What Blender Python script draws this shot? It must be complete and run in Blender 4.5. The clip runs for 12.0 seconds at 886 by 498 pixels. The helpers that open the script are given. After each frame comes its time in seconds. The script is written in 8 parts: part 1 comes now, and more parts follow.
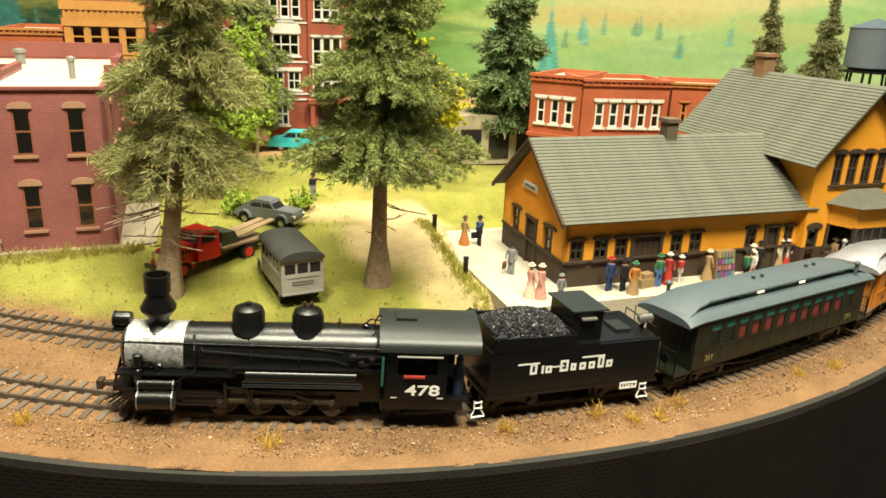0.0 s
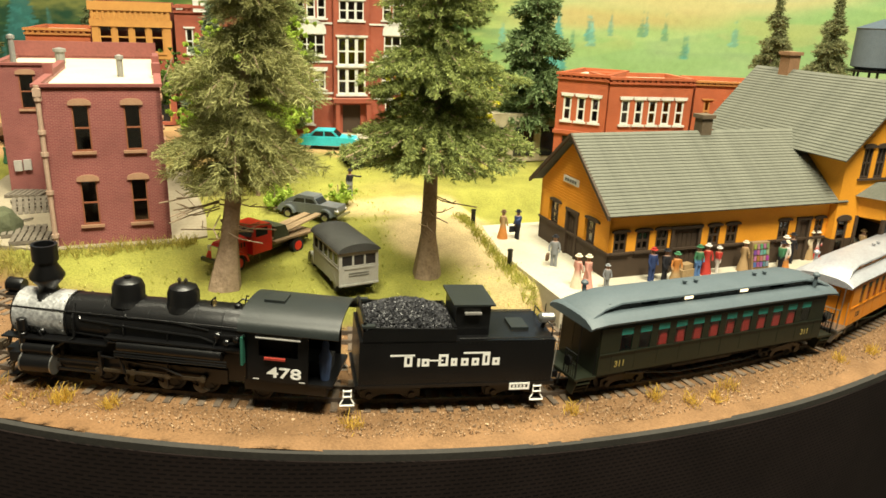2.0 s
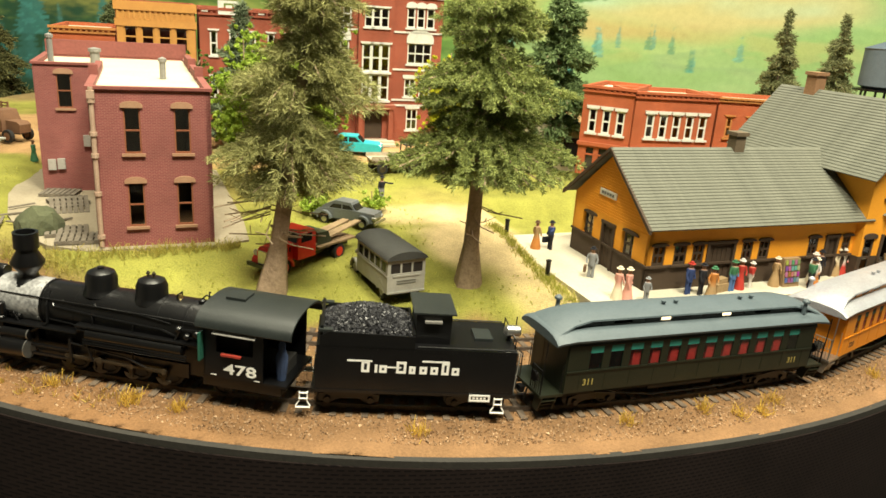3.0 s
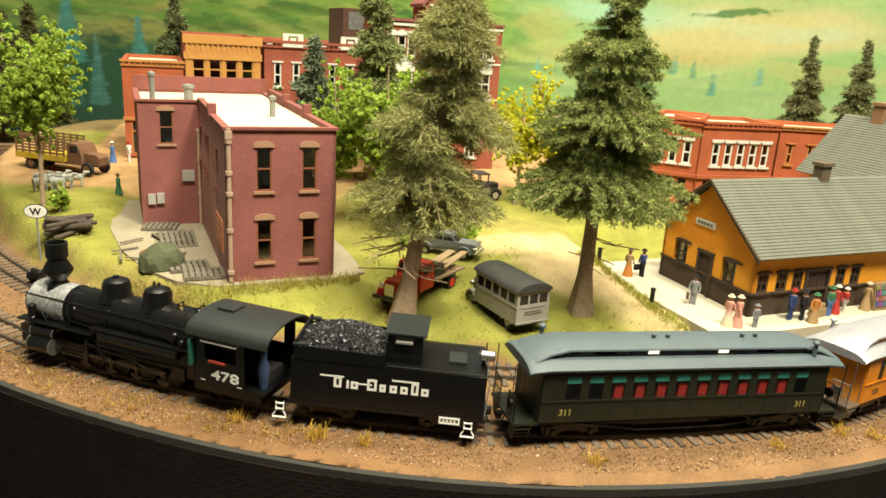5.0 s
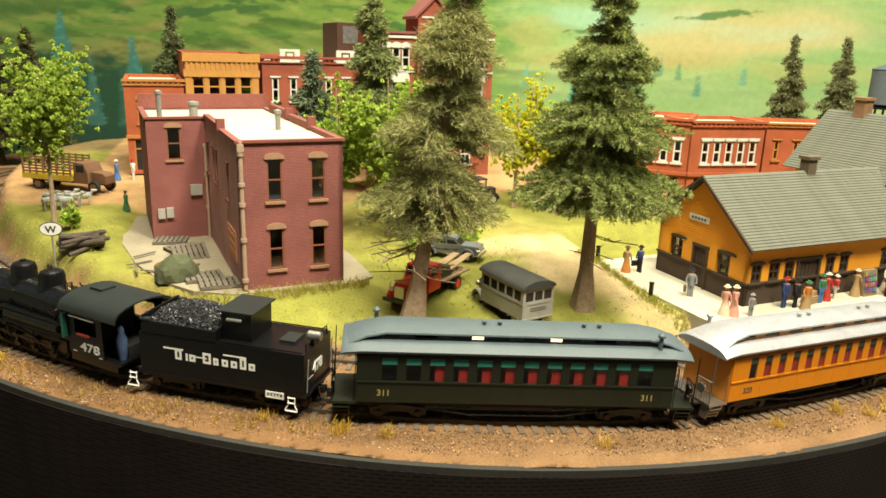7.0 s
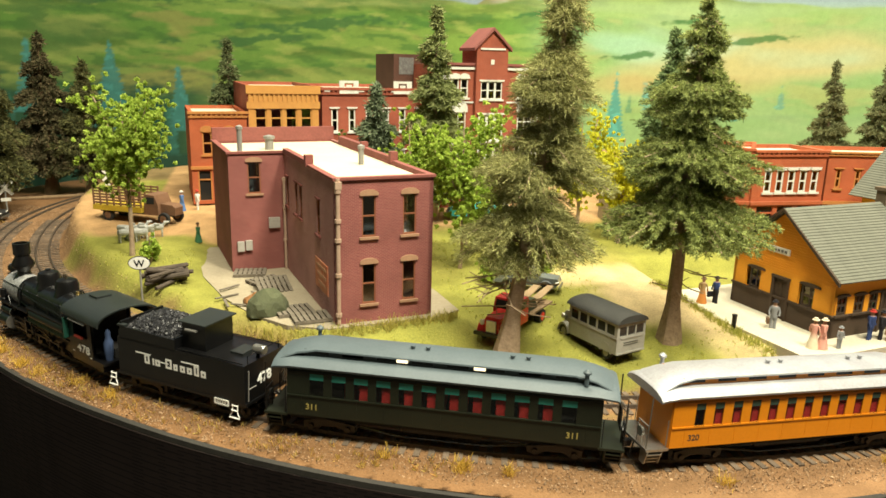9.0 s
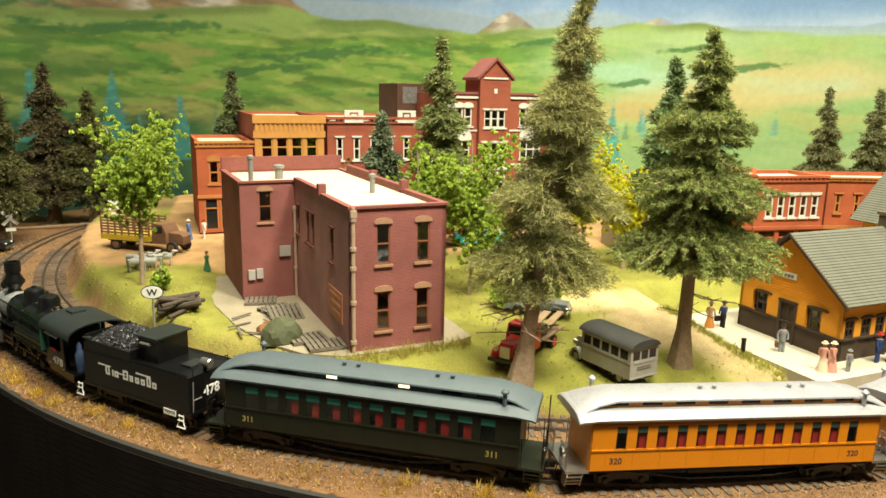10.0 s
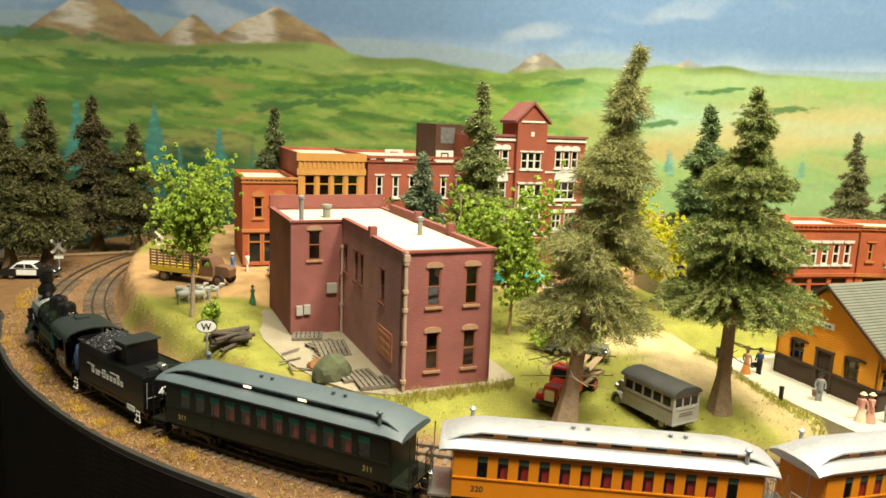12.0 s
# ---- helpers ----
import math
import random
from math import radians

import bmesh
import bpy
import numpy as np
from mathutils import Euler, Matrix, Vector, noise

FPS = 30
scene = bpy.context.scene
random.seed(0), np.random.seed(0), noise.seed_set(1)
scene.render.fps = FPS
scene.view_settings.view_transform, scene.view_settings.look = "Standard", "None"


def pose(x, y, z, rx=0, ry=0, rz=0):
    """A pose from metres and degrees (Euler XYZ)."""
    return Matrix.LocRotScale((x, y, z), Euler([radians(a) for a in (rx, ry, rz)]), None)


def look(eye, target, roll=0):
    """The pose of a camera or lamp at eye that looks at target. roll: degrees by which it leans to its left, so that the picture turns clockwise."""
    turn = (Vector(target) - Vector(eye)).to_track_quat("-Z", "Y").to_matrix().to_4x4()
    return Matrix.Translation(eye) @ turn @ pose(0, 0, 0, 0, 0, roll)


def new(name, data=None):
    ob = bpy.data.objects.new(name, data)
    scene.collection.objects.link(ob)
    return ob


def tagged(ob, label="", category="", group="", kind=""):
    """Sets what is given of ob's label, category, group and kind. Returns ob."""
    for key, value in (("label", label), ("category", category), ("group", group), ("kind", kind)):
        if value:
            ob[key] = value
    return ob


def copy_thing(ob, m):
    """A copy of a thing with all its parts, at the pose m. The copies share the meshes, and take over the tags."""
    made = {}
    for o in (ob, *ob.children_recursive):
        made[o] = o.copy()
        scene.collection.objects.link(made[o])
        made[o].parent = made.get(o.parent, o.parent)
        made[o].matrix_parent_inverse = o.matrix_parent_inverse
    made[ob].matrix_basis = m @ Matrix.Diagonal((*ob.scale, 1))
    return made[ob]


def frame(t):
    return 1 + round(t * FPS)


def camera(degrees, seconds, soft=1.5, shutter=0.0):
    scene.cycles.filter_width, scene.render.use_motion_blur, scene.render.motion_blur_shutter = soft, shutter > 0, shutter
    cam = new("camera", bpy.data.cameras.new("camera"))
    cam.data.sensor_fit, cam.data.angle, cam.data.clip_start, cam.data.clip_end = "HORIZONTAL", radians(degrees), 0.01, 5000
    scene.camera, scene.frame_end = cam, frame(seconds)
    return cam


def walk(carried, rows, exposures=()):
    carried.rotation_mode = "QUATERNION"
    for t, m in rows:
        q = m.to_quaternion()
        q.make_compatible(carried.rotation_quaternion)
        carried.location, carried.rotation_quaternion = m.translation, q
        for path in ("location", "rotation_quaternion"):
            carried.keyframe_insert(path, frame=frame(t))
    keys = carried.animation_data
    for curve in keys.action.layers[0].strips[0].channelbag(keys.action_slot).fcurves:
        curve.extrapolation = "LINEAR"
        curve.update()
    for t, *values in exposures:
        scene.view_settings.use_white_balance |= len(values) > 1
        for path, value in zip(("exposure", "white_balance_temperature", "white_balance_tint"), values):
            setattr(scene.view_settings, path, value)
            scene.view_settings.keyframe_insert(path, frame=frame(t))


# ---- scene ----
# A model railway at 1:87: all sizes below are in full-size metres, and K brings them to the model's true size.
K = 1 / 87.0
cam = camera(62.0, 12.0, 1.6)
PATH = [
    (0, (-12.221, 8.269, 11.81), (-11.843, 10.13, 11.182), 2.2),
    (0.5, (-12.79, 8.448, 11.826), (-12.417, 10.308, 11.193), 1.9),
    (1, (-13.683, 8.389, 11.611), (-13.308, 10.249, 10.98), 2.2),
    (1.5, (-14.353, 8.221, 11.716), (-13.969, 10.081, 11.088), 2.1),
    (2, (-15.223, 7.746, 11.558), (-14.815, 9.603, 10.937), 2.2),
    (2.5, (-17.067, 7.551, 11.729), (-16.636, 9.405, 11.115), 3.3),
    (3, (-18.14, 7.976, 11.813), (-17.689, 9.826, 11.204), 3.9),
    (3.5, (-20.088, 8.354, 11.589), (-19.641, 10.208, 10.988), 3.7),
    (5.5, (-25.702, 8.609, 12.631), (-25.185, 10.461, 12.082), 3.4),
    (6, (-25.844, 8.515, 12.369), (-25.324, 10.369, 11.827), 2.7),
    (6.5, (-25.555, 7.651, 12.326), (-25.026, 9.501, 11.779), 2.0),
    (7, (-26.132, 7.386, 12.47), (-25.607, 9.24, 11.933), 1.8),
    (9, (-30.207, 8.243, 13.217), (-29.706, 10.117, 12.73), 1.4),
    (9.5, (-30.452, 8.141, 13.179), (-29.935, 10.018, 12.72), 0.9),
    (10, (-31.353, 8.136, 13.354), (-30.83, 10.02, 12.936), 1.1),
    (10.5, (-32.573, 8.052, 13.889), (-32.098, 9.954, 13.491), 1.3),
    (11, (-33.032, 7.995, 14.272), (-32.55, 9.901, 13.901), 2.3),
    (11.5, (-33.168, 7.62, 14.474), (-32.671, 9.528, 14.141), 2.1),
    (12, (-33.446, 7.398, 14.442), (-32.961, 9.307, 14.096), 2.2),
]


def kv(p):
    return Vector(p) * K


walk(cam, [(t, look(kv(eye), kv(target), roll)) for t, eye, target, roll in PATH])

# ---- light: a dim room with lamps on the ceiling over the layout ----
world = bpy.data.worlds.new("room_air")
scene.world = world
world.use_nodes = True
world.node_tree.nodes["Background"].inputs[0].default_value = (1.0, 0.93, 0.82, 1)
world.node_tree.nodes["Background"].inputs[1].default_value = 0.2
scene.view_settings.exposure = 0.0


def lamp(name, eye, target, size, power, color):
    data = bpy.data.lights.new(name, "AREA")
    data.shape, data.size, data.energy, data.color = "DISK", size * K, power, color
    ob = new(name, data)
    ob.matrix_world = look(kv(eye), kv(target))
    return tagged(ob, "warm ceiling lamp over the layout", "lamp", kind="structure")


WARM = (1.0, 0.94, 0.71)
lamp("ceiling_lamp", (8, -4, 96), (4, 42, 0), 22, 22.5, WARM)
lamp("ceiling_lamp", (-26, -2, 98), (-22, 46, 0), 22, 17.5, WARM)
lamp("ceiling_lamp", (-10, 62, 106), (-10, 62, 0), 30, 12.5, WARM)
lamp("ceiling_lamp", (-40, 70, 106), (-38, 84, 4), 26, 2.8, WARM)
lamp("ceiling_lamp", (40, 60, 106), (34, 76, 4), 26, 8.5, WARM)


# ---- materials ----
def mat(name, color, rough=0.7, metal=0.0, color2=None, scale=1.0, fine=8.0, bump=0.15, mix=0.5, spec=0.5, rnd=0.0):
    """Two colours mixed by noise at two scales (cycles a full-size metre), with a fine relief; rnd: how far single pieces differ."""
    m = bpy.data.materials.new(name)
    m.use_nodes = True
    nt = m.node_tree
    b = nt.nodes["Principled BSDF"]
    b.inputs["Roughness"].default_value = rough
    b.inputs["Metallic"].default_value = metal
    b.inputs["Specular IOR Level"].default_value = spec
    c2 = color2 or tuple(c * 0.72 for c in color)
    tc = nt.nodes.new("ShaderNodeTexCoord")
    n1, n2 = nt.nodes.new("ShaderNodeTexNoise"), nt.nodes.new("ShaderNodeTexNoise")
    n1.inputs["Scale"].default_value, n1.inputs["Detail"].default_value = scale / K, 4
    n2.inputs["Scale"].default_value, n2.inputs["Detail"].default_value = fine / K, 3
    for n in (n1, n2):
        nt.links.new(tc.outputs["Object"], n.inputs["Vector"])
    add = nt.nodes.new("ShaderNodeMath")
    add.operation = "MULTIPLY_ADD"
    nt.links.new(n2.outputs["Fac"], add.inputs[0])
    add.inputs[1].default_value = 0.5
    half = nt.nodes.new("ShaderNodeMath")
    half.operation = "MULTIPLY"
    half.inputs[1].default_value = 0.5
    nt.links.new(n1.outputs["Fac"], half.inputs[0])
    nt.links.new(half.outputs[0], add.inputs[2])
    ramp = nt.nodes.new("ShaderNodeMapRange")
    ramp.inputs["From Min"].default_value, ramp.inputs["From Max"].default_value = 0.5 - 0.22 * (1.3 - mix), 0.5 + 0.22 * (1.3 - mix)
    nt.links.new(add.outputs[0], ramp.inputs["Value"])
    mx = nt.nodes.new("ShaderNodeMix")
    mx.data_type = "RGBA"
    mx.inputs["A"].default_value, mx.inputs["B"].default_value = (*color, 1), (*c2, 1)
    nt.links.new(ramp.outputs[0], mx.inputs["Factor"])
    out = mx.outputs["Result"]
    if rnd:
        info, hsv, rr = nt.nodes.new("ShaderNodeObjectInfo"), nt.nodes.new("ShaderNodeHueSaturation"), nt.nodes.new("ShaderNodeMapRange")
        rr.inputs["To Min"].default_value, rr.inputs["To Max"].default_value = 1 - rnd, 1 + rnd
        nt.links.new(info.outputs["Random"], rr.inputs["Value"])
        nt.links.new(rr.outputs[0], hsv.inputs["Value"])
        nt.links.new(out, hsv.inputs["Color"])
        out = hsv.outputs["Color"]
    nt.links.new(out, b.inputs["Base Color"])
    if bump:
        bp = nt.nodes.new("ShaderNodeBump")
        bp.inputs["Strength"].default_value, bp.inputs["Distance"].default_value = bump, 0.05 * K
        nt.links.new(n2.outputs["Fac"], bp.inputs["Height"])
        nt.links.new(bp.outputs[0], b.inputs["Normal"])
    return m


def island_mat(name, color, color2, rough=0.85, trans=0.0):
    """For heaps of leaves or stones in one mesh: each island has a tone of its own."""
    m = bpy.data.materials.new(name)
    m.use_nodes = True
    nt = m.node_tree
    b = nt.nodes["Principled BSDF"]
    b.inputs["Roughness"].default_value = rough
    b.inputs["Specular IOR Level"].default_value = 0.25
    geo, mx = nt.nodes.new("ShaderNodeNewGeometry"), nt.nodes.new("ShaderNodeMix")
    mx.data_type = "RGBA"
    mx.inputs["A"].default_value, mx.inputs["B"].default_value = (*color, 1), (*color2, 1)
    nt.links.new(geo.outputs["Random Per Island"], mx.inputs["Factor"])
    nt.links.new(mx.outputs["Result"], b.inputs["Base Color"])
    if trans:
        tr, ms = nt.nodes.new("ShaderNodeBsdfTranslucent"), nt.nodes.new("ShaderNodeMixShader")
        ms.inputs[0].default_value = trans
        nt.links.new(mx.outputs["Result"], tr.inputs["Color"])
        nt.links.new(b.outputs[0], ms.inputs[1])
        nt.links.new(tr.outputs[0], ms.inputs[2])
        nt.links.new(ms.outputs[0], nt.nodes["Material Output"].inputs[0])
    return m


def brick_mat(name, color, color2, mortar, rough=0.85, row=0.075, wide=0.22, mort=0.012, spec=0.3):
    m = bpy.data.materials.new(name)
    m.use_nodes = True
    nt = m.node_tree
    b = nt.nodes["Principled BSDF"]
    b.inputs["Specular IOR Level"].default_value = spec
    b.inputs["Roughness"].default_value = rough
    tc, sep, com, add = (nt.nodes.new(k) for k in ("ShaderNodeTexCoord", "ShaderNodeSeparateXYZ", "ShaderNodeCombineXYZ", "ShaderNodeMath"))
    nt.links.new(tc.outputs["Object"], sep.inputs[0])
    nt.links.new(sep.outputs[0], add.inputs[0])
    nt.links.new(sep.outputs[1], add.inputs[1])
    nt.links.new(add.outputs[0], com.inputs[0])
    nt.links.new(sep.outputs[2], com.inputs[1])
    br = nt.nodes.new("ShaderNodeTexBrick")
    br.inputs["Scale"].default_value = 1 / K
    br.inputs["Color1"].default_value, br.inputs["Color2"].default_value, br.inputs["Mortar"].default_value = (*color, 1), (*color2, 1), (*mortar, 1)
    br.inputs["Brick Width"].default_value, br.inputs["Row Height"].default_value, br.inputs["Mortar Size"].default_value = wide, row, mort
    nt.links.new(com.outputs[0], br.inputs["Vector"])
    n1 = nt.nodes.new("ShaderNodeTexNoise")
    n1.inputs["Scale"].default_value, n1.inputs["Detail"].default_value = 0.35 / K, 6
    nt.links.new(tc.outputs["Object"], n1.inputs["Vector"])
    hs, mr = nt.nodes.new("ShaderNodeHueSaturation"), nt.nodes.new("ShaderNodeMapRange")
    mr.inputs["From Min"].default_value, mr.inputs["From Max"].default_value = 0.3, 0.7
    mr.inputs["To Min"].default_value, mr.inputs["To Max"].default_value = 0.8, 1.2
    nt.links.new(n1.outputs["Fac"], mr.inputs["Value"])
    nt.links.new(mr.outputs[0], hs.inputs["Value"])
    nt.links.new(br.outputs["Color"], hs.inputs["Color"])
    nt.links.new(hs.outputs[0], b.inputs["Base Color"])
    bp = nt.nodes.new("ShaderNodeBump")
    bp.inputs["Strength"].default_value, bp.inputs["Distance"].default_value, bp.invert = 0.4, 0.02 * K, True
    nt.links.new(br.outputs["Fac"], bp.inputs["Height"])
    nt.links.new(bp.outputs[0], b.inputs["Normal"])
    return m


def paint_mat(name, attr="paint", rough=0.8, scale=2.0, bump=0.2, amount=0.25, fine=9.0):
    """Colours laid on by hand, held in a colour attribute, with mottling over them."""
    m = bpy.data.materials.new(name)
    m.use_nodes = True
    nt = m.node_tree
    b = nt.nodes["Principled BSDF"]
    b.inputs["Roughness"].default_value = rough
    b.inputs["Specular IOR Level"].default_value = 0.2
    at, tc = nt.nodes.new("ShaderNodeAttribute"), nt.nodes.new("ShaderNodeTexCoord")
    at.attribute_name = attr
    n1, n2 = nt.nodes.new("ShaderNodeTexNoise"), nt.nodes.new("ShaderNodeTexNoise")
    n1.inputs["Scale"].default_value, n1.inputs["Detail"].default_value = scale / K, 5
    n2.inputs["Scale"].default_value, n2.inputs["Detail"].default_value = fine / K, 3
    hs, mr, av = nt.nodes.new("ShaderNodeHueSaturation"), nt.nodes.new("ShaderNodeMapRange"), nt.nodes.new("ShaderNodeMath")
    for n in (n1, n2):
        nt.links.new(tc.outputs["Object"], n.inputs["Vector"])
    nt.links.new(n1.outputs["Fac"], av.inputs[0])
    nt.links.new(n2.outputs["Fac"], av.inputs[1])
    mr.inputs["From Min"].default_value, mr.inputs["From Max"].default_value = 0.65, 1.35
    mr.inputs["To Min"].default_value, mr.inputs["To Max"].default_value = 1 - amount, 1 + amount
    nt.links.new(av.outputs[0], mr.inputs["Value"])
    nt.links.new(mr.outputs[0], hs.inputs["Value"])
    nt.links.new(at.outputs["Color"], hs.inputs["Color"])
    nt.links.new(hs.outputs[0], b.inputs["Base Color"])
    if bump:
        bp = nt.nodes.new("ShaderNodeBump")
        bp.inputs["Strength"].default_value, bp.inputs["Distance"].default_value = bump, 0.08 * K
        nt.links.new(n2.outputs["Fac"], bp.inputs["Height"])
        nt.links.new(bp.outputs[0], b.inputs["Normal"])
    return m


def glass_mat(name, color=(0.02, 0.02, 0.02), rough=0.08):
    m = bpy.data.materials.new(name)
    m.use_nodes = True
    b = m.node_tree.nodes["Principled BSDF"]
    b.inputs["Base Color"].default_value = (*color, 1)
    b.inputs["Roughness"].default_value = rough
    return m


def glow_mat(name, color, strength):
    m = bpy.data.materials.new(name)
    m.use_nodes = True
    b = m.node_tree.nodes["Principled BSDF"]
    b.inputs["Base Color"].default_value = (*color, 1)
    b.inputs["Emission Color"].default_value = (*color, 1)
    b.inputs["Emission Strength"].default_value = strength
    return m


BLACK = mat("loco_black", (0.0028, 0.0028, 0.0032), 0.3, 0, (0.0055, 0.0055, 0.006), 1.5, 14, 0.1)
ROOFBLK = mat("cab_roof_black", (0.012, 0.015, 0.015), 0.42, 0, (0.02, 0.024, 0.023), 1, 12, 0.1)
SILVER = mat("graphite_silver", (0.55, 0.55, 0.55), 0.42, 0.4, (0.24, 0.24, 0.245), 2.6, 9, 0.45, mix=0.75)
STEEL = mat("bright_steel", (0.5, 0.5, 0.48), 0.35, 0.9, (0.35, 0.34, 0.32), 3, 20, 0.1)
BRASS = mat("brass", (0.65, 0.48, 0.18), 0.3, 0.95, None, 3, 20, 0.05)
RUST = mat("rusty_gear", (0.10, 0.075, 0.045), 0.6, 0.5, (0.03, 0.024, 0.018), 4, 20, 0.3)
WHITE = mat("white_lettering", (0.85, 0.85, 0.82), 0.6, 0, (0.75, 0.75, 0.72), 3, 20, 0)
CREAM = mat("cream_paint", (0.72, 0.66, 0.45), 0.6, 0, None, 3, 20, 0.05)
CABGREEN = mat("cab_green", (0.02, 0.12, 0.085), 0.5, 0, None, 3, 20, 0.1)
REDTAB = mat("red_armrest", (0.36, 0.04, 0.025), 0.6)
COAL = island_mat("coal", (0.008, 0.008, 0.009), (0.045, 0.045, 0.05), 0.3)
PULLMAN = mat("pullman_green", (0.007, 0.0095, 0.0045), 0.45, 0, (0.011, 0.014, 0.007), 1, 12, 0.08)
COACHROOF = mat("grey_blue_roof", (0.085, 0.11, 0.125), 0.55, 0, (0.065, 0.088, 0.1), 1, 10, 0.08)
GOLDL = mat("gold_lettering", (0.35, 0.28, 0.08), 0.5)
YELLOWCAR = mat("coach_yellow", (0.64, 0.215, 0.006), 0.42, 0, (0.57, 0.185, 0.005), 1, 12, 0.05)
SILROOF = mat("silver_roof", (0.42, 0.44, 0.46), 0.38, 0.3, (0.31, 0.295, 0.32), 1, 10, 0.08)
SEATRED = mat("red_plush", (0.72, 0.05, 0.045), 0.85, 0, (0.35, 0.015, 0.015), 3, 20, 0.1)
BLIND = mat("green_blind", (0.02, 0.2, 0.165), 0.7)
DARK = mat("dark_inside", (0.012, 0.011, 0.01), 0.8)
RAIL = mat("weathered_rail", (0.17, 0.13, 0.1), 0.5, 0.6, (0.06, 0.045, 0.035), 2, 12, 0.1)
TIE = mat("stained_ties", (0.085, 0.06, 0.042), 0.9, 0, (0.16, 0.12, 0.085), 2, 18, 0.4, rnd=0.3)
GLASS = glass_mat("window_glass", (0.02, 0.02, 0.02), 0.1)
BRICKP = brick_mat("purple_brick", (0.27, 0.078, 0.072), (0.22, 0.06, 0.06), (0.33, 0.15, 0.125))
BRICKR = brick_mat("red_brick", (0.30, 0.065, 0.03), (0.25, 0.05, 0.025), (0.33, 0.12, 0.08))
BRICKO = brick_mat("orange_brick", (0.42, 0.09, 0.03), (0.36, 0.075, 0.025), (0.42, 0.14, 0.07))
TRIMTAN = mat("tan_stone_trim", (0.42, 0.25, 0.15), 0.85, 0, (0.34, 0.18, 0.11), 2, 14, 0.2)
BRICKW = brick_mat("chalky_brick", (0.40, 0.2, 0.19), (0.33, 0.14, 0.14), (0.46, 0.29, 0.27))
PIPE = mat("pale_pink_pipe", (0.5, 0.36, 0.27), 0.7, 0, (0.38, 0.25, 0.18), 2, 14, 0.2)
WINWOOD = mat("brown_window_wood", (0.3, 0.1, 0.045), 0.7)
ROOFCREAM = mat("cream_tar_paper", (0.62, 0.56, 0.42), 0.9, 0, (0.52, 0.46, 0.33), 0.5, 6, 0.25)
COPING = mat("coping", (0.27, 0.085, 0.07), 0.85)
GREYBOX = mat("grey_metal", (0.3, 0.29, 0.27), 0.6, 0.2)
TRIMWHITE = mat("white_trim", (0.75, 0.73, 0.66), 0.7)
OCHRE = mat("ochre_front", (0.55, 0.27, 0.06), 0.75, 0, (0.46, 0.21, 0.05), 1.5, 10, 0.1)
DEPOTY = mat("depot_yellow", (0.8, 0.335, 0.018), 0.75, 0, (0.7, 0.285, 0.014), 1.0, 10, 0.08)
DEPOTB = mat("depot_brown", (0.06, 0.036, 0.02), 0.8, 0, (0.045, 0.028, 0.016), 1.5, 10, 0.1)
SHINGLE = mat("grey_shingle", (0.14, 0.142, 0.112), 0.9, 0, (0.10, 0.103, 0.08), 1.2, 7, 0.4, rnd=0.05)
SLABM = mat("slab_concrete", (0.36, 0.31, 0.22), 0.9, 0, (0.27, 0.225, 0.155), 0.5, 6, 0.3)
CONCRETE = mat("pale_concrete", (0.52, 0.48, 0.38), 0.9, 0, (0.43, 0.39, 0.3), 0.6, 6, 0.25)
BARK = mat("conifer_bark", (0.44, 0.32, 0.22), 0.95, 0, (0.24, 0.17, 0.11), 2.5, 9, 0.9)


# ---- mesh helpers ----
def box(bm, x0, x1, y0, y1, z0, z1, m=None):
    vs = [bm.verts.new((x, y, z)) for x, y, z in ((x0, y0, z0), (x1, y0, z0), (x1, y1, z0), (x0, y1, z0), (x0, y0, z1), (x1, y0, z1), (x1, y1, z1), (x0, y1, z1))]
    for f in ((0, 3, 2, 1), (4, 5, 6, 7), (0, 1, 5, 4), (1, 2, 6, 5), (2, 3, 7, 6), (3, 0, 4, 7)):
        bm.faces.new([vs[i] for i in f])
    if m is not None:
        for v in vs:
            v.co = m @ v.co
    return vs


def tube(bm, p0, p1, r0, r1=None, n=12, cap=True):
    p0, p1 = Vector(p0), Vector(p1)
    r1 = r0 if r1 is None else r1
    q = (p1 - p0).to_track_quat("Z", "Y")
    rings = []
    for p, r in ((p0, r0), (p1, r1)):
        rings.append([bm.verts.new(p + q @ Vector((r * math.cos(a), r * math.sin(a), 0))) for a in (2 * math.pi * i / n for i in range(n))])
    for i in range(n):
        bm.faces.new((rings[0][i], rings[0][(i + 1) % n], rings[1][(i + 1) % n], rings[1][i]))
    if cap:
        bm.faces.new(rings[0][::-1])
        bm.faces.new(rings[1])
    return rings


def pipe(bm, pts, r, n=6):
    for a, b in zip(pts, pts[1:]):
        tube(bm, a, b, r, r, n)


def lathe(bm, profile, c=(0, 0, 0), n=20, axis="Z"):
    """A body turned round an axis: (radius, height) pairs from end to end."""
    rings = []
    for r, h in profile:
        ring = []
        for i in range(n):
            a = 2 * math.pi * i / n
            p = (r * math.cos(a), r * math.sin(a), h) if axis == "Z" else (h, r * math.cos(a), r * math.sin(a)) if axis == "X" else (r * math.sin(a), h, r * math.cos(a))
            ring.append(bm.verts.new(Vector(c) + Vector(p)))
        rings.append(ring)
    for a, b in zip(rings, rings[1:]):
        for i in range(n):
            bm.faces.new((a[i], a[(i + 1) % n], b[(i + 1) % n], b[i]))
    bm.faces.new(rings[0][::-1])
    bm.faces.new(rings[-1])


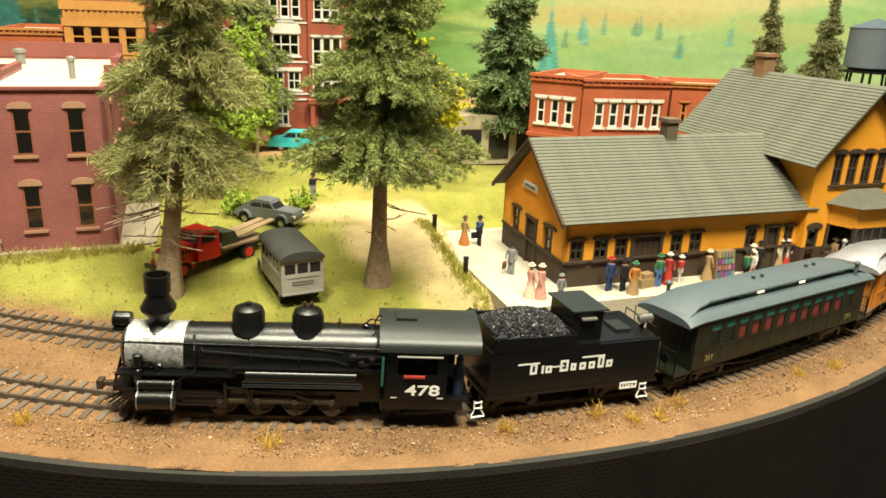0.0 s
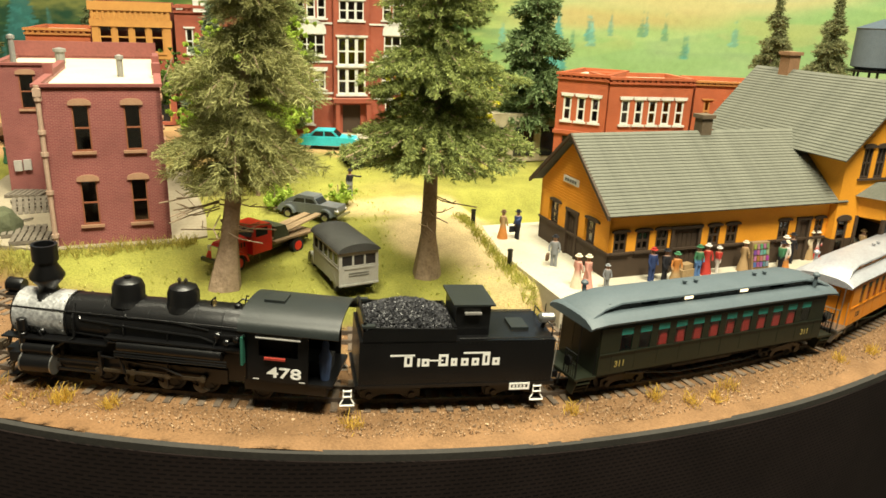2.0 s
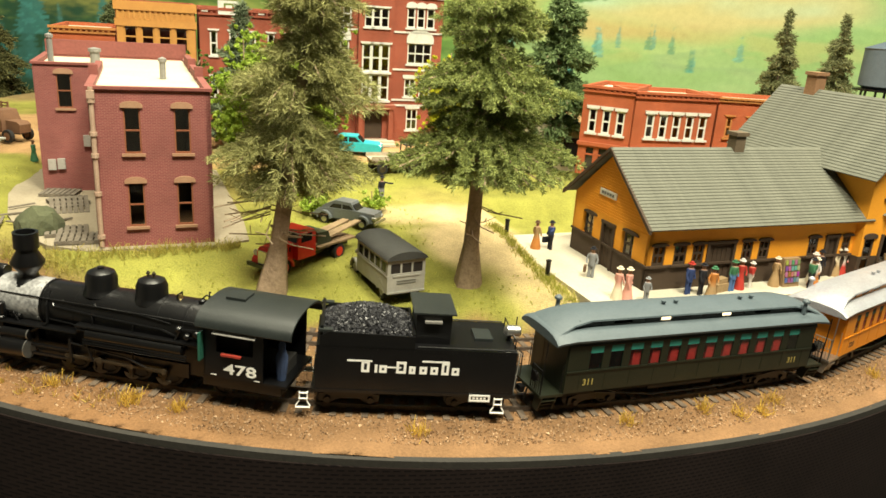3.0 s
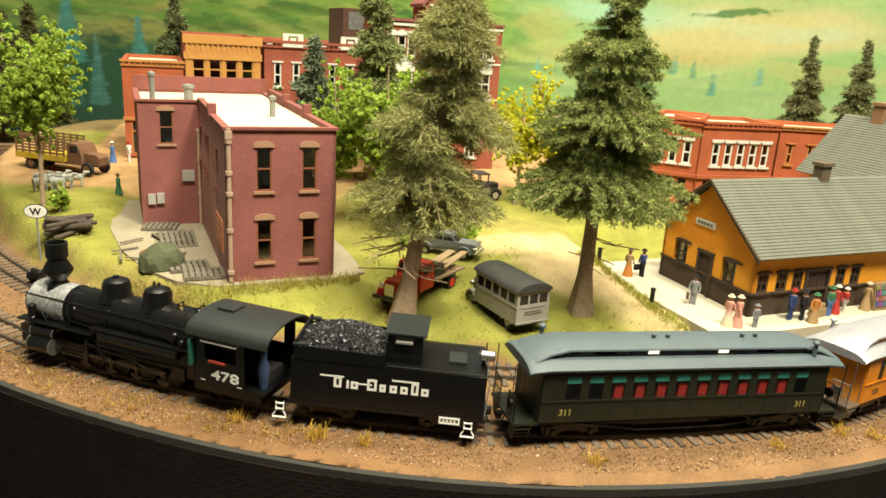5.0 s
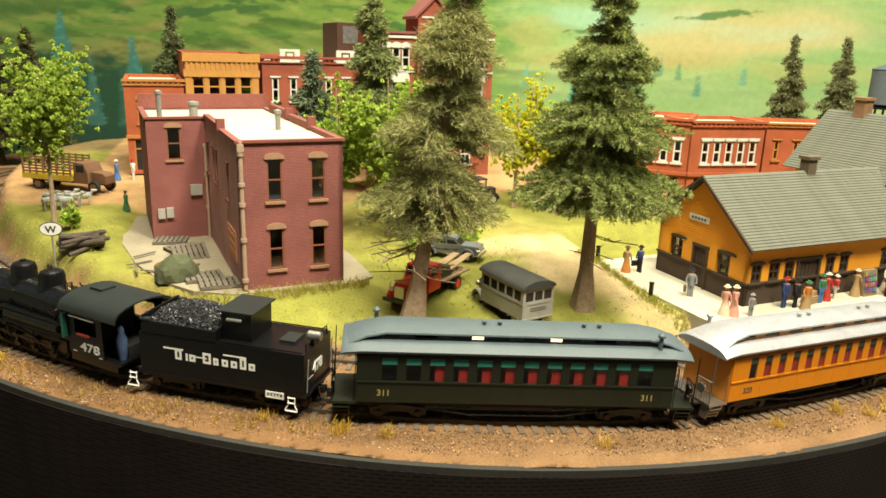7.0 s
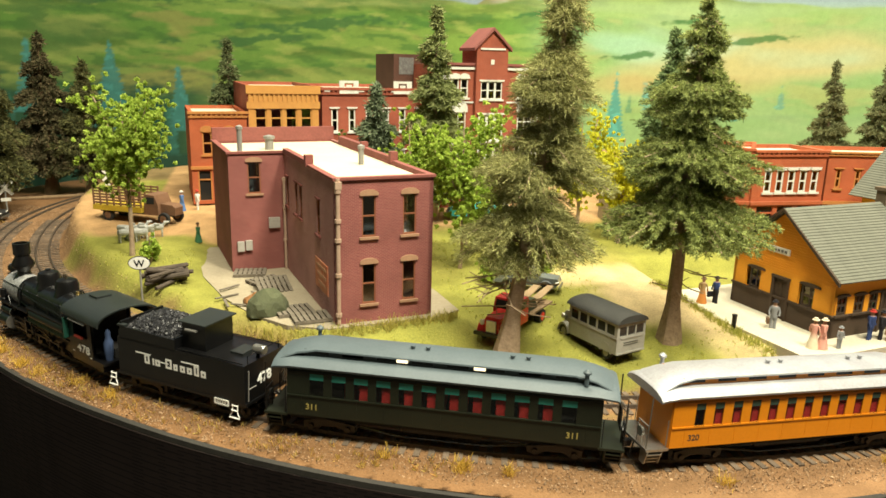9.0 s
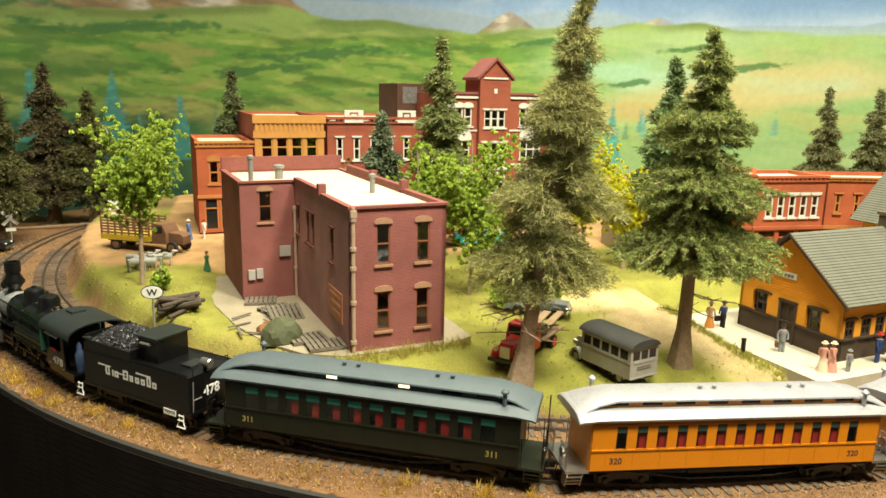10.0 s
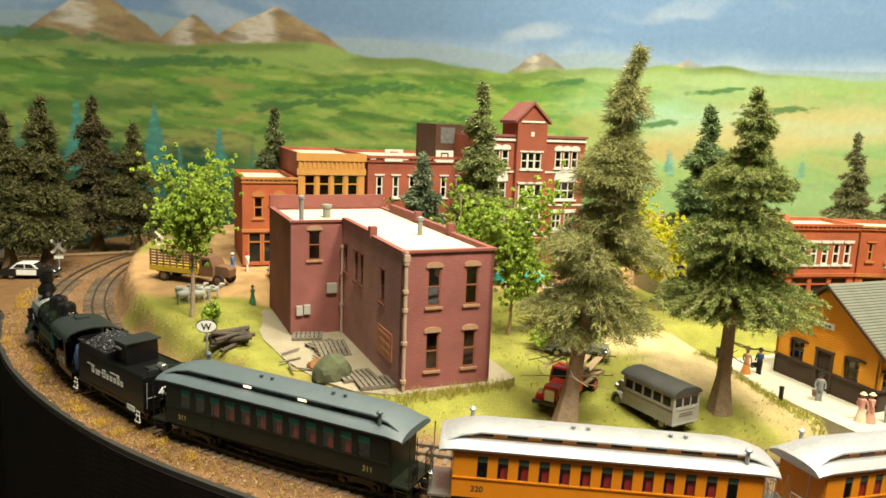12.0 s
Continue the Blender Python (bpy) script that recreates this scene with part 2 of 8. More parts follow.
def extrude(bm, pts, lo, hi, axis="Y"):
    """A closed outline (two coordinates each) drawn out along an axis."""
    def at(p, h):
        return (p[0], h, p[1]) if axis == "Y" else (h, p[0], p[1]) if axis == "X" else (p[0], p[1], h)
    a, b = [bm.verts.new(at(p, lo)) for p in pts], [bm.verts.new(at(p, hi)) for p in pts]
    n = len(pts)
    for i in range(n):
        bm.faces.new((a[i], a[(i + 1) % n], b[(i + 1) % n], b[i]))
    bm.faces.new(a[::-1])
    bm.faces.new(b)


def bevel(bm, w=0.03, seg=1, angle=40):
    es = [e for e in bm.edges if len(e.link_faces) == 2 and e.calc_face_angle(0) > radians(angle)]
    bmesh.ops.bevel(bm, geom=es, offset=w, segments=seg, affect="EDGES", clamp_overlap=True)


def mesh_of(bm, name, material, smooth=False):
    bmesh.ops.recalc_face_normals(bm, faces=bm.faces[:])
    me = bpy.data.meshes.new(name)
    for v in bm.verts:
        v.co *= K
    bm.to_mesh(me)
    bm.free()
    me.materials.append(material)
    if smooth:
        me.shade_smooth()
        me.set_sharp_from_angle(angle=radians(35))
    return me


def part(name, bm, material, parent, label="", smooth=False, m=None):
    ob = new(name, mesh_of(bm, name, material, smooth))
    ob.parent = parent
    if m is not None:
        m = m.copy()
        m.translation *= K
        ob.matrix_basis = m
    return tagged(ob, label)


def shared(name, me, parent, m):
    ob = new(name, me)
    ob.parent = parent
    m = m.copy()
    m.translation *= K
    ob.matrix_basis = m
    return ob


def place(ob, m):
    m = m.copy()
    m.translation *= K
    ob.matrix_basis = m
    return ob


def thing(name, label, category, m=None, group="", kind=""):
    ob = new(name)
    ob.empty_display_size = 0.01
    if m is not None:
        place(ob, m)
    return tagged(ob, label, category, group, kind)


def solid(name, bm, material, label, category, m=None, group="", kind="", smooth=False):
    ob = new(name, mesh_of(bm, name, material, smooth))
    if m is not None:
        place(ob, m)
    return tagged(ob, label, category, group, kind)


def raw_mesh(name, verts, faces, material, smooth=False):
    me = bpy.data.meshes.new(name)
    me.from_pydata([tuple(K * c for c in v) for v in verts], [], faces)
    me.materials.append(material)
    if smooth:
        me.shade_smooth()
    return me


# ---- the lines of the two tracks ----
RAILZ = -1.55
FRONT = [(32.5, 49.3), (20.6, 41.9), (13.0, 37.4), (8.35, 35.15), (3.6, 33.4), (-0.2, 32.4), (-4.1, 31.7), (-8, 31.3), (-11.9, 31.35), (-15.95, 31.85), (-20.05, 32.8), (-24.25, 34.45), (-28.4, 36.7), (-32.55, 39.65),
         (-36.6, 43.45), (-40.1, 47.75), (-43.65, 53.15), (-46.95, 59.75), (-49.15, 66.85), (-50.3, 74), (-50.3, 82), (-48.6, 90), (-44.5, 97.4), (-37.4, 103.5)]
BACK = [(32.5, 54.2), (18.6, 46.1), (12.0, 42.4), (5.5, 39.3), (0, 37.6), (-5, 36.6), (-10, 36.2), (-14.5, 36.5), (-19.5, 37.7), (-25.5, 40.0), (-30.4, 43.0), (-35.5, 48.2), (-40.1, 54.9),
        (-43.6, 61.8), (-45.8, 68.9), (-47.0, 77), (-46.8, 85), (-45.0, 91.2), (-41, 96.5), (-33.3, 101.5)]


def grade(x):
    """How far the two tracks lie above or below their middle level: they climb to the left."""
    return np.interp(x, [-50, -36, -28, -20, -10, -1, 6, 15, 35], [0.2, 0.35, 0.25, 0.08, -0.28, -0.68, -0.95, -1.2, -1.6])


def curve_of(ctrl, n=40):
    p, out = np.array(ctrl, float), []
    for i in range(len(p) - 1):
        a, b, c, d = p[max(i - 1, 0)], p[i], p[i + 1], p[min(i + 2, len(p) - 1)]
        for k in range(n):
            u = k / n
            out.append(0.5 * (2 * b + (c - a) * u + (2 * a - 5 * b + 4 * c - d) * u * u + (3 * b - a - 3 * c + d) * u ** 3))
    out.append(p[-1])
    d = np.array(out)
    for _ in range(300):
        d[1:-1] = 0.25 * d[:-2] + 0.5 * d[1:-1] + 0.25 * d[2:]
    return d, np.r_[0, np.cumsum(np.linalg.norm(np.diff(d, axis=0), axis=1))]


LINE, LINE_S = curve_of(FRONT)
BLINE, BLINE_S = curve_of(BACK)


def along(s, line=LINE, arc=LINE_S):
    """The place on a track's centre line and its direction, s metres from its right end."""
    if s < 0.3:
        q = (line[4] - line[0]) / np.linalg.norm(line[4] - line[0])
        return line[0] + s * q, q
    p = np.array([np.interp(s, arc, line[:, k]) for k in (0, 1)])
    q = np.array([np.interp(s + 0.2, arc, line[:, k]) - np.interp(s - 0.2, arc, line[:, k]) for k in (0, 1)])
    return p, q / np.linalg.norm(q)


def side_of(x, y, line=LINE, step=8):
    """Signed distance from a track, positive on the town's side."""
    l = line[::step]
    d = np.diff(l, axis=0)
    x, y = np.atleast_1d(x), np.atleast_1d(y)
    best = np.full(x.shape, 1e9)
    sign = np.zeros(x.shape)
    for (px, py), (dx, dy) in zip(l[:-1], d):
        ll = dx * dx + dy * dy
        u = np.clip(((x - px) * dx + (y - py) * dy) / ll, 0, 1)
        ex, ey = x - px - u * dx, y - py - u * dy
        r = np.hypot(ex, ey)
        c = dx * ey - dy * ex
        m = r < best
        best[m], sign[m] = r[m], np.sign(c[m])
    return -best * sign


def smooth01(v):
    v = np.clip(v, 0, 1)
    return v * v * (3 - 2 * v)


def ground_z(x, y, d=None):
    d = side_of(x, y) if d is None else d
    base = np.interp(y, [26, 34, 37, 39, 41, 44, 46.5, 50, 60, 73, 110], [-1.75, -1.7, -1.5, -1.2, -1.0, -0.55, -0.15, 0.0, 0.45, 1.15, 1.6])
    def flat(x0, x1, y0, y1, z):
        r = np.hypot(np.maximum(np.maximum(x0 - x, x - x1), 0), np.maximum(np.maximum(y0 - y, y - y1), 0))
        w = smooth01(1 - r / 2.2)
        return base * (1 - w) + z * w
    base = flat(-32.5, -19.8, 44.0, 63, -0.02)
    base = flat(-3.2, 24, 38.6, 52, -1.0)
    low = -1.72 + grade(x)
    return low + (base - low) * smooth01((side_of(x, y, BLINE, 16) - 1.2) / 1.4)


def gz(x, y):
    return float(ground_z(x, y)[0])


# ---- the room ----
FLOORZ = -100.0
ROOMWALL = mat("room_wall", (0.45, 0.42, 0.36), 0.9, 0, (0.4, 0.37, 0.31), 0.02, 0.3, 0)
CARPET = mat("grey_carpet", (0.1, 0.1, 0.1), 0.95, 0, (0.14, 0.14, 0.135), 0.4, 4, 0.6)
bm = bmesh.new()
box(bm, -190, 190, -190, 175, FLOORZ - 2, FLOORZ)
solid("floor", bm, CARPET, "grey carpet of the layout room", "floor", kind="structure")
bm = bmesh.new()
box(bm, -190, 190, -190, 175, 118, 121)
solid("ceiling", bm, mat("ceiling_paint", (0.7, 0.68, 0.62), 0.9, 0, None, 0.02, 0.3, 0), "plain pale ceiling of the room", "ceiling", kind="structure")
for nm, b in (("wall_south", (-190, 190, -193, -190)), ("wall_north", (-190, 190, 175, 178)), ("wall_west", (-193, -190, -190, 178)), ("wall_east", (190, 193, -190, 178))):
    bm = bmesh.new()
    box(bm, *b, FLOORZ, 121)
    solid(nm, bm, ROOMWALL, "plain painted room wall", "wall", kind="structure")

# ---- the ground sheet, from the fascia's lip to the backdrop ----
STEP = 0.42
EDGE = 3.55
gx, gy = np.arange(-92, 62, STEP), np.arange(26.5, 126, STEP)
X, Y = np.meshgrid(gx, gy)
X, Y = X.ravel(), Y.ravel()
DIST = side_of(X, Y, LINE, 16)
edge = EDGE - 0.7 * smooth01((-X - 14) / 24) + 7 * smooth01((Y - 68) / 12)
out = DIST < -edge
snap = out & (DIST > -edge - 0.75)
grad = np.stack([(side_of(X[snap] + 0.05, Y[snap], LINE, 16) - DIST[snap]) / 0.05, (side_of(X[snap], Y[snap] + 0.05, LINE, 16) - DIST[snap]) / 0.05])
X[snap] += grad[0] * (-edge[snap] - DIST[snap])
Y[snap] += grad[1] * (-edge[snap] - DIST[snap])
DIST[snap] = -edge[snap]
out &= ~snap
Z = ground_z(X, Y, DIST)
BDIST = np.abs(side_of(X, Y, BLINE, 16))
near = np.minimum(np.abs(DIST), BDIST)
wob = np.array([noise.noise((a * 0.35, b * 0.35, 0)) * 0.11 + noise.noise((a * 1.3, b * 1.3, 3)) * 0.05 for a, b in zip(X, Y)])
Z = Z + wob * np.clip(near / 2.5, 0.25, 1) - 0.10 * smooth01((1.6 - near) / 0.8) * 0
soft = np.array([noise.noise((a * 0.12, b * 0.12, 9)) for a, b in zip(X, Y)])
soft2 = np.array([noise.noise((a * 0.5, b * 0.5, 19)) for a, b in zip(X, Y)])


def blob(x0, y0, rx, ry):
    return np.clip(1.35 - np.hypot((X - x0) / rx, (Y - y0) / ry) + 0.25 * soft2 + 0.2 * soft, 0, 1)


GRASS, SAND, BALLAST, DIRT, OLIVE = (np.array(c) for c in ((0.25, 0.245, 0.05), (0.52, 0.40, 0.21), (0.2, 0.112, 0.054), (0.41, 0.25, 0.115), (0.27, 0.21, 0.07)))
col = np.tile(GRASS, (len(X), 1)) * (1 + 0.25 * soft[:, None] + 0.12 * soft2[:, None])


def lay(c, w):
    global col
    w = np.clip(w, 0, 1)[:, None]
    col = col * (1 - w) + np.array(c) * (1 + 0.12 * soft2[:, None]) * w


lay(OLIVE, smooth01(soft * 1.5 + 0.1) * 0.6)
lay(SAND, smooth01(blob(-6.3, 47.0, 3.6, 4.6) * 1.6))
lay(SAND, smooth01(blob(-4.5, 41.5, 2.6, 4.5) * 1.2) * 0.7)
lay(SAND, smooth01(blob(-10.5, 50.5, 5, 1.9) * 1.4) * 0.75)
lay(DIRT, smooth01((Y - 62 + 2 * soft2) / 3) * (X > -38))
lay(DIRT, smooth01(blob(-45, 72, 17, 6.5) * 1.8))
lay(DIRT, smooth01(blob(-58, 76, 16, 6) * 1.8))
lay(DIRT, smooth01(blob(-36, 68, 8, 4.0) * 1.6))
lay((0.20, 0.14, 0.06), smooth01((Y - 84 + 2 * soft2) / 4) * (X < -38))
lay(BALLAST, smooth01((2.3 - near + 0.9 * soft2) / 1.2))
lay(BALLAST, smooth01((4.2 - DIST) / 1.2))
lay(BALLAST, smooth01((6.2 - DIST + 0.8 * soft2) / 1.4) * smooth01((X + 6) / 6))
lay(BALLAST * np.array([0.86, 0.8, 0.72]), smooth01((-DIST - 0.4) / 1.0) * smooth01((-X - 14) / 12) * 0.85)
keep = ~out
index = np.cumsum(keep) - 1
nx, ny = len(gx), len(gy)
I = np.arange(nx * ny).reshape(ny, nx)
quads = np.stack([I[:-1, :-1], I[:-1, 1:], I[1:, 1:], I[1:, :-1]], -1).reshape(-1, 4)
quads = quads[keep[quads].all(1)]
verts = np.stack([X, Y, Z], 1)[keep]
me = raw_mesh("ground", verts, index[quads].tolist(), paint_mat("scenic_ground", "paint", 0.95, 0.7, 0.6, 0.3, 11.0), True)
ca = me.color_attributes.new("paint", "FLOAT_COLOR", "POINT")
ca.data.foreach_set("color", np.c_[col[keep], np.ones(keep.sum())].ravel())
tagged(new("ground", me), "scenic ground of green turf, tan dirt and ballast", "ground", kind="structure")

# ---- fascia: dark woven skirt under a thin grey lip ----
FABRIC = brick_mat("woven_black_skirt", (0.006, 0.0045, 0.0045), (0.009, 0.0065, 0.006), (0.016, 0.011, 0.01), 0.95, 0.16, 0.3, 0.05, 0.1)
LIP = mat("grey_lip", (0.03, 0.027, 0.022), 0.75, 0, (0.018, 0.016, 0.013), 1, 8, 0.2)


def rim(s, off):
    p, q = along(s)
    e = off - 0.7 * float(smooth01((-p[0] - 14) / 24)) + 7 * float(smooth01((p[1] - 68) / 12))
    return p - np.array([q[1], -q[0]]) * e


for nm, o0, o1, z0, z1, mt, lb in (("trim", EDGE - 0.1, EDGE + 0.16, -1.95, -1.70, LIP, "thin grey lip along the layout's edge"), ("skirt", EDGE + 0.02, EDGE + 0.22, FLOORZ, -1.95, FABRIC, "dark woven cloth skirt below the layout")):
    ss = np.arange(0.5, LINE_S[-1] - 1, 0.5)
    vs, fs = [], []
    for s in ss:
        a, b = rim(s, o0), rim(s, o1)
        g = float(grade(a[0]))
        lo = z0 + (g if z0 > FLOORZ else 0)
        vs += [(*a, lo), (*b, lo), (*b, z1 + g), (*a, z1 + g)]
    for i in range(len(ss) - 1):
        for k in range(4):
            fs.append((4 * i + k, 4 * i + (k + 1) % 4, 4 * i + 4 + (k + 1) % 4, 4 * i + 4 + k))
    tagged(new(nm, raw_mesh(nm, vs, fs, mt, False)), lb, "fascia", kind="structure")

# ---- the painted backdrop ----
BX = [(-95, 55), (-92, 75), (-84, 95), (-70, 106), (-50, 111), (-20, 112), (20, 108), (45, 100), (66, 86), (80, 66), (86, 45)]
BD, BDS = curve_of(BX, 30)
ncol, nrow, ZB, ZT = 1000, 260, -3.0, 50.0
us = np.linspace(0, BDS[-1], ncol)
bx, by = np.interp(us, BDS, BD[:, 0]), np.interp(us, BDS, BD[:, 1])
U, ZZ = np.meshgrid(bx, np.linspace(ZB, ZT, nrow))
S2, _ = np.meshgrid(us, np.linspace(0, 1, nrow))


def fbm(a, b, oct=3):
    flat = np.stack([a.ravel(), b.ravel()], 1)
    return np.array([noise.fractal((p[0], p[1], 0.0), 1.0, 2.0, oct) for p in flat]).reshape(a.shape)


n1 = fbm(S2 * 0.06, ZZ * 0.16)
n2 = fbm(S2 * 0.25 + 40, ZZ * 0.9)
n3 = fbm(S2 * 0.9 + 90, ZZ * 1.4, 2)
line1 = np.array([noise.fractal((s * 0.05, 7.7, 0), 1.0, 2.0, 4) for s in us])
line2 = np.array([noise.fractal((s * 0.09, 17.7, 0), 1.0, 2.0, 4) for s in us])
rgb = np.zeros((nrow, ncol, 3))


def brush(c, w):
    global rgb
    w = np.clip(w, 0, 1)[..., None]
    rgb = rgb * (1 - w) + np.array(c) * w


def crest(peaks, base, rough=0.7):
    """Height of a ridge line: peaks as (x, height, half width)."""
    h = np.full(ncol, float(base))
    for x, top, w in peaks:
        h = np.maximum(h, top - np.abs(bx - x) / w * (top - base) * (0.75 + 0.25 * np.abs(bx - x) / w))
    return h + rough * line2


def under(h, soft=0.25):
    return smooth01((h[None, :] - ZZ) / soft + 0.5)


# sky
brush((0.16, 0.27, 0.46), np.ones_like(ZZ))
brush((0.32, 0.43, 0.58), smooth01((27.5 - ZZ + 2 * n1) / 6))
brush((0.5, 0.55, 0.6), smooth01(n1 * 2.2 - 0.3) * smooth01((36 - ZZ) / 8) * 0.4)
# far range, then brown peaks with pale snow on their left flanks
brush((0.27, 0.36, 0.45), under(crest([(-50, 26.5, 26), (-16, 25.0, 30), (16, 25.4, 12)], 23.4)))
peaks = [(-70, 28.0, 9), (-53, 28.8, 11), (-31, 28.6, 13), (-41.5, 26.6, 7), (5.8, 24.6, 7), (27, 24.3, 10)]
pk = crest(peaks, 20.0, 0.7)
brush((0.27, 0.19, 0.10), under(pk) * (np.interp(bx, [-10, 0, 4, 16], [1, 0.9, 0.8, 0.35]))[None, :])
for x, top, w in peaks:
    left = smooth01((x + 0.5 - U + 0.8 * n2) / 1.5) * smooth01((U - x + w * 0.55) / 3) * smooth01((ZZ - top + 7 + 3 * n2) / 3)
    brush((0.62, 0.60, 0.55), under(pk) * left * 0.75)
n4 = fbm(S2 * 0.22 + ZZ * 0.5 + 15, ZZ * 0.55 - S2 * 0.05, 4)
brush((0.40, 0.31, 0.17), under(pk) * smooth01(n4 * 2.4) * 0.6)
brush((0.15, 0.12, 0.07), under(pk) * smooth01(-n4 * 2.6 - 0.2) * 0.6)
brush((0.20, 0.27, 0.08), under(pk) * smooth01((23.5 - ZZ + 2.5 * n4) / 2.5) * 0.75)
# green hills, layer by layer towards the front
layers = ((22.5, 1.7, (0.25, 0.36, 0.10), 0.0), (20.6, 1.7, (0.22, 0.36, 0.07), 3.1), (19.2, 1.9, (0.14, 0.30, 0.05), 6.2), (17.0, 1.6, (0.22, 0.37, 0.07), 9.7),
          (14.6, 1.7, (0.17, 0.33, 0.06), 12.1), (12.2, 1.6, (0.26, 0.38, 0.09), 15.9), (9.6, 1.4, (0.18, 0.33, 0.07), 19.2), (7.0, 1.2, (0.14, 0.30, 0.07), 23.0))
right = smooth01((U - 2) / 22)
for z, amp, c, seed in layers:
    h = z + amp * 1.7 * np.array([noise.fractal((s * 0.035 + seed, seed, 0), 1.0, 2.0, 3) for s in us])
    w = under(h, 0.4)
    brush(c, w)
    brush(np.array(c) * 0.55, w * smooth01((ZZ - h[None, :] + 1.5) / 0.9) * smooth01(n1 * 2.2 + 0.45) * 0.85)
    brush((0.40, 0.42, 0.13), w * smooth01(n1 * 2.2 - 0.15) * smooth01((h[None, :] - ZZ) / 2.5) * 0.55)
hill = smooth01((22 - ZZ) / 2) * smooth01((ZZ - 5) / 3)
brush((0.055, 0.17, 0.035), smooth01((n4 + 0.3 * n2 - 0.12) * 3.2) * hill * (1 - 0.75 * right) * 0.62)
brush((0.42, 0.5, 0.13), smooth01((-n4 + 0.25 * n1 - 0.2) * 3) * hill * (1 - 0.5 * right) * 0.5)
brush((0.10, 0.22, 0.05), smooth01((n1 + 0.35 * n2 - 0.22) * 4) * smooth01((23 - ZZ) / 2) * smooth01((ZZ - 6) / 3) * (1 - right) * 0.6)
brush((0.42, 0.36, 0.12), smooth01((-n1 + 0.3 * n2 - 0.3) * 4) * smooth01((22 - ZZ) / 2) * smooth01((ZZ - 6) / 3) * 0.5)
brush((0.36, 0.52, 0.28), right * smooth01((23.5 - ZZ) / 2) * (0.55 + 0.3 * n1))
brush((0.52, 0.46, 0.22), right * smooth01(1.4 - np.hypot((U - 40) / 16, (ZZ - 15 - 0.12 * (U - 40)) / 4.2) + 0.5 * n1) * 0.85)
brush((0.47, 0.33, 0.13), right * smooth01(1.3 - np.hypot((U - 26) / 20, (ZZ - 11) / 1.5) + 0.6 * n1) * 0.55)
brush((0.34, 0.60, 0.46), right * smooth01(1.2 - np.hypot((U - 22) / 22, (ZZ - 16) / 2.2) + 0.9 * n1) * 0.6)
# dark wood strips on the hillsides
for x, z, rx, rz in ((-20, 18.0, 11, 0.9), (-44, 20.5, 14, 1.0), (-62, 22.5, 12, 1.1), (-8, 13.6, 6, 1.0), (-30, 15.5, 9, 0.7), (24, 15.0, 5, 0.6), (40, 17.5, 6, 0.5), (33, 20.2, 5, 0.4), (10, 20.4, 4, 0.5), (-76, 20, 9, 1.2)):
    brush((0.05, 0.16, 0.045), smooth01((1.0 - np.hypot((U - x) / rx, (ZZ - z - 0.6 * np.sin((U - x) * 0.25)) / rz) + 0.7 * n2 + 0.4 * n3) * 2.2) * 0.85)
# dark woods at the foot on the left, and painted teal spruces
brush((0.03, 0.11, 0.055), smooth01((11.5 - ZZ + 2.2 * n2 + 1.2 * n3) / 3.5) * smooth01((-U - 30) / 10))
rng = np.random.default_rng(5)
for i in range(46):
    x0 = rng.uniform(-88, -28) if i < 34 else rng.uniform(14, 44)
    top = rng.uniform(6, 12.5) if i < 34 else rng.uniform(9, 12.5)
    c = ((0.06, 0.24, 0.22), (0.05, 0.2, 0.14), (0.10, 0.3, 0.27))[i % 3]
    if i in (0, 1, 2, 3):
        x0, top, c = ((-55.5, 15.6), (-46.5, 15.5), (-38.5, 13.2), (21.5, 12.8))[i] + ((0.07, 0.29, 0.26),)
    half = (top - 2.5) * (0.13 if i < 34 else 0.08)
    if i >= 34:
        half = 0.35 + 0.1 * (i % 3)
    bot = top - (8.5 if i < 34 else 3.2)
    tz = np.clip((top - ZZ) / (top - bot), 0, 1.15)
    w = smooth01((half * tz * (0.8 + 0.45 * np.abs(np.sin(ZZ * 5.5 + x0))) - np.abs(U - x0) + 0.25 * n3) / 0.22 + 0.3) * (ZZ < top) * (tz < 1.1)
    brush(np.array(c) * (1 + 0.35 * (n3 > 0.25))[..., None], w * (0.9 if i < 4 else 0.6))
brush((0.03, 0.1, 0.06), smooth01((1.2 - ZZ) / 0.8))
verts = np.stack([np.broadcast_to(bx, ZZ.shape), np.broadcast_to(by, ZZ.shape), ZZ], -1).reshape(-1, 3)
I = np.arange(nrow * ncol).reshape(nrow, ncol)
fq = np.stack([I[:-1, :-1], I[1:, :-1], I[1:, 1:], I[:-1, 1:]], -1).reshape(-1, 4)
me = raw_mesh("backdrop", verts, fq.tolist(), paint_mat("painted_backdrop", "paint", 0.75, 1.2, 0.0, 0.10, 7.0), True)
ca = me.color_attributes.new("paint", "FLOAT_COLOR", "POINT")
# paint toned down to the left, standing in for the dimmer light there
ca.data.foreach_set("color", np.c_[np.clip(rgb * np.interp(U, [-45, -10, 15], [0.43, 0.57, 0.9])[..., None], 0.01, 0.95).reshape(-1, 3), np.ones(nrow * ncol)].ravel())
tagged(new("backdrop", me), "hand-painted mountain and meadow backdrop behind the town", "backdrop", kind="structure")


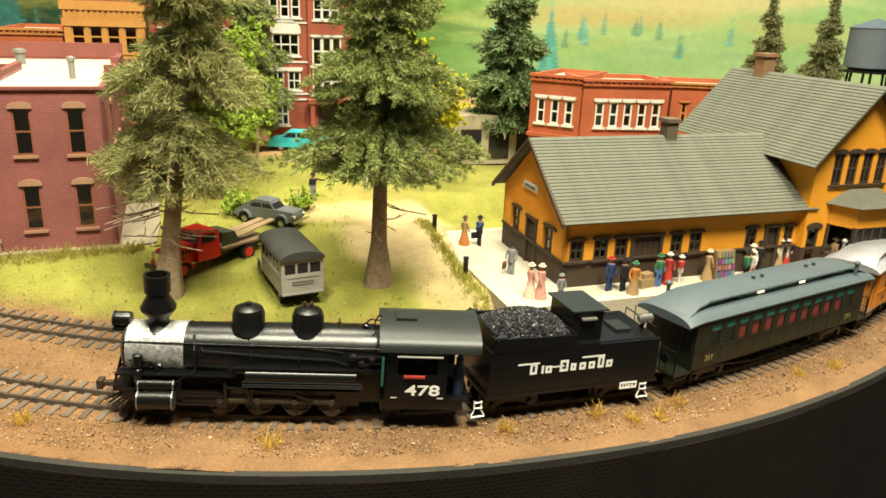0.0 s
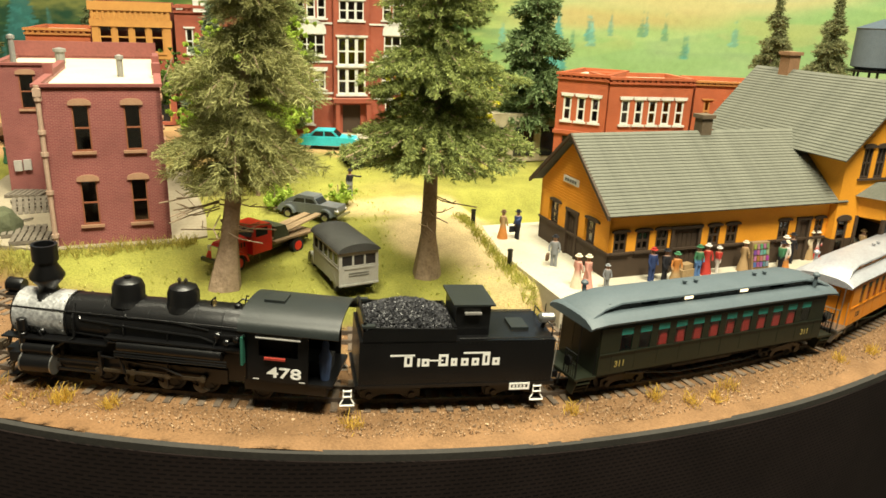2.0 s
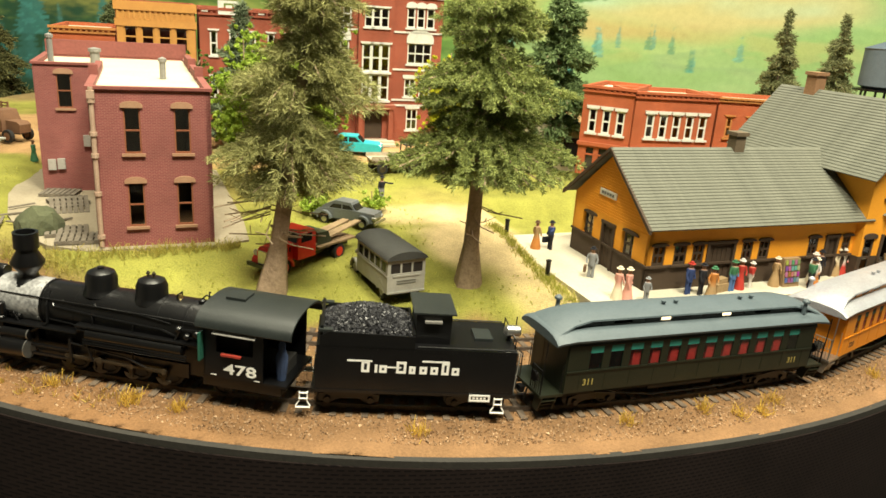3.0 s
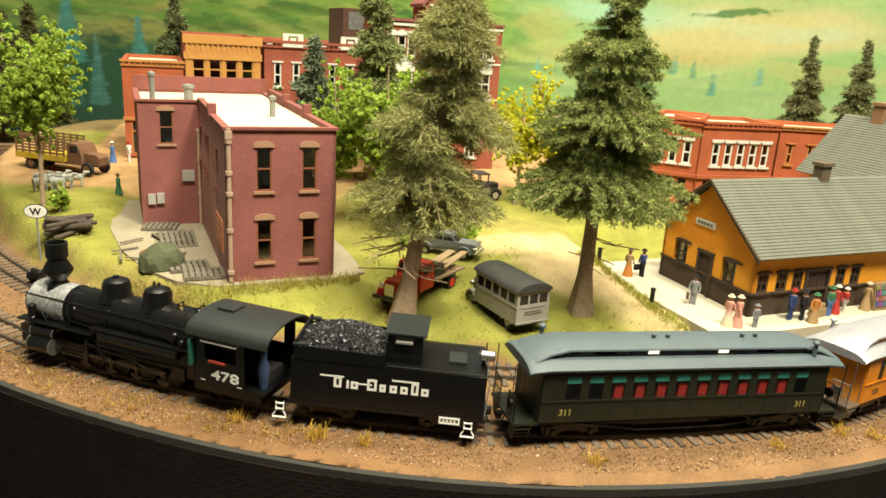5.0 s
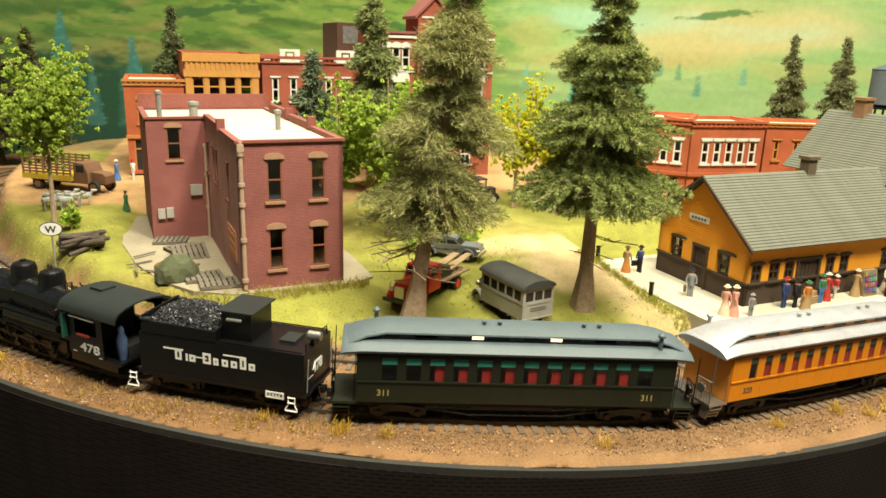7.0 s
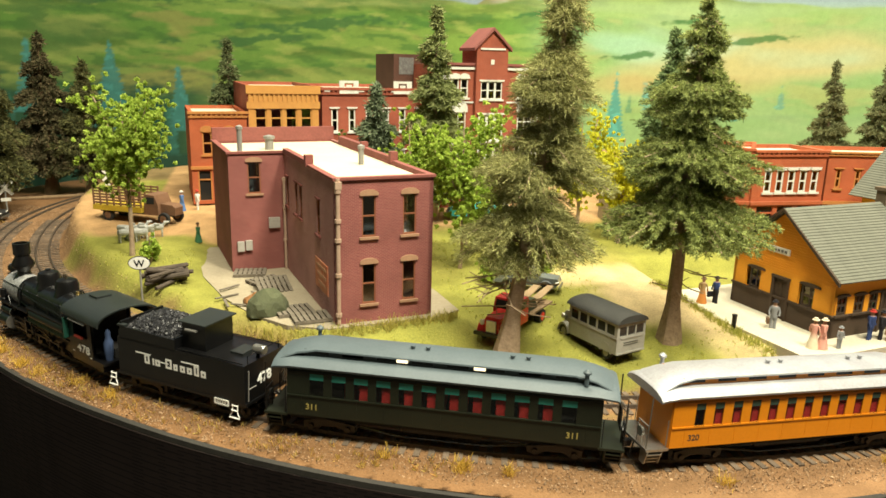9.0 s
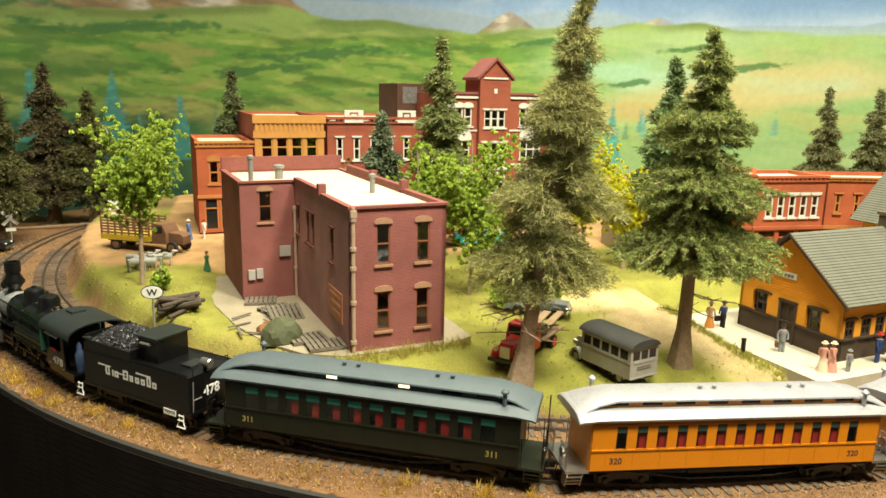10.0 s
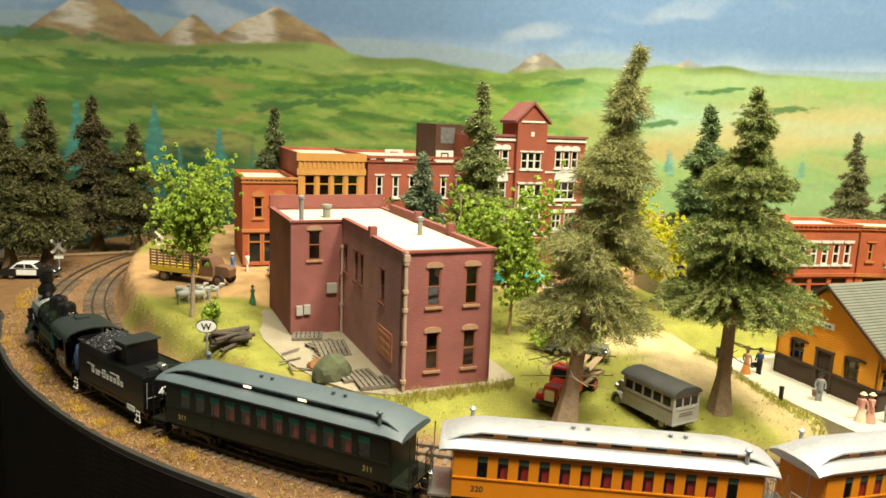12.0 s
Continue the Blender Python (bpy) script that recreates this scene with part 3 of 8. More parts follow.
# ---- tracks ----
def lay_track(name, line, arc, label):
    root = thing(name, label, "railway track", kind="structure")
    root.name = name
    for off in (0.457, -0.457):
        vs, fs = [], []
        ss = np.arange(0.3, arc[-1] - 0.3, 0.4)
        prof = ((-0.09, -0.17), (0.09, -0.17), (0.05, 0.0), (-0.05, 0.0))
        for s in ss:
            p, q = along(s, line, arc)
            nrm = np.array([q[1], -q[0]])
            for o, z in prof:
                vs.append((*(p + nrm * (off + o)), RAILZ + grade(p[0]) + z))
        for i in range(len(ss) - 1):
            for k in range(4):
                fs.append((4 * i + k, 4 * i + (k + 1) % 4, 4 * i + 4 + (k + 1) % 4, 4 * i + 4 + k))
        ob = new("rail", raw_mesh("rail", vs, fs, RAIL))
        ob.parent = root
    return root


def tie_mesh():
    bm = bmesh.new()
    box(bm, -0.12, 0.12, -1.15, 1.15, -0.16, 0.0)
    return mesh_of(bm, "tie", TIE)


TRACK1 = lay_track("track_front", LINE, LINE_S, "narrow-gauge track of dark rails on stained ties, curving along the edge")
TRACK2 = lay_track("track_back", BLINE, BLINE_S, "second narrow-gauge track beside the first")


# ---- buildings ----
def clear_glass(name):
    m = bpy.data.materials.new(name)
    m.use_nodes = True
    nt = m.node_tree
    tr, gl, ms = nt.nodes.new("ShaderNodeBsdfTransparent"), nt.nodes.new("ShaderNodeBsdfGlossy"), nt.nodes.new("ShaderNodeMixShader")
    tr.inputs[0].default_value = (0.75, 0.75, 0.72, 1)
    gl.inputs["Roughness"].default_value = 0.06
    ms.inputs[0].default_value = 0.12
    nt.links.new(tr.outputs[0], ms.inputs[1])
    nt.links.new(gl.outputs[0], ms.inputs[2])
    nt.links.new(ms.outputs[0], nt.nodes["Material Output"].inputs[0])
    return m


PANE = clear_glass("clear_pane")


def wall(bm, length, z0, z1, t, holes, m):
    """A wall along x from 0 with its face at y=0 and its thickness behind, with openings (x0, x1, z0, z1) through it."""
    xs = sorted({0, length, *(h[0] for h in holes), *(h[1] for h in holes)})
    for a, b in zip(xs, xs[1:]):
        mid, z = (a + b) / 2, z0
        for h in sorted((h for h in holes if h[0] < mid < h[1]), key=lambda h: h[2]):
            if h[2] > z:
                box(bm, a, b, 0, t, z, h[2], m)
            z = h[3]
        if z < z1:
            box(bm, a, b, 0, t, z, z1, m)
    bmesh.ops.remove_doubles(bm, verts=bm.verts[:], dist=0.0005)


def window(parent, w, h, m, wood, trim, panes=1, lintel=0.2, sill=0.12, proud=0.08, arch=False, thick=0.07):
    """A sash window whose opening's lower left corner is the origin; y points into the wall."""
    root = new("window")
    root.empty_display_size = 0.005
    root.parent = parent
    mm = m.copy()
    mm.translation *= K
    root.matrix_basis = mm
    bm = bmesh.new()
    t = thick
    box(bm, 0, t, 0.04, 0.14, 0, h)
    box(bm, w - t, w, 0.04, 0.14, 0, h)
    box(bm, t, w - t, 0.04, 0.14, 0, t)
    box(bm, t, w - t, 0.04, 0.14, h - t, h)
    box(bm, t, w - t, 0.05, 0.13, h * 0.5 - t / 2, h * 0.5 + t / 2)
    for k in range(1, panes):
        x = w * k / panes
        box(bm, x - t * 0.4, x + t * 0.4, 0.055, 0.125, t, h - t)
    part("frame", bm, wood, root)
    bm = bmesh.new()
    box(bm, t, w - t, 0.085, 0.1, t, h - t)
    g = part("pane", bm, PANE, root)
    g.visible_shadow = False
    if lintel:
        bm = bmesh.new()
        e = 0.12
        if arch:
            pts = [(-e, h - 0.02), (w + e, h - 0.02), (w + e, h + lintel * 0.45)] + [(w / 2 + (w / 2 + e) * math.cos(a), h + lintel * 0.45 + lintel * math.sin(a)) for a in (math.pi * k / 8 for k in range(1, 8))] + [(-e, h + lintel * 0.45)]
        else:
            pts = [(-e, h), (w + e, h), (w + e * 1.5, h + lintel), (-e * 1.5, h + lintel)]
        extrude(bm, pts, -proud, 0.05)
        bevel(bm, 0.02)
        part("lintel", bm, trim, root)
    if sill:
        bm = bmesh.new()
        box(bm, -0.14, w + 0.14, -proud * 1.5, 0.12, -sill, 0)
        bevel(bm, 0.02)
        part("sill", bm, trim, root)
    return root


def rotz(a):
    return Matrix.Rotation(radians(a), 4, "Z")


def brick_store():
    """Two-storey brick block with a side wing."""
    th = thing("brick_building", "two-storey purple brick building with tan lintels and flat cream roof", "building", pose(-26.2, 44.2, 0.05, 0, 0, 9))
    W, D, H, WX, WY = 5.3, 19.5, 7.5, -3.45, 11.7
    fw = [(1.42, 1.0, 2.15), (3.62, 1.0, 2.15), (1.42, 4.55, 2.15), (3.62, 4.55, 2.15)]
    front = [(x, x + 0.74, z, z + h) for x, z, h in fw]
    side = [(2.9, 3.55, 4.1, 6.0), (7.0, 7.6, 4.2, 6.1), (8.2, 8.8, 4.2, 6.1), (10.6, 11.2, 4.3, 6.1)]
    specs = (("wall_front", W, pose(0, 0, 0), front), ("wall_side", WY, pose(0, WY, 0, 0, 0, -90), [(WY - b, WY - a, c, d) for a, b, c, d in side]),
             ("wall_wing", -WX, pose(WX, WY, 0), [(1.15, 1.95, 5.0, 7.0)]), ("wall_wing_side", D - WY, pose(WX, D, 0, 0, 0, -90), []),
             ("wall_back", W - WX, pose(W, D, 0, 0, 0, 180), [(2, 2.8, 4.5, 6.5), (5, 5.8, 4.5, 6.5)]), ("wall_right", D, pose(W, 0, 0, 0, 0, 90), [(a, a + 0.8, 4.5, 6.5) for a in (3, 7, 11)]))
    for nm, L, m, holes in specs:
        bm = bmesh.new()
        e = 0.0 if nm in ("wall_front", "wall_wing", "wall_back") else 0.25
        if nm == "wall_side":
            wall(bm, L + 0.0, 0, H, 0.25, holes, None)
        elif e:
            wall(bm, L - (0.25 if nm == "wall_wing_side" else 0), 0, H, 0.25, holes, None)
        else:
            wall(bm, L, 0, H, 0.25, holes, None)
        for v in bm.verts:
            v.co = m @ v.co
        part("wall", bm, BRICKW if nm == "wall_side" else BRICKP, th, "wall with a pale chalky wash" if nm == "wall_side" else "")
        for a, b, c, d in holes:
            window(th, b - a, d - c, m @ pose(a, 0, c), WINWOOD, TRIMTAN if nm != "wall_side" else COPING, 1, 0.2 if nm != "wall_side" else 0.1, 0.13, 0.08, nm != "wall_side")
    bm = bmesh.new()
    box(bm, 0.25, W - 0.25, 0.25, D - 0.25, H - 0.35, H - 0.15)
    box(bm, WX + 0.25, 0.25, WY + 0.25, D - 0.25, H - 0.35, H - 0.15)
    part("roof", bm, ROOFCREAM, th, "flat cream tar-paper roof")
    bm = bmesh.new()
    for a in ((-0.1, W + 0.1, -0.12, 0.28), (WX - 0.1, 0.0, WY - 0.1, WY + 0.26)):
        box(bm, *a, H, H + 0.13)
    for k in range(3):
        box(bm, W - 0.25, W + 0.1, 0.28 + k * 5.6, 0.28 + k * 5.6 + 5.6, H, H + 0.12 + 0.16 * k)
    box(bm, -0.1, 0.25, 0.28, 5.4, H, H + 0.12)
    box(bm, -0.1, 0.25, 5.4, WY - 0.1, H, H + 0.3)
    box(bm, WX - 0.1, WX + 0.25, WY + 0.26, D, H, H + 0.13)
    box(bm, WX, W, D - 0.3, D + 0.05, H, H + 0.95)
    for x, y in ((W - 0.1, 5.9), (W - 0.1, 11.5), (0.05, 5.4)):
        box(bm, x - 0.22, x + 0.22, y - 0.22, y + 0.22, H, H + 0.62)
    part("parapet", bm, COPING, th)
    bm = bmesh.new()
    lathe(bm, ((0.11, 0.1), (0.11, H + 0.1)), (0.14, -0.14, 0), 8)
    for z in (0.5, 2.6, 4.4, 5.4, 6.9):
        lathe(bm, ((0.17, z), (0.17, z + 0.18)), (0.14, -0.14, 0), 8)
    box(bm, -0.02, 0.3, -0.3, 0.02, H - 0.4, H - 0.05)
    part("downpipe", bm, PIPE, th, "pale pink downpipe", True)
    bm = bmesh.new()
    lathe(bm, ((0.09, 0.0), (0.09, 6.0)), (-0.12, WY - 0.35, 0), 8)
    for z in (1.9, 4.0, 5.8):
        lathe(bm, ((0.14, z), (0.14, z + 0.16)), (-0.12, WY - 0.35, 0), 8)
    part("downpipe", bm, PIPE, th, "pale pink downpipe", True)
    for x, y, r, h, mt in ((WX + 0.9, WY + 1.0, 0.16, 1.6, GREYBOX), (-0.3, WY + 3.2, 0.28, 0.75, GREYBOX), (3.4, 6.4, 0.16, 0.95, GREYBOX)):
        bm = bmesh.new()
        lathe(bm, ((r, H - 0.2), (r, H + h - 0.2), (r * 1.35, H + h - 0.18), (r * 1.35, H + h), (0.03, H + h + 0.08)), (x, y, 0), 12)
        part("vent_pipe", bm, mt, th, "grey metal roof vent")
    for x, z, w, h in ((0.35, 1.35, 0.42, 0.62), (0.85, 1.4, 0.42, 0.62), (2.35, 2.75, 0.7, 0.66)):
        bm = bmesh.new()
        box(bm, WX + x, WX + x + w, WY - 0.2, WY, z, z + h)
        bevel(bm, 0.03)
        part("meter_box", bm, mat("meter_grey", (0.45, 0.42, 0.38), 0.7), th, "pale grey wall box")
    bm = bmesh.new()
    box(bm, -0.05, 0.0, 1.3, 3.9, 1.15, 2.75)
    part("wall_sign", bm, mat("faded_poster", (0.62, 0.15, 0.06), 0.8, 0, (0.55, 0.3, 0.18), 1.6, 5, 0.1), th, "faded painted wall sign")
    for z, y0, y1 in ((2.35, 1.6, 3.6), (1.9, 1.6, 3.4), (1.45, 1.7, 3.2)):
        bm = bmesh.new()
        box(bm, -0.065, -0.05, y0, y1, z, z + 0.16)
        part("letter_bar", bm, mat("sign_pale", (0.66, 0.36, 0.22), 0.8), th)
    return th


brick_store()
bm = bmesh.new()
slab = [(-34.0, 62), (-33.2, 54.5), (-31.9, 50.0), (-30.3, 46.6), (-28.6, 44.6), (-26.6, 43.7), (-20.6, 44.5), (-19.3, 45.4), (-19.7, 49), (-22, 62)]
extrude(bm, slab, -1.2, 0.07, "Z")
solid("pavement", bm, SLABM, "stained concrete slab round the brick building", "pavement", kind="structure")

# depot
DEPOT = pose(-0.1, 39.35, -0.8, 0, 0, 7.7)
bm = bmesh.new()
extrude(bm, [(-3.4, -1.9), (24, -1.9), (24, 10), (-3.4, 10)], -1.8, 0.0, "Z")
solid("platform", bm, CONCRETE, "pale concrete depot platform", "platform", DEPOT, kind="structure")


def shingle_rows(name, parent, L, run, rise, m, rows):
    """A sloped roof of overlapping shingle courses; x along the eave, up the slope along y."""
    slope = math.hypot(run, rise)
    bm = bmesh.new()
    box(bm, 0, 1, 0, slope / rows * 1.2, 0, 0.075)
    for v in bm.verts:
        v.co.x *= L
    me = mesh_of(bm, name, SHINGLE)
    a = math.degrees(math.atan2(rise, run))
    for k in range(rows):
        shared("shingle_course", me, parent, m @ pose(0, 0, 0, a) @ pose(0, k * slope / rows, 0.035, -9.0))


def depot():
    th = thing("depot", "long yellow and brown wooden railway depot with grey shingle roofs", "station building", DEPOT)
    L, W, EZ, RZ = 14.0, 7.3, 3.5, 6.5
    fw = [(0.28, 1.03), (1.56, 2.34), (2.7, 3.42), (5.85, 6.55), (6.95, 7.68), (10.35, 11.05)]
    holes = [(a, b, 1.3, 2.35) for a, b in fw] + [(3.65, 5.3, 0, 2.3), (11.6, 12.4, 0, 2.3), (12.8, 13.4, 1.3, 2.35)]
    gh = [(1.0, 2.15, 1.3, 2.55), (3.05, 4.15, 0.0, 2.45), (4.95, 6.0, 1.3, 2.55)]

    def cut(holes, z0, z1):
        return [(a, b, max(c, z0), min(d, z1)) for a, b, c, d in holes if d > z0 and c < z1]
    for nm, z0, z1, mt in (("wall", 1.25, 3.4, DEPOTY), ("wainscot", 0.0, 1.25, DEPOTB)):
        bm = bmesh.new()
        wall(bm, L, z0, z1, 0.2, cut(holes, z0, z1), pose(0, 0, 0))
        part(nm, bm, mt, th)
        bm = bmesh.new()
        wall(bm, W, z0, z1, 0.2, cut(gh, z0, z1), pose(0, W, 0, 0, 0, -90) @ pose(0, 0, 0))
        part(nm, bm, mt, th)
        bm = bmesh.new()
        box(bm, 0, L, W - 0.2, W, z0, z1)
        part(nm, bm, mt, th)
    bm = bmesh.new()
    extrude(bm, [(0.0, 3.4), (W, 3.4), (W / 2, RZ - 0.08)], 0.0, 0.2, "X")
    part("gable", bm, DEPOTY, th)
    bm = bmesh.new()
    for k in range(34):
        z = 1.32 + k * 0.155
        half = min(W / 2, (RZ - z) / (RZ - 3.4) * W / 2 - 0.1)
        if half > 0.2:
            for a, b in ((W / 2 - half, W / 2 + half),):
                if z > 2.75:
                    box(bm, -0.022, 0.0, a, b, z, z + 0.02)
    part("clapboard", bm, DEPOTY, th)
    bm = bmesh.new()
    box(bm, -0.06, L, -0.07, -0.0, 1.2, 1.32)
    box(bm, -0.07, 0.0, -0.0, W + 0.05, 1.2, 1.32)
    part("belt_rail", bm, DEPOTB, th)
    for a, b in fw + [(12.8, 13.4)]:
        window(th, b - a, 1.05, pose(a, 0, 1.3), DEPOTB, DEPOTB, 2, 0.1, 0.1, 0.09, True, 0.12)
    for a, b, c, d in gh:
        if c > 0:
            window(th, b - a, d - c, pose(0, W, 0, 0, 0, -90) @ pose(W - b, 0, c), DEPOTB, DEPOTB, 2, 0.11, 0.1, 0.09, True, 0.11)
    for m, w, h in ((pose(3.65, 0, 0), 1.65, 2.3), (pose(11.6, 0, 0), 0.8, 2.3), (pose(0, 4.15, 0, 0, 0, -90), 1.1, 2.4)):
        d = new("door")
        d.parent = th
        place(d, m)
        bm = bmesh.new()
        box(bm, 0.08, w - 0.08, 0.08, 0.14, 0, h - 0.08)
        for k in range(int(w / 0.28)):
            box(bm, 0.12 + k * 0.28, 0.34 + k * 0.28, 0.055, 0.08, 0.15, h - 0.25)
        part("door_leaf", bm, DEPOTB, d)
        bm = bmesh.new()
        box(bm, -0.08, 0.08, -0.08, 0.1, 0, h)
        box(bm, w - 0.08, w + 0.08, -0.08, 0.1, 0, h)
        box(bm, -0.12, w + 0.12, -0.1, 0.1, h, h + 0.16)
        part("frame", bm, DEPOTB, d)
    bm = bmesh.new()
    box(bm, -0.09, -0.02, 3.2, 4.75, 3.85, 4.2)
    sg = part("station_sign", bm, TRIMWHITE, th, "small white station name board")
    bm = bmesh.new()
    for k in range(5):
        box(bm, -0.12, -0.09, 3.38 + k * 0.25, 3.55 + k * 0.25, 3.95, 4.1)
    part("lettering_bar", bm, mat("sign_grey", (0.15, 0.15, 0.14), 0.8), sg)
    # roof of the long wing
    rise, run = RZ - EZ + 0.25, W / 2 + 0.55
    for m in (pose(-0.5, -0.55, EZ - 0.25), pose(L + 0.2, W + 0.55, EZ - 0.25, 0, 0, 180)):
        shingle_rows("shingle_course", th, L + 0.7, run, rise, m, 26)
    bm = bmesh.new()
    for s in (1, -1):
        y0 = W / 2 - s * (W / 2 + 0.6)
        vs = [(-0.56, y0, EZ - 0.36), (-0.56, W / 2, RZ - 0.08), (-0.56, W / 2, RZ + 0.1), (-0.56, y0, EZ - 0.14)]
        a = [bm.verts.new(v) for v in vs]
        b = [bm.verts.new((v[0] + 0.14, v[1], v[2])) for v in vs]
        bm.faces.new(a)
        bm.faces.new(b[::-1])
        for i in range(4):
            bm.faces.new((a[i], b[i], b[(i + 1) % 4], a[(i + 1) % 4]))
    part("bargeboard", bm, DEPOTB, th)
    bm = bmesh.new()
    box(bm, 7.2, 7.85, W / 2 - 0.33, W / 2 + 0.33, RZ - 0.5, RZ + 0.75)
    box(bm, 7.1, 7.95, W / 2 - 0.43, W / 2 + 0.43, RZ + 0.75, RZ + 0.95)
    part("chimney", bm, mat("chimney_brick", (0.14, 0.1, 0.06), 0.9), th)
    # two-storey block, its gable to the track
    x0, x1, y0, y1, e2, r2 = 13.6, 19.4, -0.5, 9.6, 6.15, 9.5
    up = [(0.35 + k * 0.95, 1.0 + k * 0.95, 4.55, 6.2) for k in range(4)]
    up = [(a + 0.75, b + 0.75, c, d) for a, b, c, d in up]
    low = [(0.25, 1.0, 0.0, 2.4), (1.6, 5.2, 0.9, 2.6)]
    for nm, z0, z1, mt in (("wall", 1.25, e2 + 0.05, DEPOTY), ("wainscot", 0.0, 1.25, DEPOTB)):
        bm = bmesh.new()
        wall(bm, x1 - x0, z0, z1, 0.2, cut(up + low, z0, z1), pose(x0, y0, 0))
        part(nm, bm, mt, th)
        bm = bmesh.new()
        box(bm, x0, x0 + 0.2, y0 + 0.2, y1, z0, z1)
        box(bm, x1 - 0.2, x1, y0 + 0.2, y1, z0, z1)
        box(bm, x0, x1, y1, y1 + 0.2, z0, z1)
        part(nm, bm, mt, th)
    xm = (x0 + x1) / 2
    bm = bmesh.new()
    extrude(bm, [(x0, e2 + 0.05), (x1, e2 + 0.05), (xm, r2 - 0.05)], y0, y0 + 0.2, "Y")
    extrude(bm, [(x0, e2 + 0.05), (x1, e2 + 0.05), (xm, r2 - 0.05)], y1, y1 + 0.2, "Y")
    part("gable", bm, DEPOTY, th)
    for a, b, c, d in up:
        window(th, b - a, d - c, pose(x0 + a, y0, c), DEPOTB, DEPOTB, 2, 0.15, 0.1, 0.08, True, 0.1)
    window(th, 0.75, 2.3, pose(x0 + 0.25, y0, 0), DEPOTB, DEPOTB, 1, 0.2, 0.0, 0.08, True, 0.12)
    run2, rise2 = (x1 - x0) / 2 + 0.75, r2 - e2 + 0.55
    for m in (pose(x0 - 0.75, y1 + 0.7, e2 - 0.55, 0, 0, -90), pose(x1 + 0.75, y0 - 0.65, e2 - 0.55, 0, 0, 90)):
        shingle_rows("shingle_course", th, y1 - y0 + 1.35, run2, rise2, m, 26)
    bm = bmesh.new()
    box(bm, xm - 0.4, xm + 0.4, 7.2, 8.0, r2 - 0.6, r2 + 0.9)
    box(bm, xm - 0.5, xm + 0.5, 7.1, 8.1, r2 + 0.9, r2 + 1.1)
    part("chimney", bm, mat("chimney_tan", (0.3, 0.16, 0.08), 0.9), th)
    # bay window with its own small roof
    bx0, bx1, by = x0 + 1.5, x0 + 5.3, y0 - 1.1
    pts = [(bx0, y0), (bx0 + 0.7, by), (bx1 - 0.7, by), (bx1, y0)]
    bm = bmesh.new()
    extrude(bm, pts, 2.45, 3.6, "Z")
    part("bay_wall", bm, DEPOTY, th)
    bm = bmesh.new()
    extrude(bm, pts, 0.0, 0.9, "Z")
    for p in pts:
        box(bm, p[0] - 0.09, p[0] + 0.09, p[1] - 0.09, p[1] + 0.09, 0.9, 2.5)
    for k in range(1, 4):
        x = bx0 + 0.7 + k * (bx1 - bx0 - 1.4) / 4
        box(bm, x - 0.06, x + 0.06, by, by + 0.12, 0.9, 2.5)
    part("bay_base", bm, DEPOTB, th)
    bm = bmesh.new()
    box(bm, bx0 + 0.7, bx1 - 0.7, by + 0.05, by + 0.07, 0.9, 2.5)
    part("pane", bm, GLASS, th)
    bm = bmesh.new()
    lo, hi = [(bx0 - 0.4, y0), (bx0 + 0.45, by - 0.4), (bx1 - 0.45, by - 0.4), (bx1 + 0.4, y0)], [(bx0 + 0.9, y0), (bx0 + 1.1, y0 - 0.2), (bx1 - 1.1, y0 - 0.2), (bx1 - 0.9, y0)]
    a, b = [bm.verts.new((*p, 3.6)) for p in lo], [bm.verts.new((*p, 4.3)) for p in hi]
    for i in range(4):
        bm.faces.new((a[i], a[(i + 1) % 4], b[(i + 1) % 4], b[i]))
    bm.faces.new(a[::-1])
    bm.faces.new(b)
    part("bay_roof", bm, SHINGLE, th)
    return th


depot()


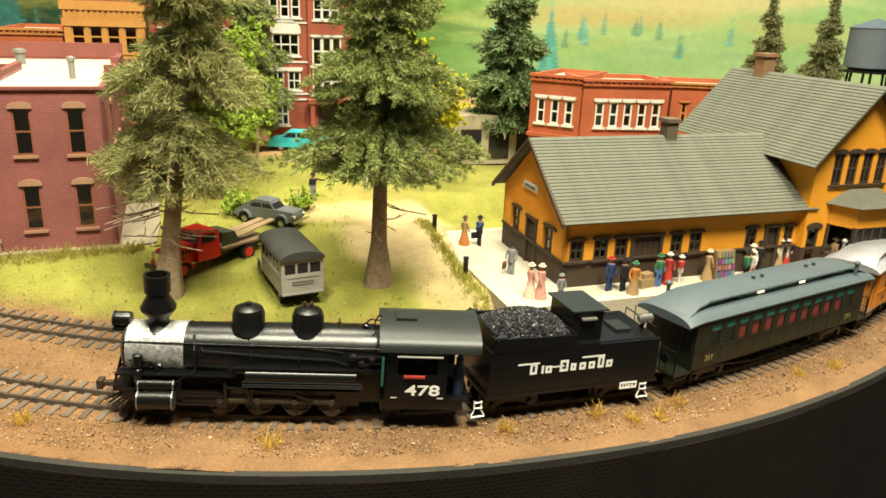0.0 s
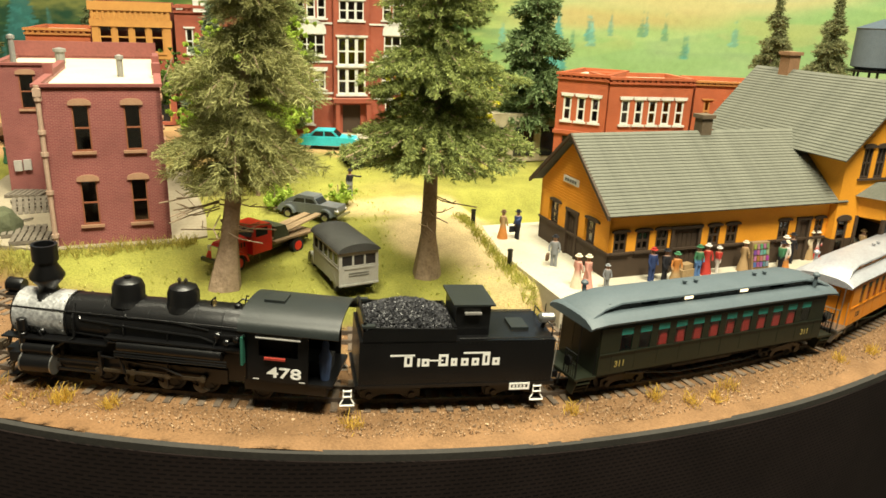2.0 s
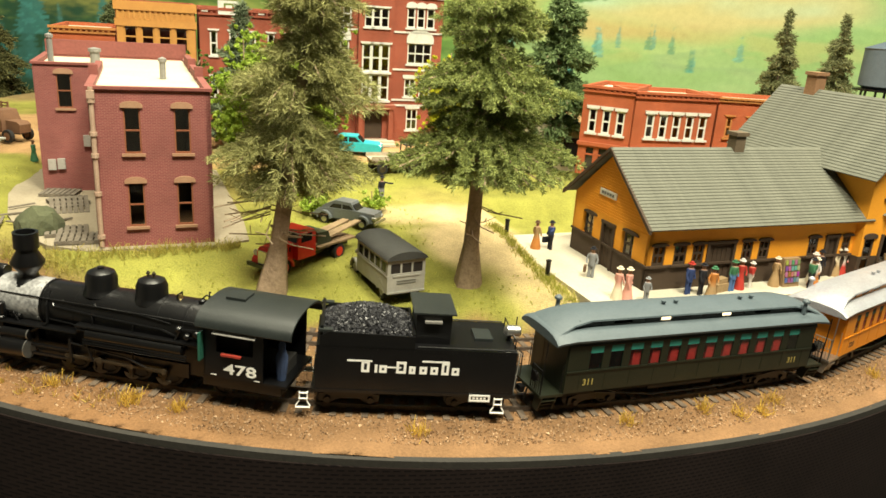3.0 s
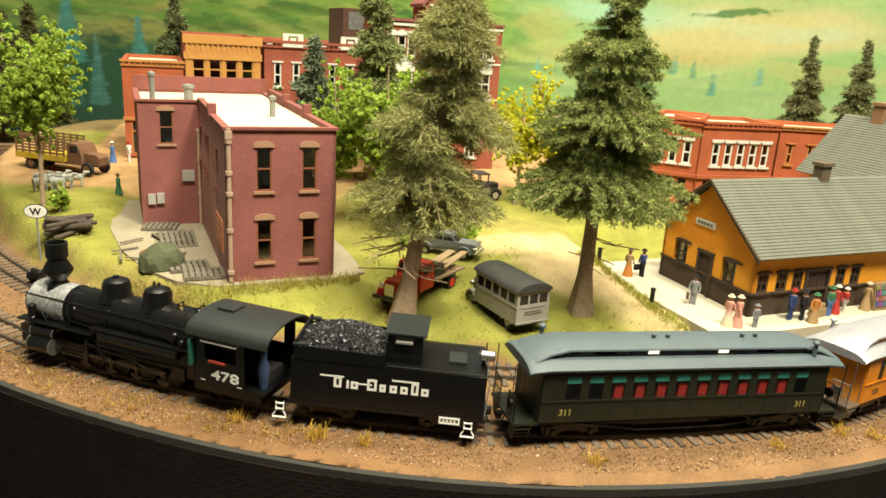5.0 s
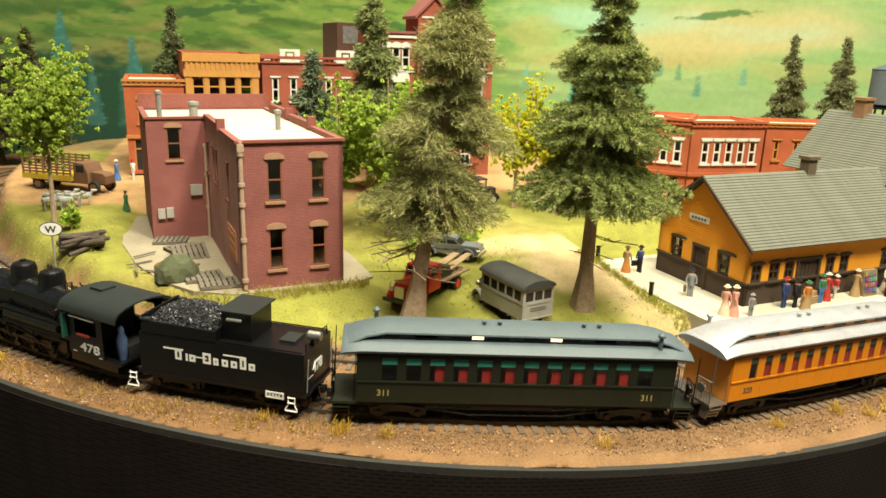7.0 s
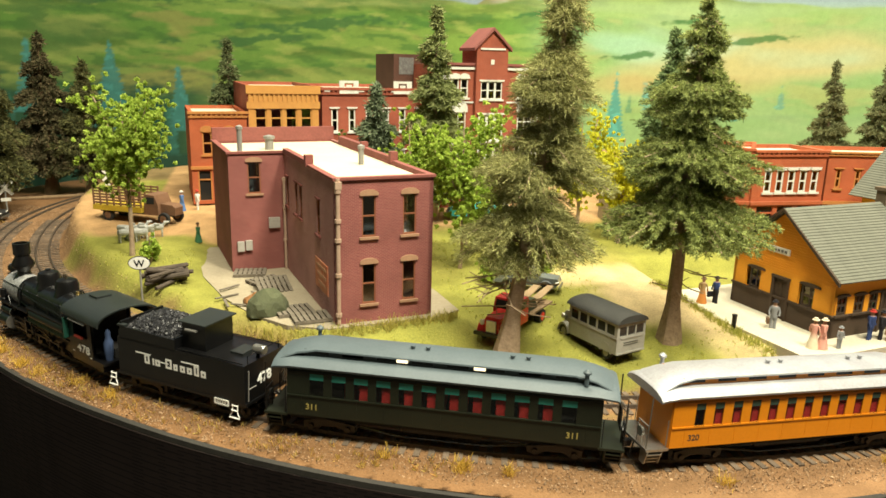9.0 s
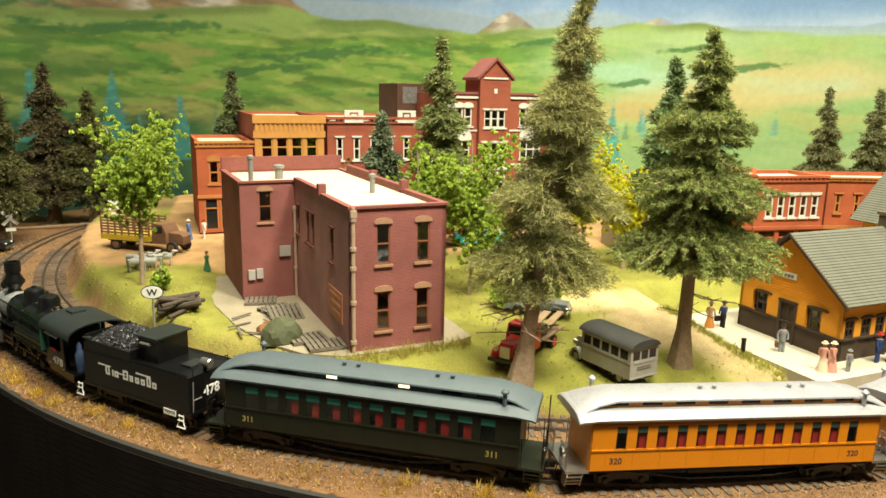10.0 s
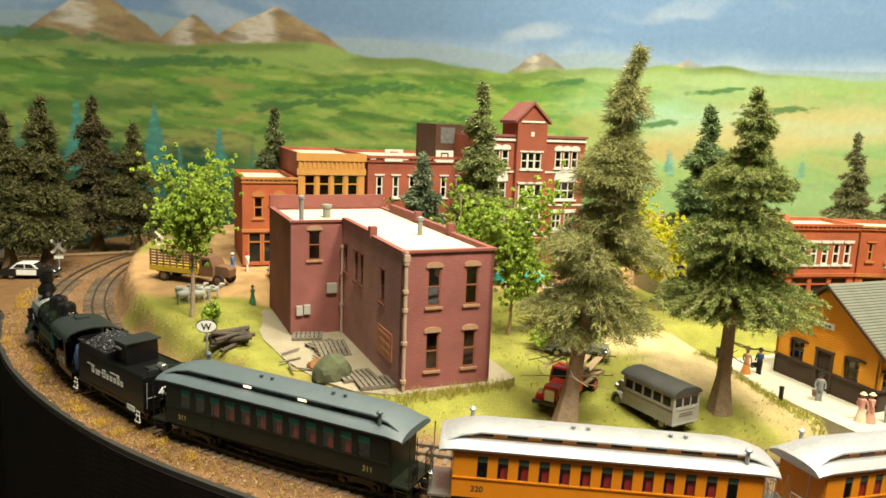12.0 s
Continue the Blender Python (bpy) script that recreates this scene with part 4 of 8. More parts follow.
def shop(x, y, w, h, d, z, name, label, brick, trim, wins, base, rot=6, cornice=0.5, roof=ROOFCREAM, bottom=True):
    """A main-street front: brick box with openings, upper windows, a shop front and a cornice."""
    th = thing(name, label, "building", pose(x, y, z, 0, 0, rot))
    holes = [(a, a + ww, c, c + hh) for a, c, ww, hh, *_ in wins]
    if bottom:
        holes += [(0.4 + k * (w - 0.8) / 3 + 0.08, 0.4 + (k + 1) * (w - 0.8) / 3 - 0.08, 0.3, base - 0.4) for k in range(3)]
    bm = bmesh.new()
    wall(bm, w, 0, h, 0.3, holes, None)
    part("wall", bm, brick, th)
    for a, b in (((0, 0.3), (0.3, d)), ((w - 0.3, w), (0.3, d)), ((0.3, w - 0.3), (d - 0.3, d))):
        bm = bmesh.new()
        box(bm, *a, *b, 0, h)
        part("wall", bm, brick, th)
    bm = bmesh.new()
    box(bm, 0.3, w - 0.3, 0.3, d - 0.3, h - 0.5, h - 0.3)
    part("roof", bm, roof, th)
    for a, c, ww, hh, *o in wins:
        window(th, ww, hh, pose(a, 0, c), trim, trim, o[0] if o else 1, o[1] if len(o) > 1 else 0.2, 0.14, 0.1, bool(o and len(o) > 2 and o[2]), 0.12)
    if bottom:
        for a, b, c, e in holes[len(wins):]:
            bm = bmesh.new()
            box(bm, a, b, 0.16, 0.2, c, e)
            part("pane", bm, GLASS, th)
            bm = bmesh.new()
            for p in (a, b - 0.1):
                box(bm, p, p + 0.1, 0.0, 0.16, c, e)
            box(bm, a, b, 0.0, 0.16, e * 0.72, e * 0.72 + 0.1)
            part("frame", bm, brick if trim is TRIMWHITE else trim, th)
    bm = bmesh.new()
    box(bm, -0.12, w + 0.12, -0.22, 0.0, h - cornice * 0.35, h + 0.02)
    box(bm, -0.08, w + 0.08, -0.14, 0.0, h - cornice, h - cornice * 0.7)
    if bottom:
        box(bm, -0.08, w + 0.08, -0.18, 0.0, base - 0.25, base)
    for k in range(int(w / 0.4)):
        box(bm, 0.1 + k * 0.4, 0.28 + k * 0.4, -0.16, 0.0, h - cornice * 0.7, h - cornice * 0.35)
    part("cornice", bm, trim if trim is not TRIMWHITE else brick, th)
    return th


SHOPTRIM = mat("ochre_trim", (0.5, 0.2, 0.05), 0.75)
shop(-34.8, 72.6, 4.6, 7.7, 9, 1.25, "corner_shop", "small orange-red brick corner shop with arched upper windows", BRICKO, SHOPTRIM, [(0.95, 4.15, 0.8, 1.9, 1, 0.35, True), (2.75, 4.15, 0.8, 1.9, 1, 0.35, True)], 3.2)
org = shop(-30.1, 73.1, 6.0, 9.8, 12, 1.3, "ochre_shop", "two-storey ochre fronted shop with a row of tall windows", BRICKR, OCHRE, [(0.55 + k * 1.28, 5.9, 1.0, 2.4, 1, 0.1) for k in range(4)], 4.4, cornice=1.9)
bm = bmesh.new()
wall(bm, 5.9, 5.4, 9.7, 0.05, [(0.5 + k * 1.28, 1.5 + k * 1.28, 5.9, 8.3) for k in range(4)], pose(0.05, -0.06, 0))
part("front_panel", bm, OCHRE, org)
br = shop(-23.85, 73.75, 9.3, 9.7, 12, 1.3, "brick_shop", "dark red brick shop with white window frames and raised crests", BRICKR, TRIMWHITE, [(0.8 + k * 1.55, 5.9, 0.6, 2.0, 1, 0.14) for k in range(6)] + [(0.8 + k * 1.55, 2.6, 0.6, 1.6, 1, 0.14) for k in range(6)], 2.3, cornice=0.6, bottom=False)
for x in (1.5, 6.4):
    bm = bmesh.new()
    wall(bm, 1.7, 9.2, 10.3, 0.12, [(0.45, 1.25, 9.5, 10.1)], pose(x, -0.2, 0))
    part("crest", bm, TRIMWHITE, br)
    bm = bmesh.new()
    box(bm, x + 0.6, x + 1.1, -0.2, -0.1, 9.65, 9.95)
    part("crest_panel", bm, TRIMWHITE, br)
bm = bmesh.new()
for k in range(6):
    box(bm, 0.2 + k * 1.5, 0.7 + k * 1.5, -0.17, -0.14, 9.35, 9.5)
part("trim_band", bm, TRIMWHITE, br)
# tall dark building with a painted sign behind the row
bm = bmesh.new()
box(bm, 0, 3.2, 0, 6, 0, 13.0)
tb = solid("dark_brick_block", bm, brick_mat("dark_brick", (0.075, 0.03, 0.02), (0.06, 0.025, 0.017), (0.09, 0.045, 0.03)), "tall dark brick block with a faded wall sign", "building", pose(-17.1, 76.2, 1.0, 0, 0, 6))
bm = bmesh.new()
box(bm, 0.5, 1.9, -0.04, 0, 11.2, 12.7)
part("wall_sign", bm, mat("dim_grey_sign", (0.16, 0.16, 0.15), 0.8, 0, (0.06, 0.05, 0.05), 2, 6, 0), tb)


def courthouse():
    th = thing("courthouse", "four-storey red brick courthouse with central gabled tower and white windows", "building", pose(-14.5, 69.7, 0.95, 0, 0, 6))
    W, H, D = 10.4, 12.2, 11
    tx0, tx1 = 3.2, 6.1
    for x0, x1 in ((0.0, tx0), (tx1, W)):
        L = x1 - x0
        a = (L - 2.4) / 2 + (0.25 if x0 else -0.1)
        hs = [(a + k * 0.84, a + k * 0.84 + 0.7, 9.5, 11.1) for k in range(3)] + [(a + 0.15, a + 2.25, 6.6, 8.3)] + [(a, a + 1.0, 3.9, 5.4), (a + 1.3, a + 2.3, 3.9, 5.4), (a + 0.3, a + 1.3, 1.1, 2.9)]
        bm = bmesh.new()
        wall(bm, L, 0, H, 0.3, hs, pose(x0, 0, 0))
        part("wall", bm, BRICKR, th)
        for i, h in enumerate(hs):
            window(th, h[1] - h[0], h[3] - h[2], pose(x0 + h[0], 0, h[2]), TRIMWHITE, TRIMWHITE, 3 if i == 3 else 2 if i > 3 else 1, (0.75 if i == 3 else 0.3), 0.14, 0.1, i < 4, 0.11)
        bm = bmesh.new()
        for z in (3.1, 3.55, 6.05, 9.05):
            box(bm, x0, x1, -0.1, 0.0, z, z + 0.14)
        box(bm, x0, x1, -0.16, 0, H - 0.35, H - 0.15)
        part("stone_band", bm, TRIMWHITE, th)
        bm = bmesh.new()
        box(bm, x0 - (0.1 if not x0 else 0), x1 + (0.1 if x0 else 0), -0.2, 0.3, H, H + 0.2)
        part("cornice", bm, COPING, th)
    bm = bmesh.new()
    hs = [(0.45, 2.45, 9.4, 10.9), (0.3, 2.6, 3.6, 8.2), (0.7, 2.2, 0.4, 2.7)]
    wall(bm, tx1 - tx0, 0, 13.6, 0.3, hs, pose(tx0, -0.5, 0))
    box(bm, tx0, tx0 + 0.3, -0.2, 2.5, 0, 13.6)
    box(bm, tx1 - 0.3, tx1, -0.2, 2.5, 0, 13.6)
    box(bm, tx0, tx1, 2.5, 2.8, 11, 13.6)
    part("tower_wall", bm, BRICKR, th)
    for k in range(3):
        window(th, 0.66, 1.5, pose(tx0 + 0.45 + k * 0.67, -0.5, 9.4), TRIMWHITE, TRIMWHITE, 1, 0.14, 0.14, 0.08, False, 0.09)
    for k in range(3):
        for z, h in ((3.6, 2.1), (5.9, 2.2)):
            window(th, 0.76, h, pose(tx0 + 0.3 + k * 0.77, -0.6, z), TRIMWHITE, TRIMWHITE, 1, 0.16, 0.16, 0.1, False, 0.12)
    bm = bmesh.new()
    e = [(tx0 - 0.25, 13.6), (tx1 + 0.25, 13.6), ((tx0 + tx1) / 2, 15.4)]
    extrude(bm, [(tx0 + 0.05, 13.6), (tx1 - 0.05, 13.6), ((tx0 + tx1) / 2, 15.1)], -0.45, 2.6)
    part("gable", bm, BRICKR, th)
    for s in (1, -1):
        bm = bmesh.new()
        x = (tx0 + tx1) / 2
        extrude(bm, [(x, 15.1), (x, 15.35), (x - s * 1.75, 13.65), (x - s * 1.75, 13.4)], -0.7, 2.8)
        part("roof", bm, COPING, th)
    bm = bmesh.new()
    box(bm, tx0 + 0.3, tx1 - 0.3, -0.6, -0.5, 13.5, 13.65)
    box(bm, tx0 + 1.3, tx0 + 1.6, -0.56, -0.5, 12.3, 12.7)
    part("stone_band", bm, TRIMWHITE, th)
    bm = bmesh.new()
    box(bm, tx0 - 0.2, tx1 + 0.2, -1.4, -0.5, 2.95, 3.3)
    box(bm, tx0, tx0 + 0.35, -1.3, -0.95, 0, 2.95)
    box(bm, tx1 - 0.35, tx1, -1.3, -0.95, 0, 2.95)
    part("porch", bm, BRICKR, th)
    bm = bmesh.new()
    box(bm, tx0 + 0.7, tx0 + 2.2, -0.3, -0.25, 0.4, 2.7)
    part("door", bm, DEPOTB, th)
    for k in range(2):
        bm = bmesh.new()
        box(bm, tx0 - 0.1, tx1 + 0.1, -2.2 + k * 0.4, -0.5, k * 0.2, k * 0.2 + 0.2)
        part("step", bm, CONCRETE, th)
    bm = bmesh.new()
    box(bm, 0, 0.3, 0.3, D, 0, H)
    box(bm, W - 0.3, W, 0.3, D, 0, H)
    box(bm, 0, W, D, D + 0.3, 0, H)
    part("wall", bm, BRICKR, th)
    bm = bmesh.new()
    box(bm, 0.3, W - 0.3, 0.3, D, H - 0.5, H - 0.3)
    part("roof", bm, COPING, th)


courthouse()

# the long orange-red block behind the depot, two fronts meeting at an angle
FB = [(0.95 + k * 1.0, 3.1, 0.62, 1.7, 1, 0.22) for k in range(5)]
shop(6.6, 55.75, 6.1, 6.3, 4.5, 1.2, "orange_block", "two-storey orange brick block with white-framed windows", BRICKO, TRIMWHITE, FB, 2.4, rot=-3, cornice=0.45)
shop(12.85, 55.4, 7.0, 6.2, 4.5, 1.2, "orange_annex", "orange brick annex with narrow yellow-lit windows", BRICKO, SHOPTRIM, [(0.7, 3.4, 0.45, 1.5, 1, 0.1), (2.2, 3.4, 0.45, 1.5, 1, 0.1), (4.6, 3.4, 0.45, 1.5, 1, 0.1)], 2.4, rot=-14, cornice=0.3)
shop(3.7, 58.1, 3.6, 6.4, 6, 1.2, "orange_corner", "slanted corner of the orange brick block", BRICKO, TRIMWHITE, [(0.5 + k * 1.0, 3.1, 0.6, 1.7, 1, 0.22) for k in range(3)], 2.4, rot=-38, cornice=0.45)
bm = bmesh.new()
box(bm, 0, 7, 0, 4, 0, 3.6)
gb = solid("tan_store", bm, mat("tan_plaster", (0.42, 0.36, 0.24), 0.85), "low tan plaster store beside the street", "building", pose(-1.0, 61, 0.6, 0, 0, 5))
for k in range(3):
    bm = bmesh.new()
    box(bm, 0.5 + k * 2.2, 2.1 + k * 2.2, -0.06, 0.02, 0.4, 2.6)
    part("shop_window", bm, GLASS, gb)

# water tank behind the depot
tk = thing("water_tank", "round blue-grey water tank on dark legs", "water tank", pose(43.4, 74, 1.2))
bm = bmesh.new()
lathe(bm, ((1.6, 6.0), (2.3, 6.3), (2.3, 9.9), (2.4, 10.0), (0.1, 10.9)), n=20)
part("tank", bm, mat("tank_grey", (0.10, 0.13, 0.16), 0.6), tk, "", True)
for a in range(6):
    bm = bmesh.new()
    tube(bm, (2.2 * math.cos(a * 1.047), 2.2 * math.sin(a * 1.047), 0), (1.8 * math.cos(a * 1.047), 1.8 * math.sin(a * 1.047), 6.1), 0.13, None, 6)
    part("leg", bm, BLACK, tk)
bm = bmesh.new()
lathe(bm, ((2.7, 5.8), (2.7, 6.0)), n=20)
part("deck", bm, BLACK, tk)


# ---- trees ----
def needles(rng, pts, dirs, n, length, width):
    """Sprays of thin leaf blades at points, leaning along their branch."""
    m = len(pts) * n
    p = np.repeat(pts, n, 0) + rng.normal(0, 0.10 * length / 0.4, (m, 3))
    d = np.repeat(dirs, n, 0) + rng.normal(0, 0.75, (m, 3))
    d /= np.linalg.norm(d, axis=1)[:, None] + 1e-9
    up = rng.normal(0, 1, (m, 3))
    s = np.cross(d, up)
    s /= np.linalg.norm(s, axis=1)[:, None] + 1e-9
    ln = length * rng.uniform(0.6, 1.3, (m, 1))
    wd = width * rng.uniform(0.7, 1.3, (m, 1))
    v = np.stack([p - s * wd * 0.5, p + s * wd * 0.5, p + d * ln + s * wd * 0.35, p + d * ln - s * wd * 0.35], 1).reshape(-1, 3)
    f = np.arange(m * 4).reshape(-1, 4)
    return v, f


def conifer(x, y, h, r, bare, seed, c1, c2, blades=5, limbs=150, droop=0.25, trunk=0.42, name="spruce_tree", label="", lean=(0, 0), blade=(0.38, 0.10), shape=0.9, dead=0, bark=BARK, clump=0.30):
    rng = np.random.default_rng(seed)
    th = thing(name, label, "conifer tree", pose(x, y, gz(x, y) - 0.05))
    bm = bmesh.new()
    rings = []
    n = 10
    for k in range(9):
        u = k / 8
        z = h * 0.97 * u
        rad = trunk * (1 - u) ** 0.85 + 0.02 + (trunk * 0.75 * max(0, 1 - z / 1.3) ** 2)
        rings.append([bm.verts.new((lean[0] * u + rad * (1 + 0.12 * math.sin(3 * a + seed)) * math.cos(a), lean[1] * u + rad * (1 + 0.12 * math.cos(2 * a)) * math.sin(a), z)) for a in (2 * math.pi * i / n for i in range(n))])
    for a, b in zip(rings, rings[1:]):
        for i in range(n):
            bm.faces.new((a[i], a[(i + 1) % n], b[(i + 1) % n], b[i]))
    bm.faces.new(rings[-1])
    part("trunk", bm, bark, th, "", True)
    bl = bmesh.new()
    P, Dr = [], []
    for i in range(limbs):
        u = bare + (1 - bare) * (i + rng.uniform(0, 1)) / limbs
        z = h * u
        tier = 0.80 + 0.28 * math.sin(u * 34 + seed) + rng.normal(0, 0.10)
        ln = max(0.22, r * tier * ((1 - u) / (1 - bare)) ** shape * min(1, 0.55 + (u - bare) * 6))
        a = rng.uniform(0, 2 * math.pi)
        out = np.array([math.cos(a), math.sin(a), 0])
        o = np.array([lean[0] * u, lean[1] * u, z])
        sag = droop * rng.uniform(0.6, 1.4)
        tip = o + out * ln + np.array([0, 0, 0.10 * ln - sag * ln])
        pipe(bl, [o, o + out * ln * 0.5 + np.array([0, 0, 0.12 * ln]), tip * 0.97 + o * 0.03], 0.03, 4)
        k = max(2, int(ln / clump))
        for j in range(k + 1):
            v = 0.22 + 0.78 * j / k
            p = o + out * ln * v + np.array([0, 0, (0.24 * v if v < 0.5 else 0.12 + (v - 0.5) * 2 * (-0.02 - sag)) * ln])
            side = np.array([-out[1], out[0], 0]) * ln * 0.24 * v
            for q in ((0, 1, -1) if ln > 0.8 else (0,)):
                P.append(p + side * q + rng.normal(0, 0.05, 3))
                Dr.append(out + np.array([0, 0, -0.25]) + 0.5 * q * np.array([-out[1], out[0], 0]))
    for j in range(8):
        P.append(np.array([lean[0], lean[1], h * (0.93 + 0.07 * j / 7)]))
        Dr.append(np.array([0, 0, 1.0]))
    for j in range(dead):
        a, z = rng.uniform(0, 2 * math.pi), h * bare * rng.uniform(0.45, 1.0)
        ln = rng.uniform(1.0, 2.4)
        p0 = Vector((0, 0, z))
        p1 = p0 + Vector((math.cos(a) * ln * 0.6, math.sin(a) * ln * 0.6, -0.25))
        p2 = p1 + Vector((math.cos(a + 0.4) * ln * 0.5, math.sin(a + 0.4) * ln * 0.5, -0.1))
        pipe(bl, [p0, p1, p2], 0.03, 4)
        pipe(bl, [p1, p1 + Vector((math.cos(a - 0.7) * 0.6, math.sin(a - 0.7) * 0.6, 0.25))], 0.02, 4)
    part("branch_work", bl, bark, th)
    v, f = needles(rng, np.array(P), np.array(Dr), blades, *blade)
    cr = new("crown", raw_mesh("crown", v, f.tolist(), island_mat("needles", c1, c2, 0.9, 0.25)))
    cr.parent = th
    return th


def leafy(x, y, h, r, seed, c1, c2, label, trunk=0.12, clumps=240, low=0.3, blades=16, leaf=(0.17, 0.12)):
    """A broad-leaved tree of forked limbs and clumps of small leaves."""
    rng = np.random.default_rng(seed)
    th = thing("leafy_tree", label, "tree", pose(x, y, gz(x, y) - 0.05))
    bm = bmesh.new()
    tube(bm, (0, 0, 0), (0.1, 0, h * low), trunk * 1.5, trunk, 8)
    P, Dr = [], []
    for i in range(9):
        a, u = i * 2.4 + rng.uniform(0, 1), rng.uniform(low, low + 0.25)
        p0 = np.array([0.1, 0, h * u])
        p1 = p0 + np.array([math.cos(a) * r * rng.uniform(0.4, 0.8), math.sin(a) * r * rng.uniform(0.4, 0.8), h * rng.uniform(0.2, 0.55)])
        p1[2] = min(p1[2], h * 0.92)
        pipe(bm, [p0, (p0 + p1) / 2 + np.array([0, 0, 0.2]), p1], trunk * 0.35, 5)
        for j in range(clumps // 9):
            v = rng.uniform(0.25, 1.1)
            P.append(p0 + (p1 - p0) * v + rng.normal(0, r * 0.22, 3) * np.array([1, 1, 0.8]))
            Dr.append(rng.normal(0, 1, 3) + np.array([0, 0, 0.3]))
    tube(bm, (0.1, 0, h * low), (0.0, 0.1, h * 0.9), trunk, 0.03, 6)
    part("trunk", bm, BARK, th, "", True)
    v, f = needles(rng, np.array(P), np.array(Dr), blades, *leaf)
    cr = new("crown", raw_mesh("crown", v, f.tolist(), island_mat("leaves", c1, c2, 0.8, 0.35)))
    cr.parent = th


SAGE1, SAGE2 = (0.5, 0.49, 0.2), (0.16, 0.165, 0.06)
GREEN1, GREEN2 = (0.43, 0.48, 0.15), (0.085, 0.115, 0.038)
conifer(-18.2, 40.8, 19.2, 3.5, 0.25, 3, SAGE1, SAGE2, 20, 260, 0.26, 0.42, label="tall sage-green spruce with a sparse shaggy crown and bare lower twigs", lean=(2.6, 0.0), blade=(0.34, 0.028), shape=0.8, dead=22)
conifer(-8.7, 41.2, 17.6, 4.6, 0.29, 8, GREEN1, GREEN2, 24, 330, 0.12, 0.40, label="tall dense green spruce on a straight pale trunk", lean=(0.3, 0), blade=(0.2, 0.034), shape=0.85, dead=6)
conifer(-15.7, 66.0, 16.6, 3.5, 0.1, 12, (0.32, 0.35, 0.14), (0.14, 0.17, 0.06), 10, 200, 0.2, 0.3, label="slender green spruce in front of the courthouse")
conifer(3.4, 63.0, 15.6, 3.9, 0.18, 14, (0.22, 0.30, 0.13), (0.09, 0.14, 0.05), 10, 200, 0.2, 0.3, label="slender green spruce behind the depot lawn")
conifer(-20.2, 67.0, 10.6, 3.2, 0.1, 16, (0.22, 0.27, 0.16), (0.1, 0.13, 0.075), 10, 170, 0.2, 0.25, label="short blue-green spruce before the brick shops")
conifer(-31.8, 86.0, 13.6, 3.1, 0.1, 18, (0.17, 0.2, 0.09), (0.07, 0.09, 0.035), 9, 150, 0.25, 0.25, label="dark spruce rising behind the shop roofs")
DK1, DK2 = (0.17, 0.165, 0.06), (0.045, 0.05, 0.02)
for i, (x, y, h, r) in enumerate(((-53.4, 85.5, 16.5, 4.0), (-51.0, 96, 16.8, 4.8), (-46.8, 95, 14.0, 4.3), (-56.5, 84.5, 15.0, 4.2), (-60.5, 88, 14.0, 4.2), (-57, 97, 15.5, 4.5))):
    conifer(x, y, h, r, 0.16, 30 + i, (0.15, 0.115, 0.06) if i == 1 else DK1, DK2, 10, 170, 0.3, 0.5, label="dark spruce in the grove by the crossing", bark=mat("pale_trunk", (0.24, 0.16, 0.08), 0.95, 0, (0.15, 0.1, 0.05), 1.5, 8, 0.6))
for i, (x, y, h, r) in enumerate(((40.0, 86, 13.2, 3.2), (46.8, 85, 13.2, 3.4))):
    conifer(x, y, h, r, 0.06, 50 + i, (0.3, 0.31, 0.15), (0.13, 0.14, 0.06), 9, 150, 0.25, 0.25, label="olive spruce behind the depot roof")
LG1, LG2 = (0.56, 0.68, 0.13), (0.24, 0.36, 0.04)
leafy(-37.9, 59.2, 11.2, 3.1, 5, LG1, LG2, "bright green leafy tree on a leaning trunk by the truck", 0.12, 1250, 0.3, 62, (0.155, 0.1))
leafy(-17.0, 53.2, 11.4, 3.1, 6, LG1, LG2, "bright green slender tree beside the brick building", 0.1, 1100, 0.14, 58, (0.155, 0.1))
leafy(-19.8, 56.5, 10.6, 2.5, 7, (0.46, 0.58, 0.1), LG2, "bright green slender tree behind the brick building", 0.1, 900, 0.16, 58, (0.155, 0.1))
leafy(-15.0, 58.6, 8.0, 1.8, 9, (0.38, 0.48, 0.08), LG2, "small green tree on the lawn", 0.08, 170, 0.25)
leafy(-3.3, 57.6, 8.8, 2.6, 10, (0.85, 0.78, 0.06), (0.55, 0.56, 0.04), "yellow-green tree behind the lawn", 0.14, 900, 0.2, 60, (0.14, 0.09))
leafy(-5.9, 59.5, 9.8, 2.7, 11, (0.82, 0.76, 0.06), (0.5, 0.54, 0.04), "yellow-green tree near the street", 0.14, 900, 0.2, 60, (0.14, 0.09))
leafy(-24.5, 66, 7.2, 2.4, 13, (0.16, 0.26, 0.05), (0.06, 0.12, 0.02), "green tree before the shops", 0.15, 240, 0.25)


# ---- the train ----
def letters(name, text, size, material, parent, m, label="", thick=0.015, stretch=1.0):
    cu = bpy.data.curves.new("lettering", "FONT")
    cu.body, cu.size, cu.extrude, cu.align_x, cu.offset = text, size, thick, "CENTER", size * 0.018
    ob = bpy.data.objects.new("lettering", cu)
    scene.collection.objects.link(ob)
    me = bpy.data.meshes.new_from_object(ob.evaluated_get(bpy.context.evaluated_depsgraph_get()))
    bpy.data.objects.remove(ob)
    me.materials.clear()
    me.materials.append(material)
    for v in me.vertices:
        v.co *= K
        v.co.x *= stretch
    return tagged(shared(name, me, parent, m), label)


LEFT = Matrix.Rotation(radians(180), 4, "Z") @ Matrix.Rotation(radians(90), 4, "X")
WHEELS = []


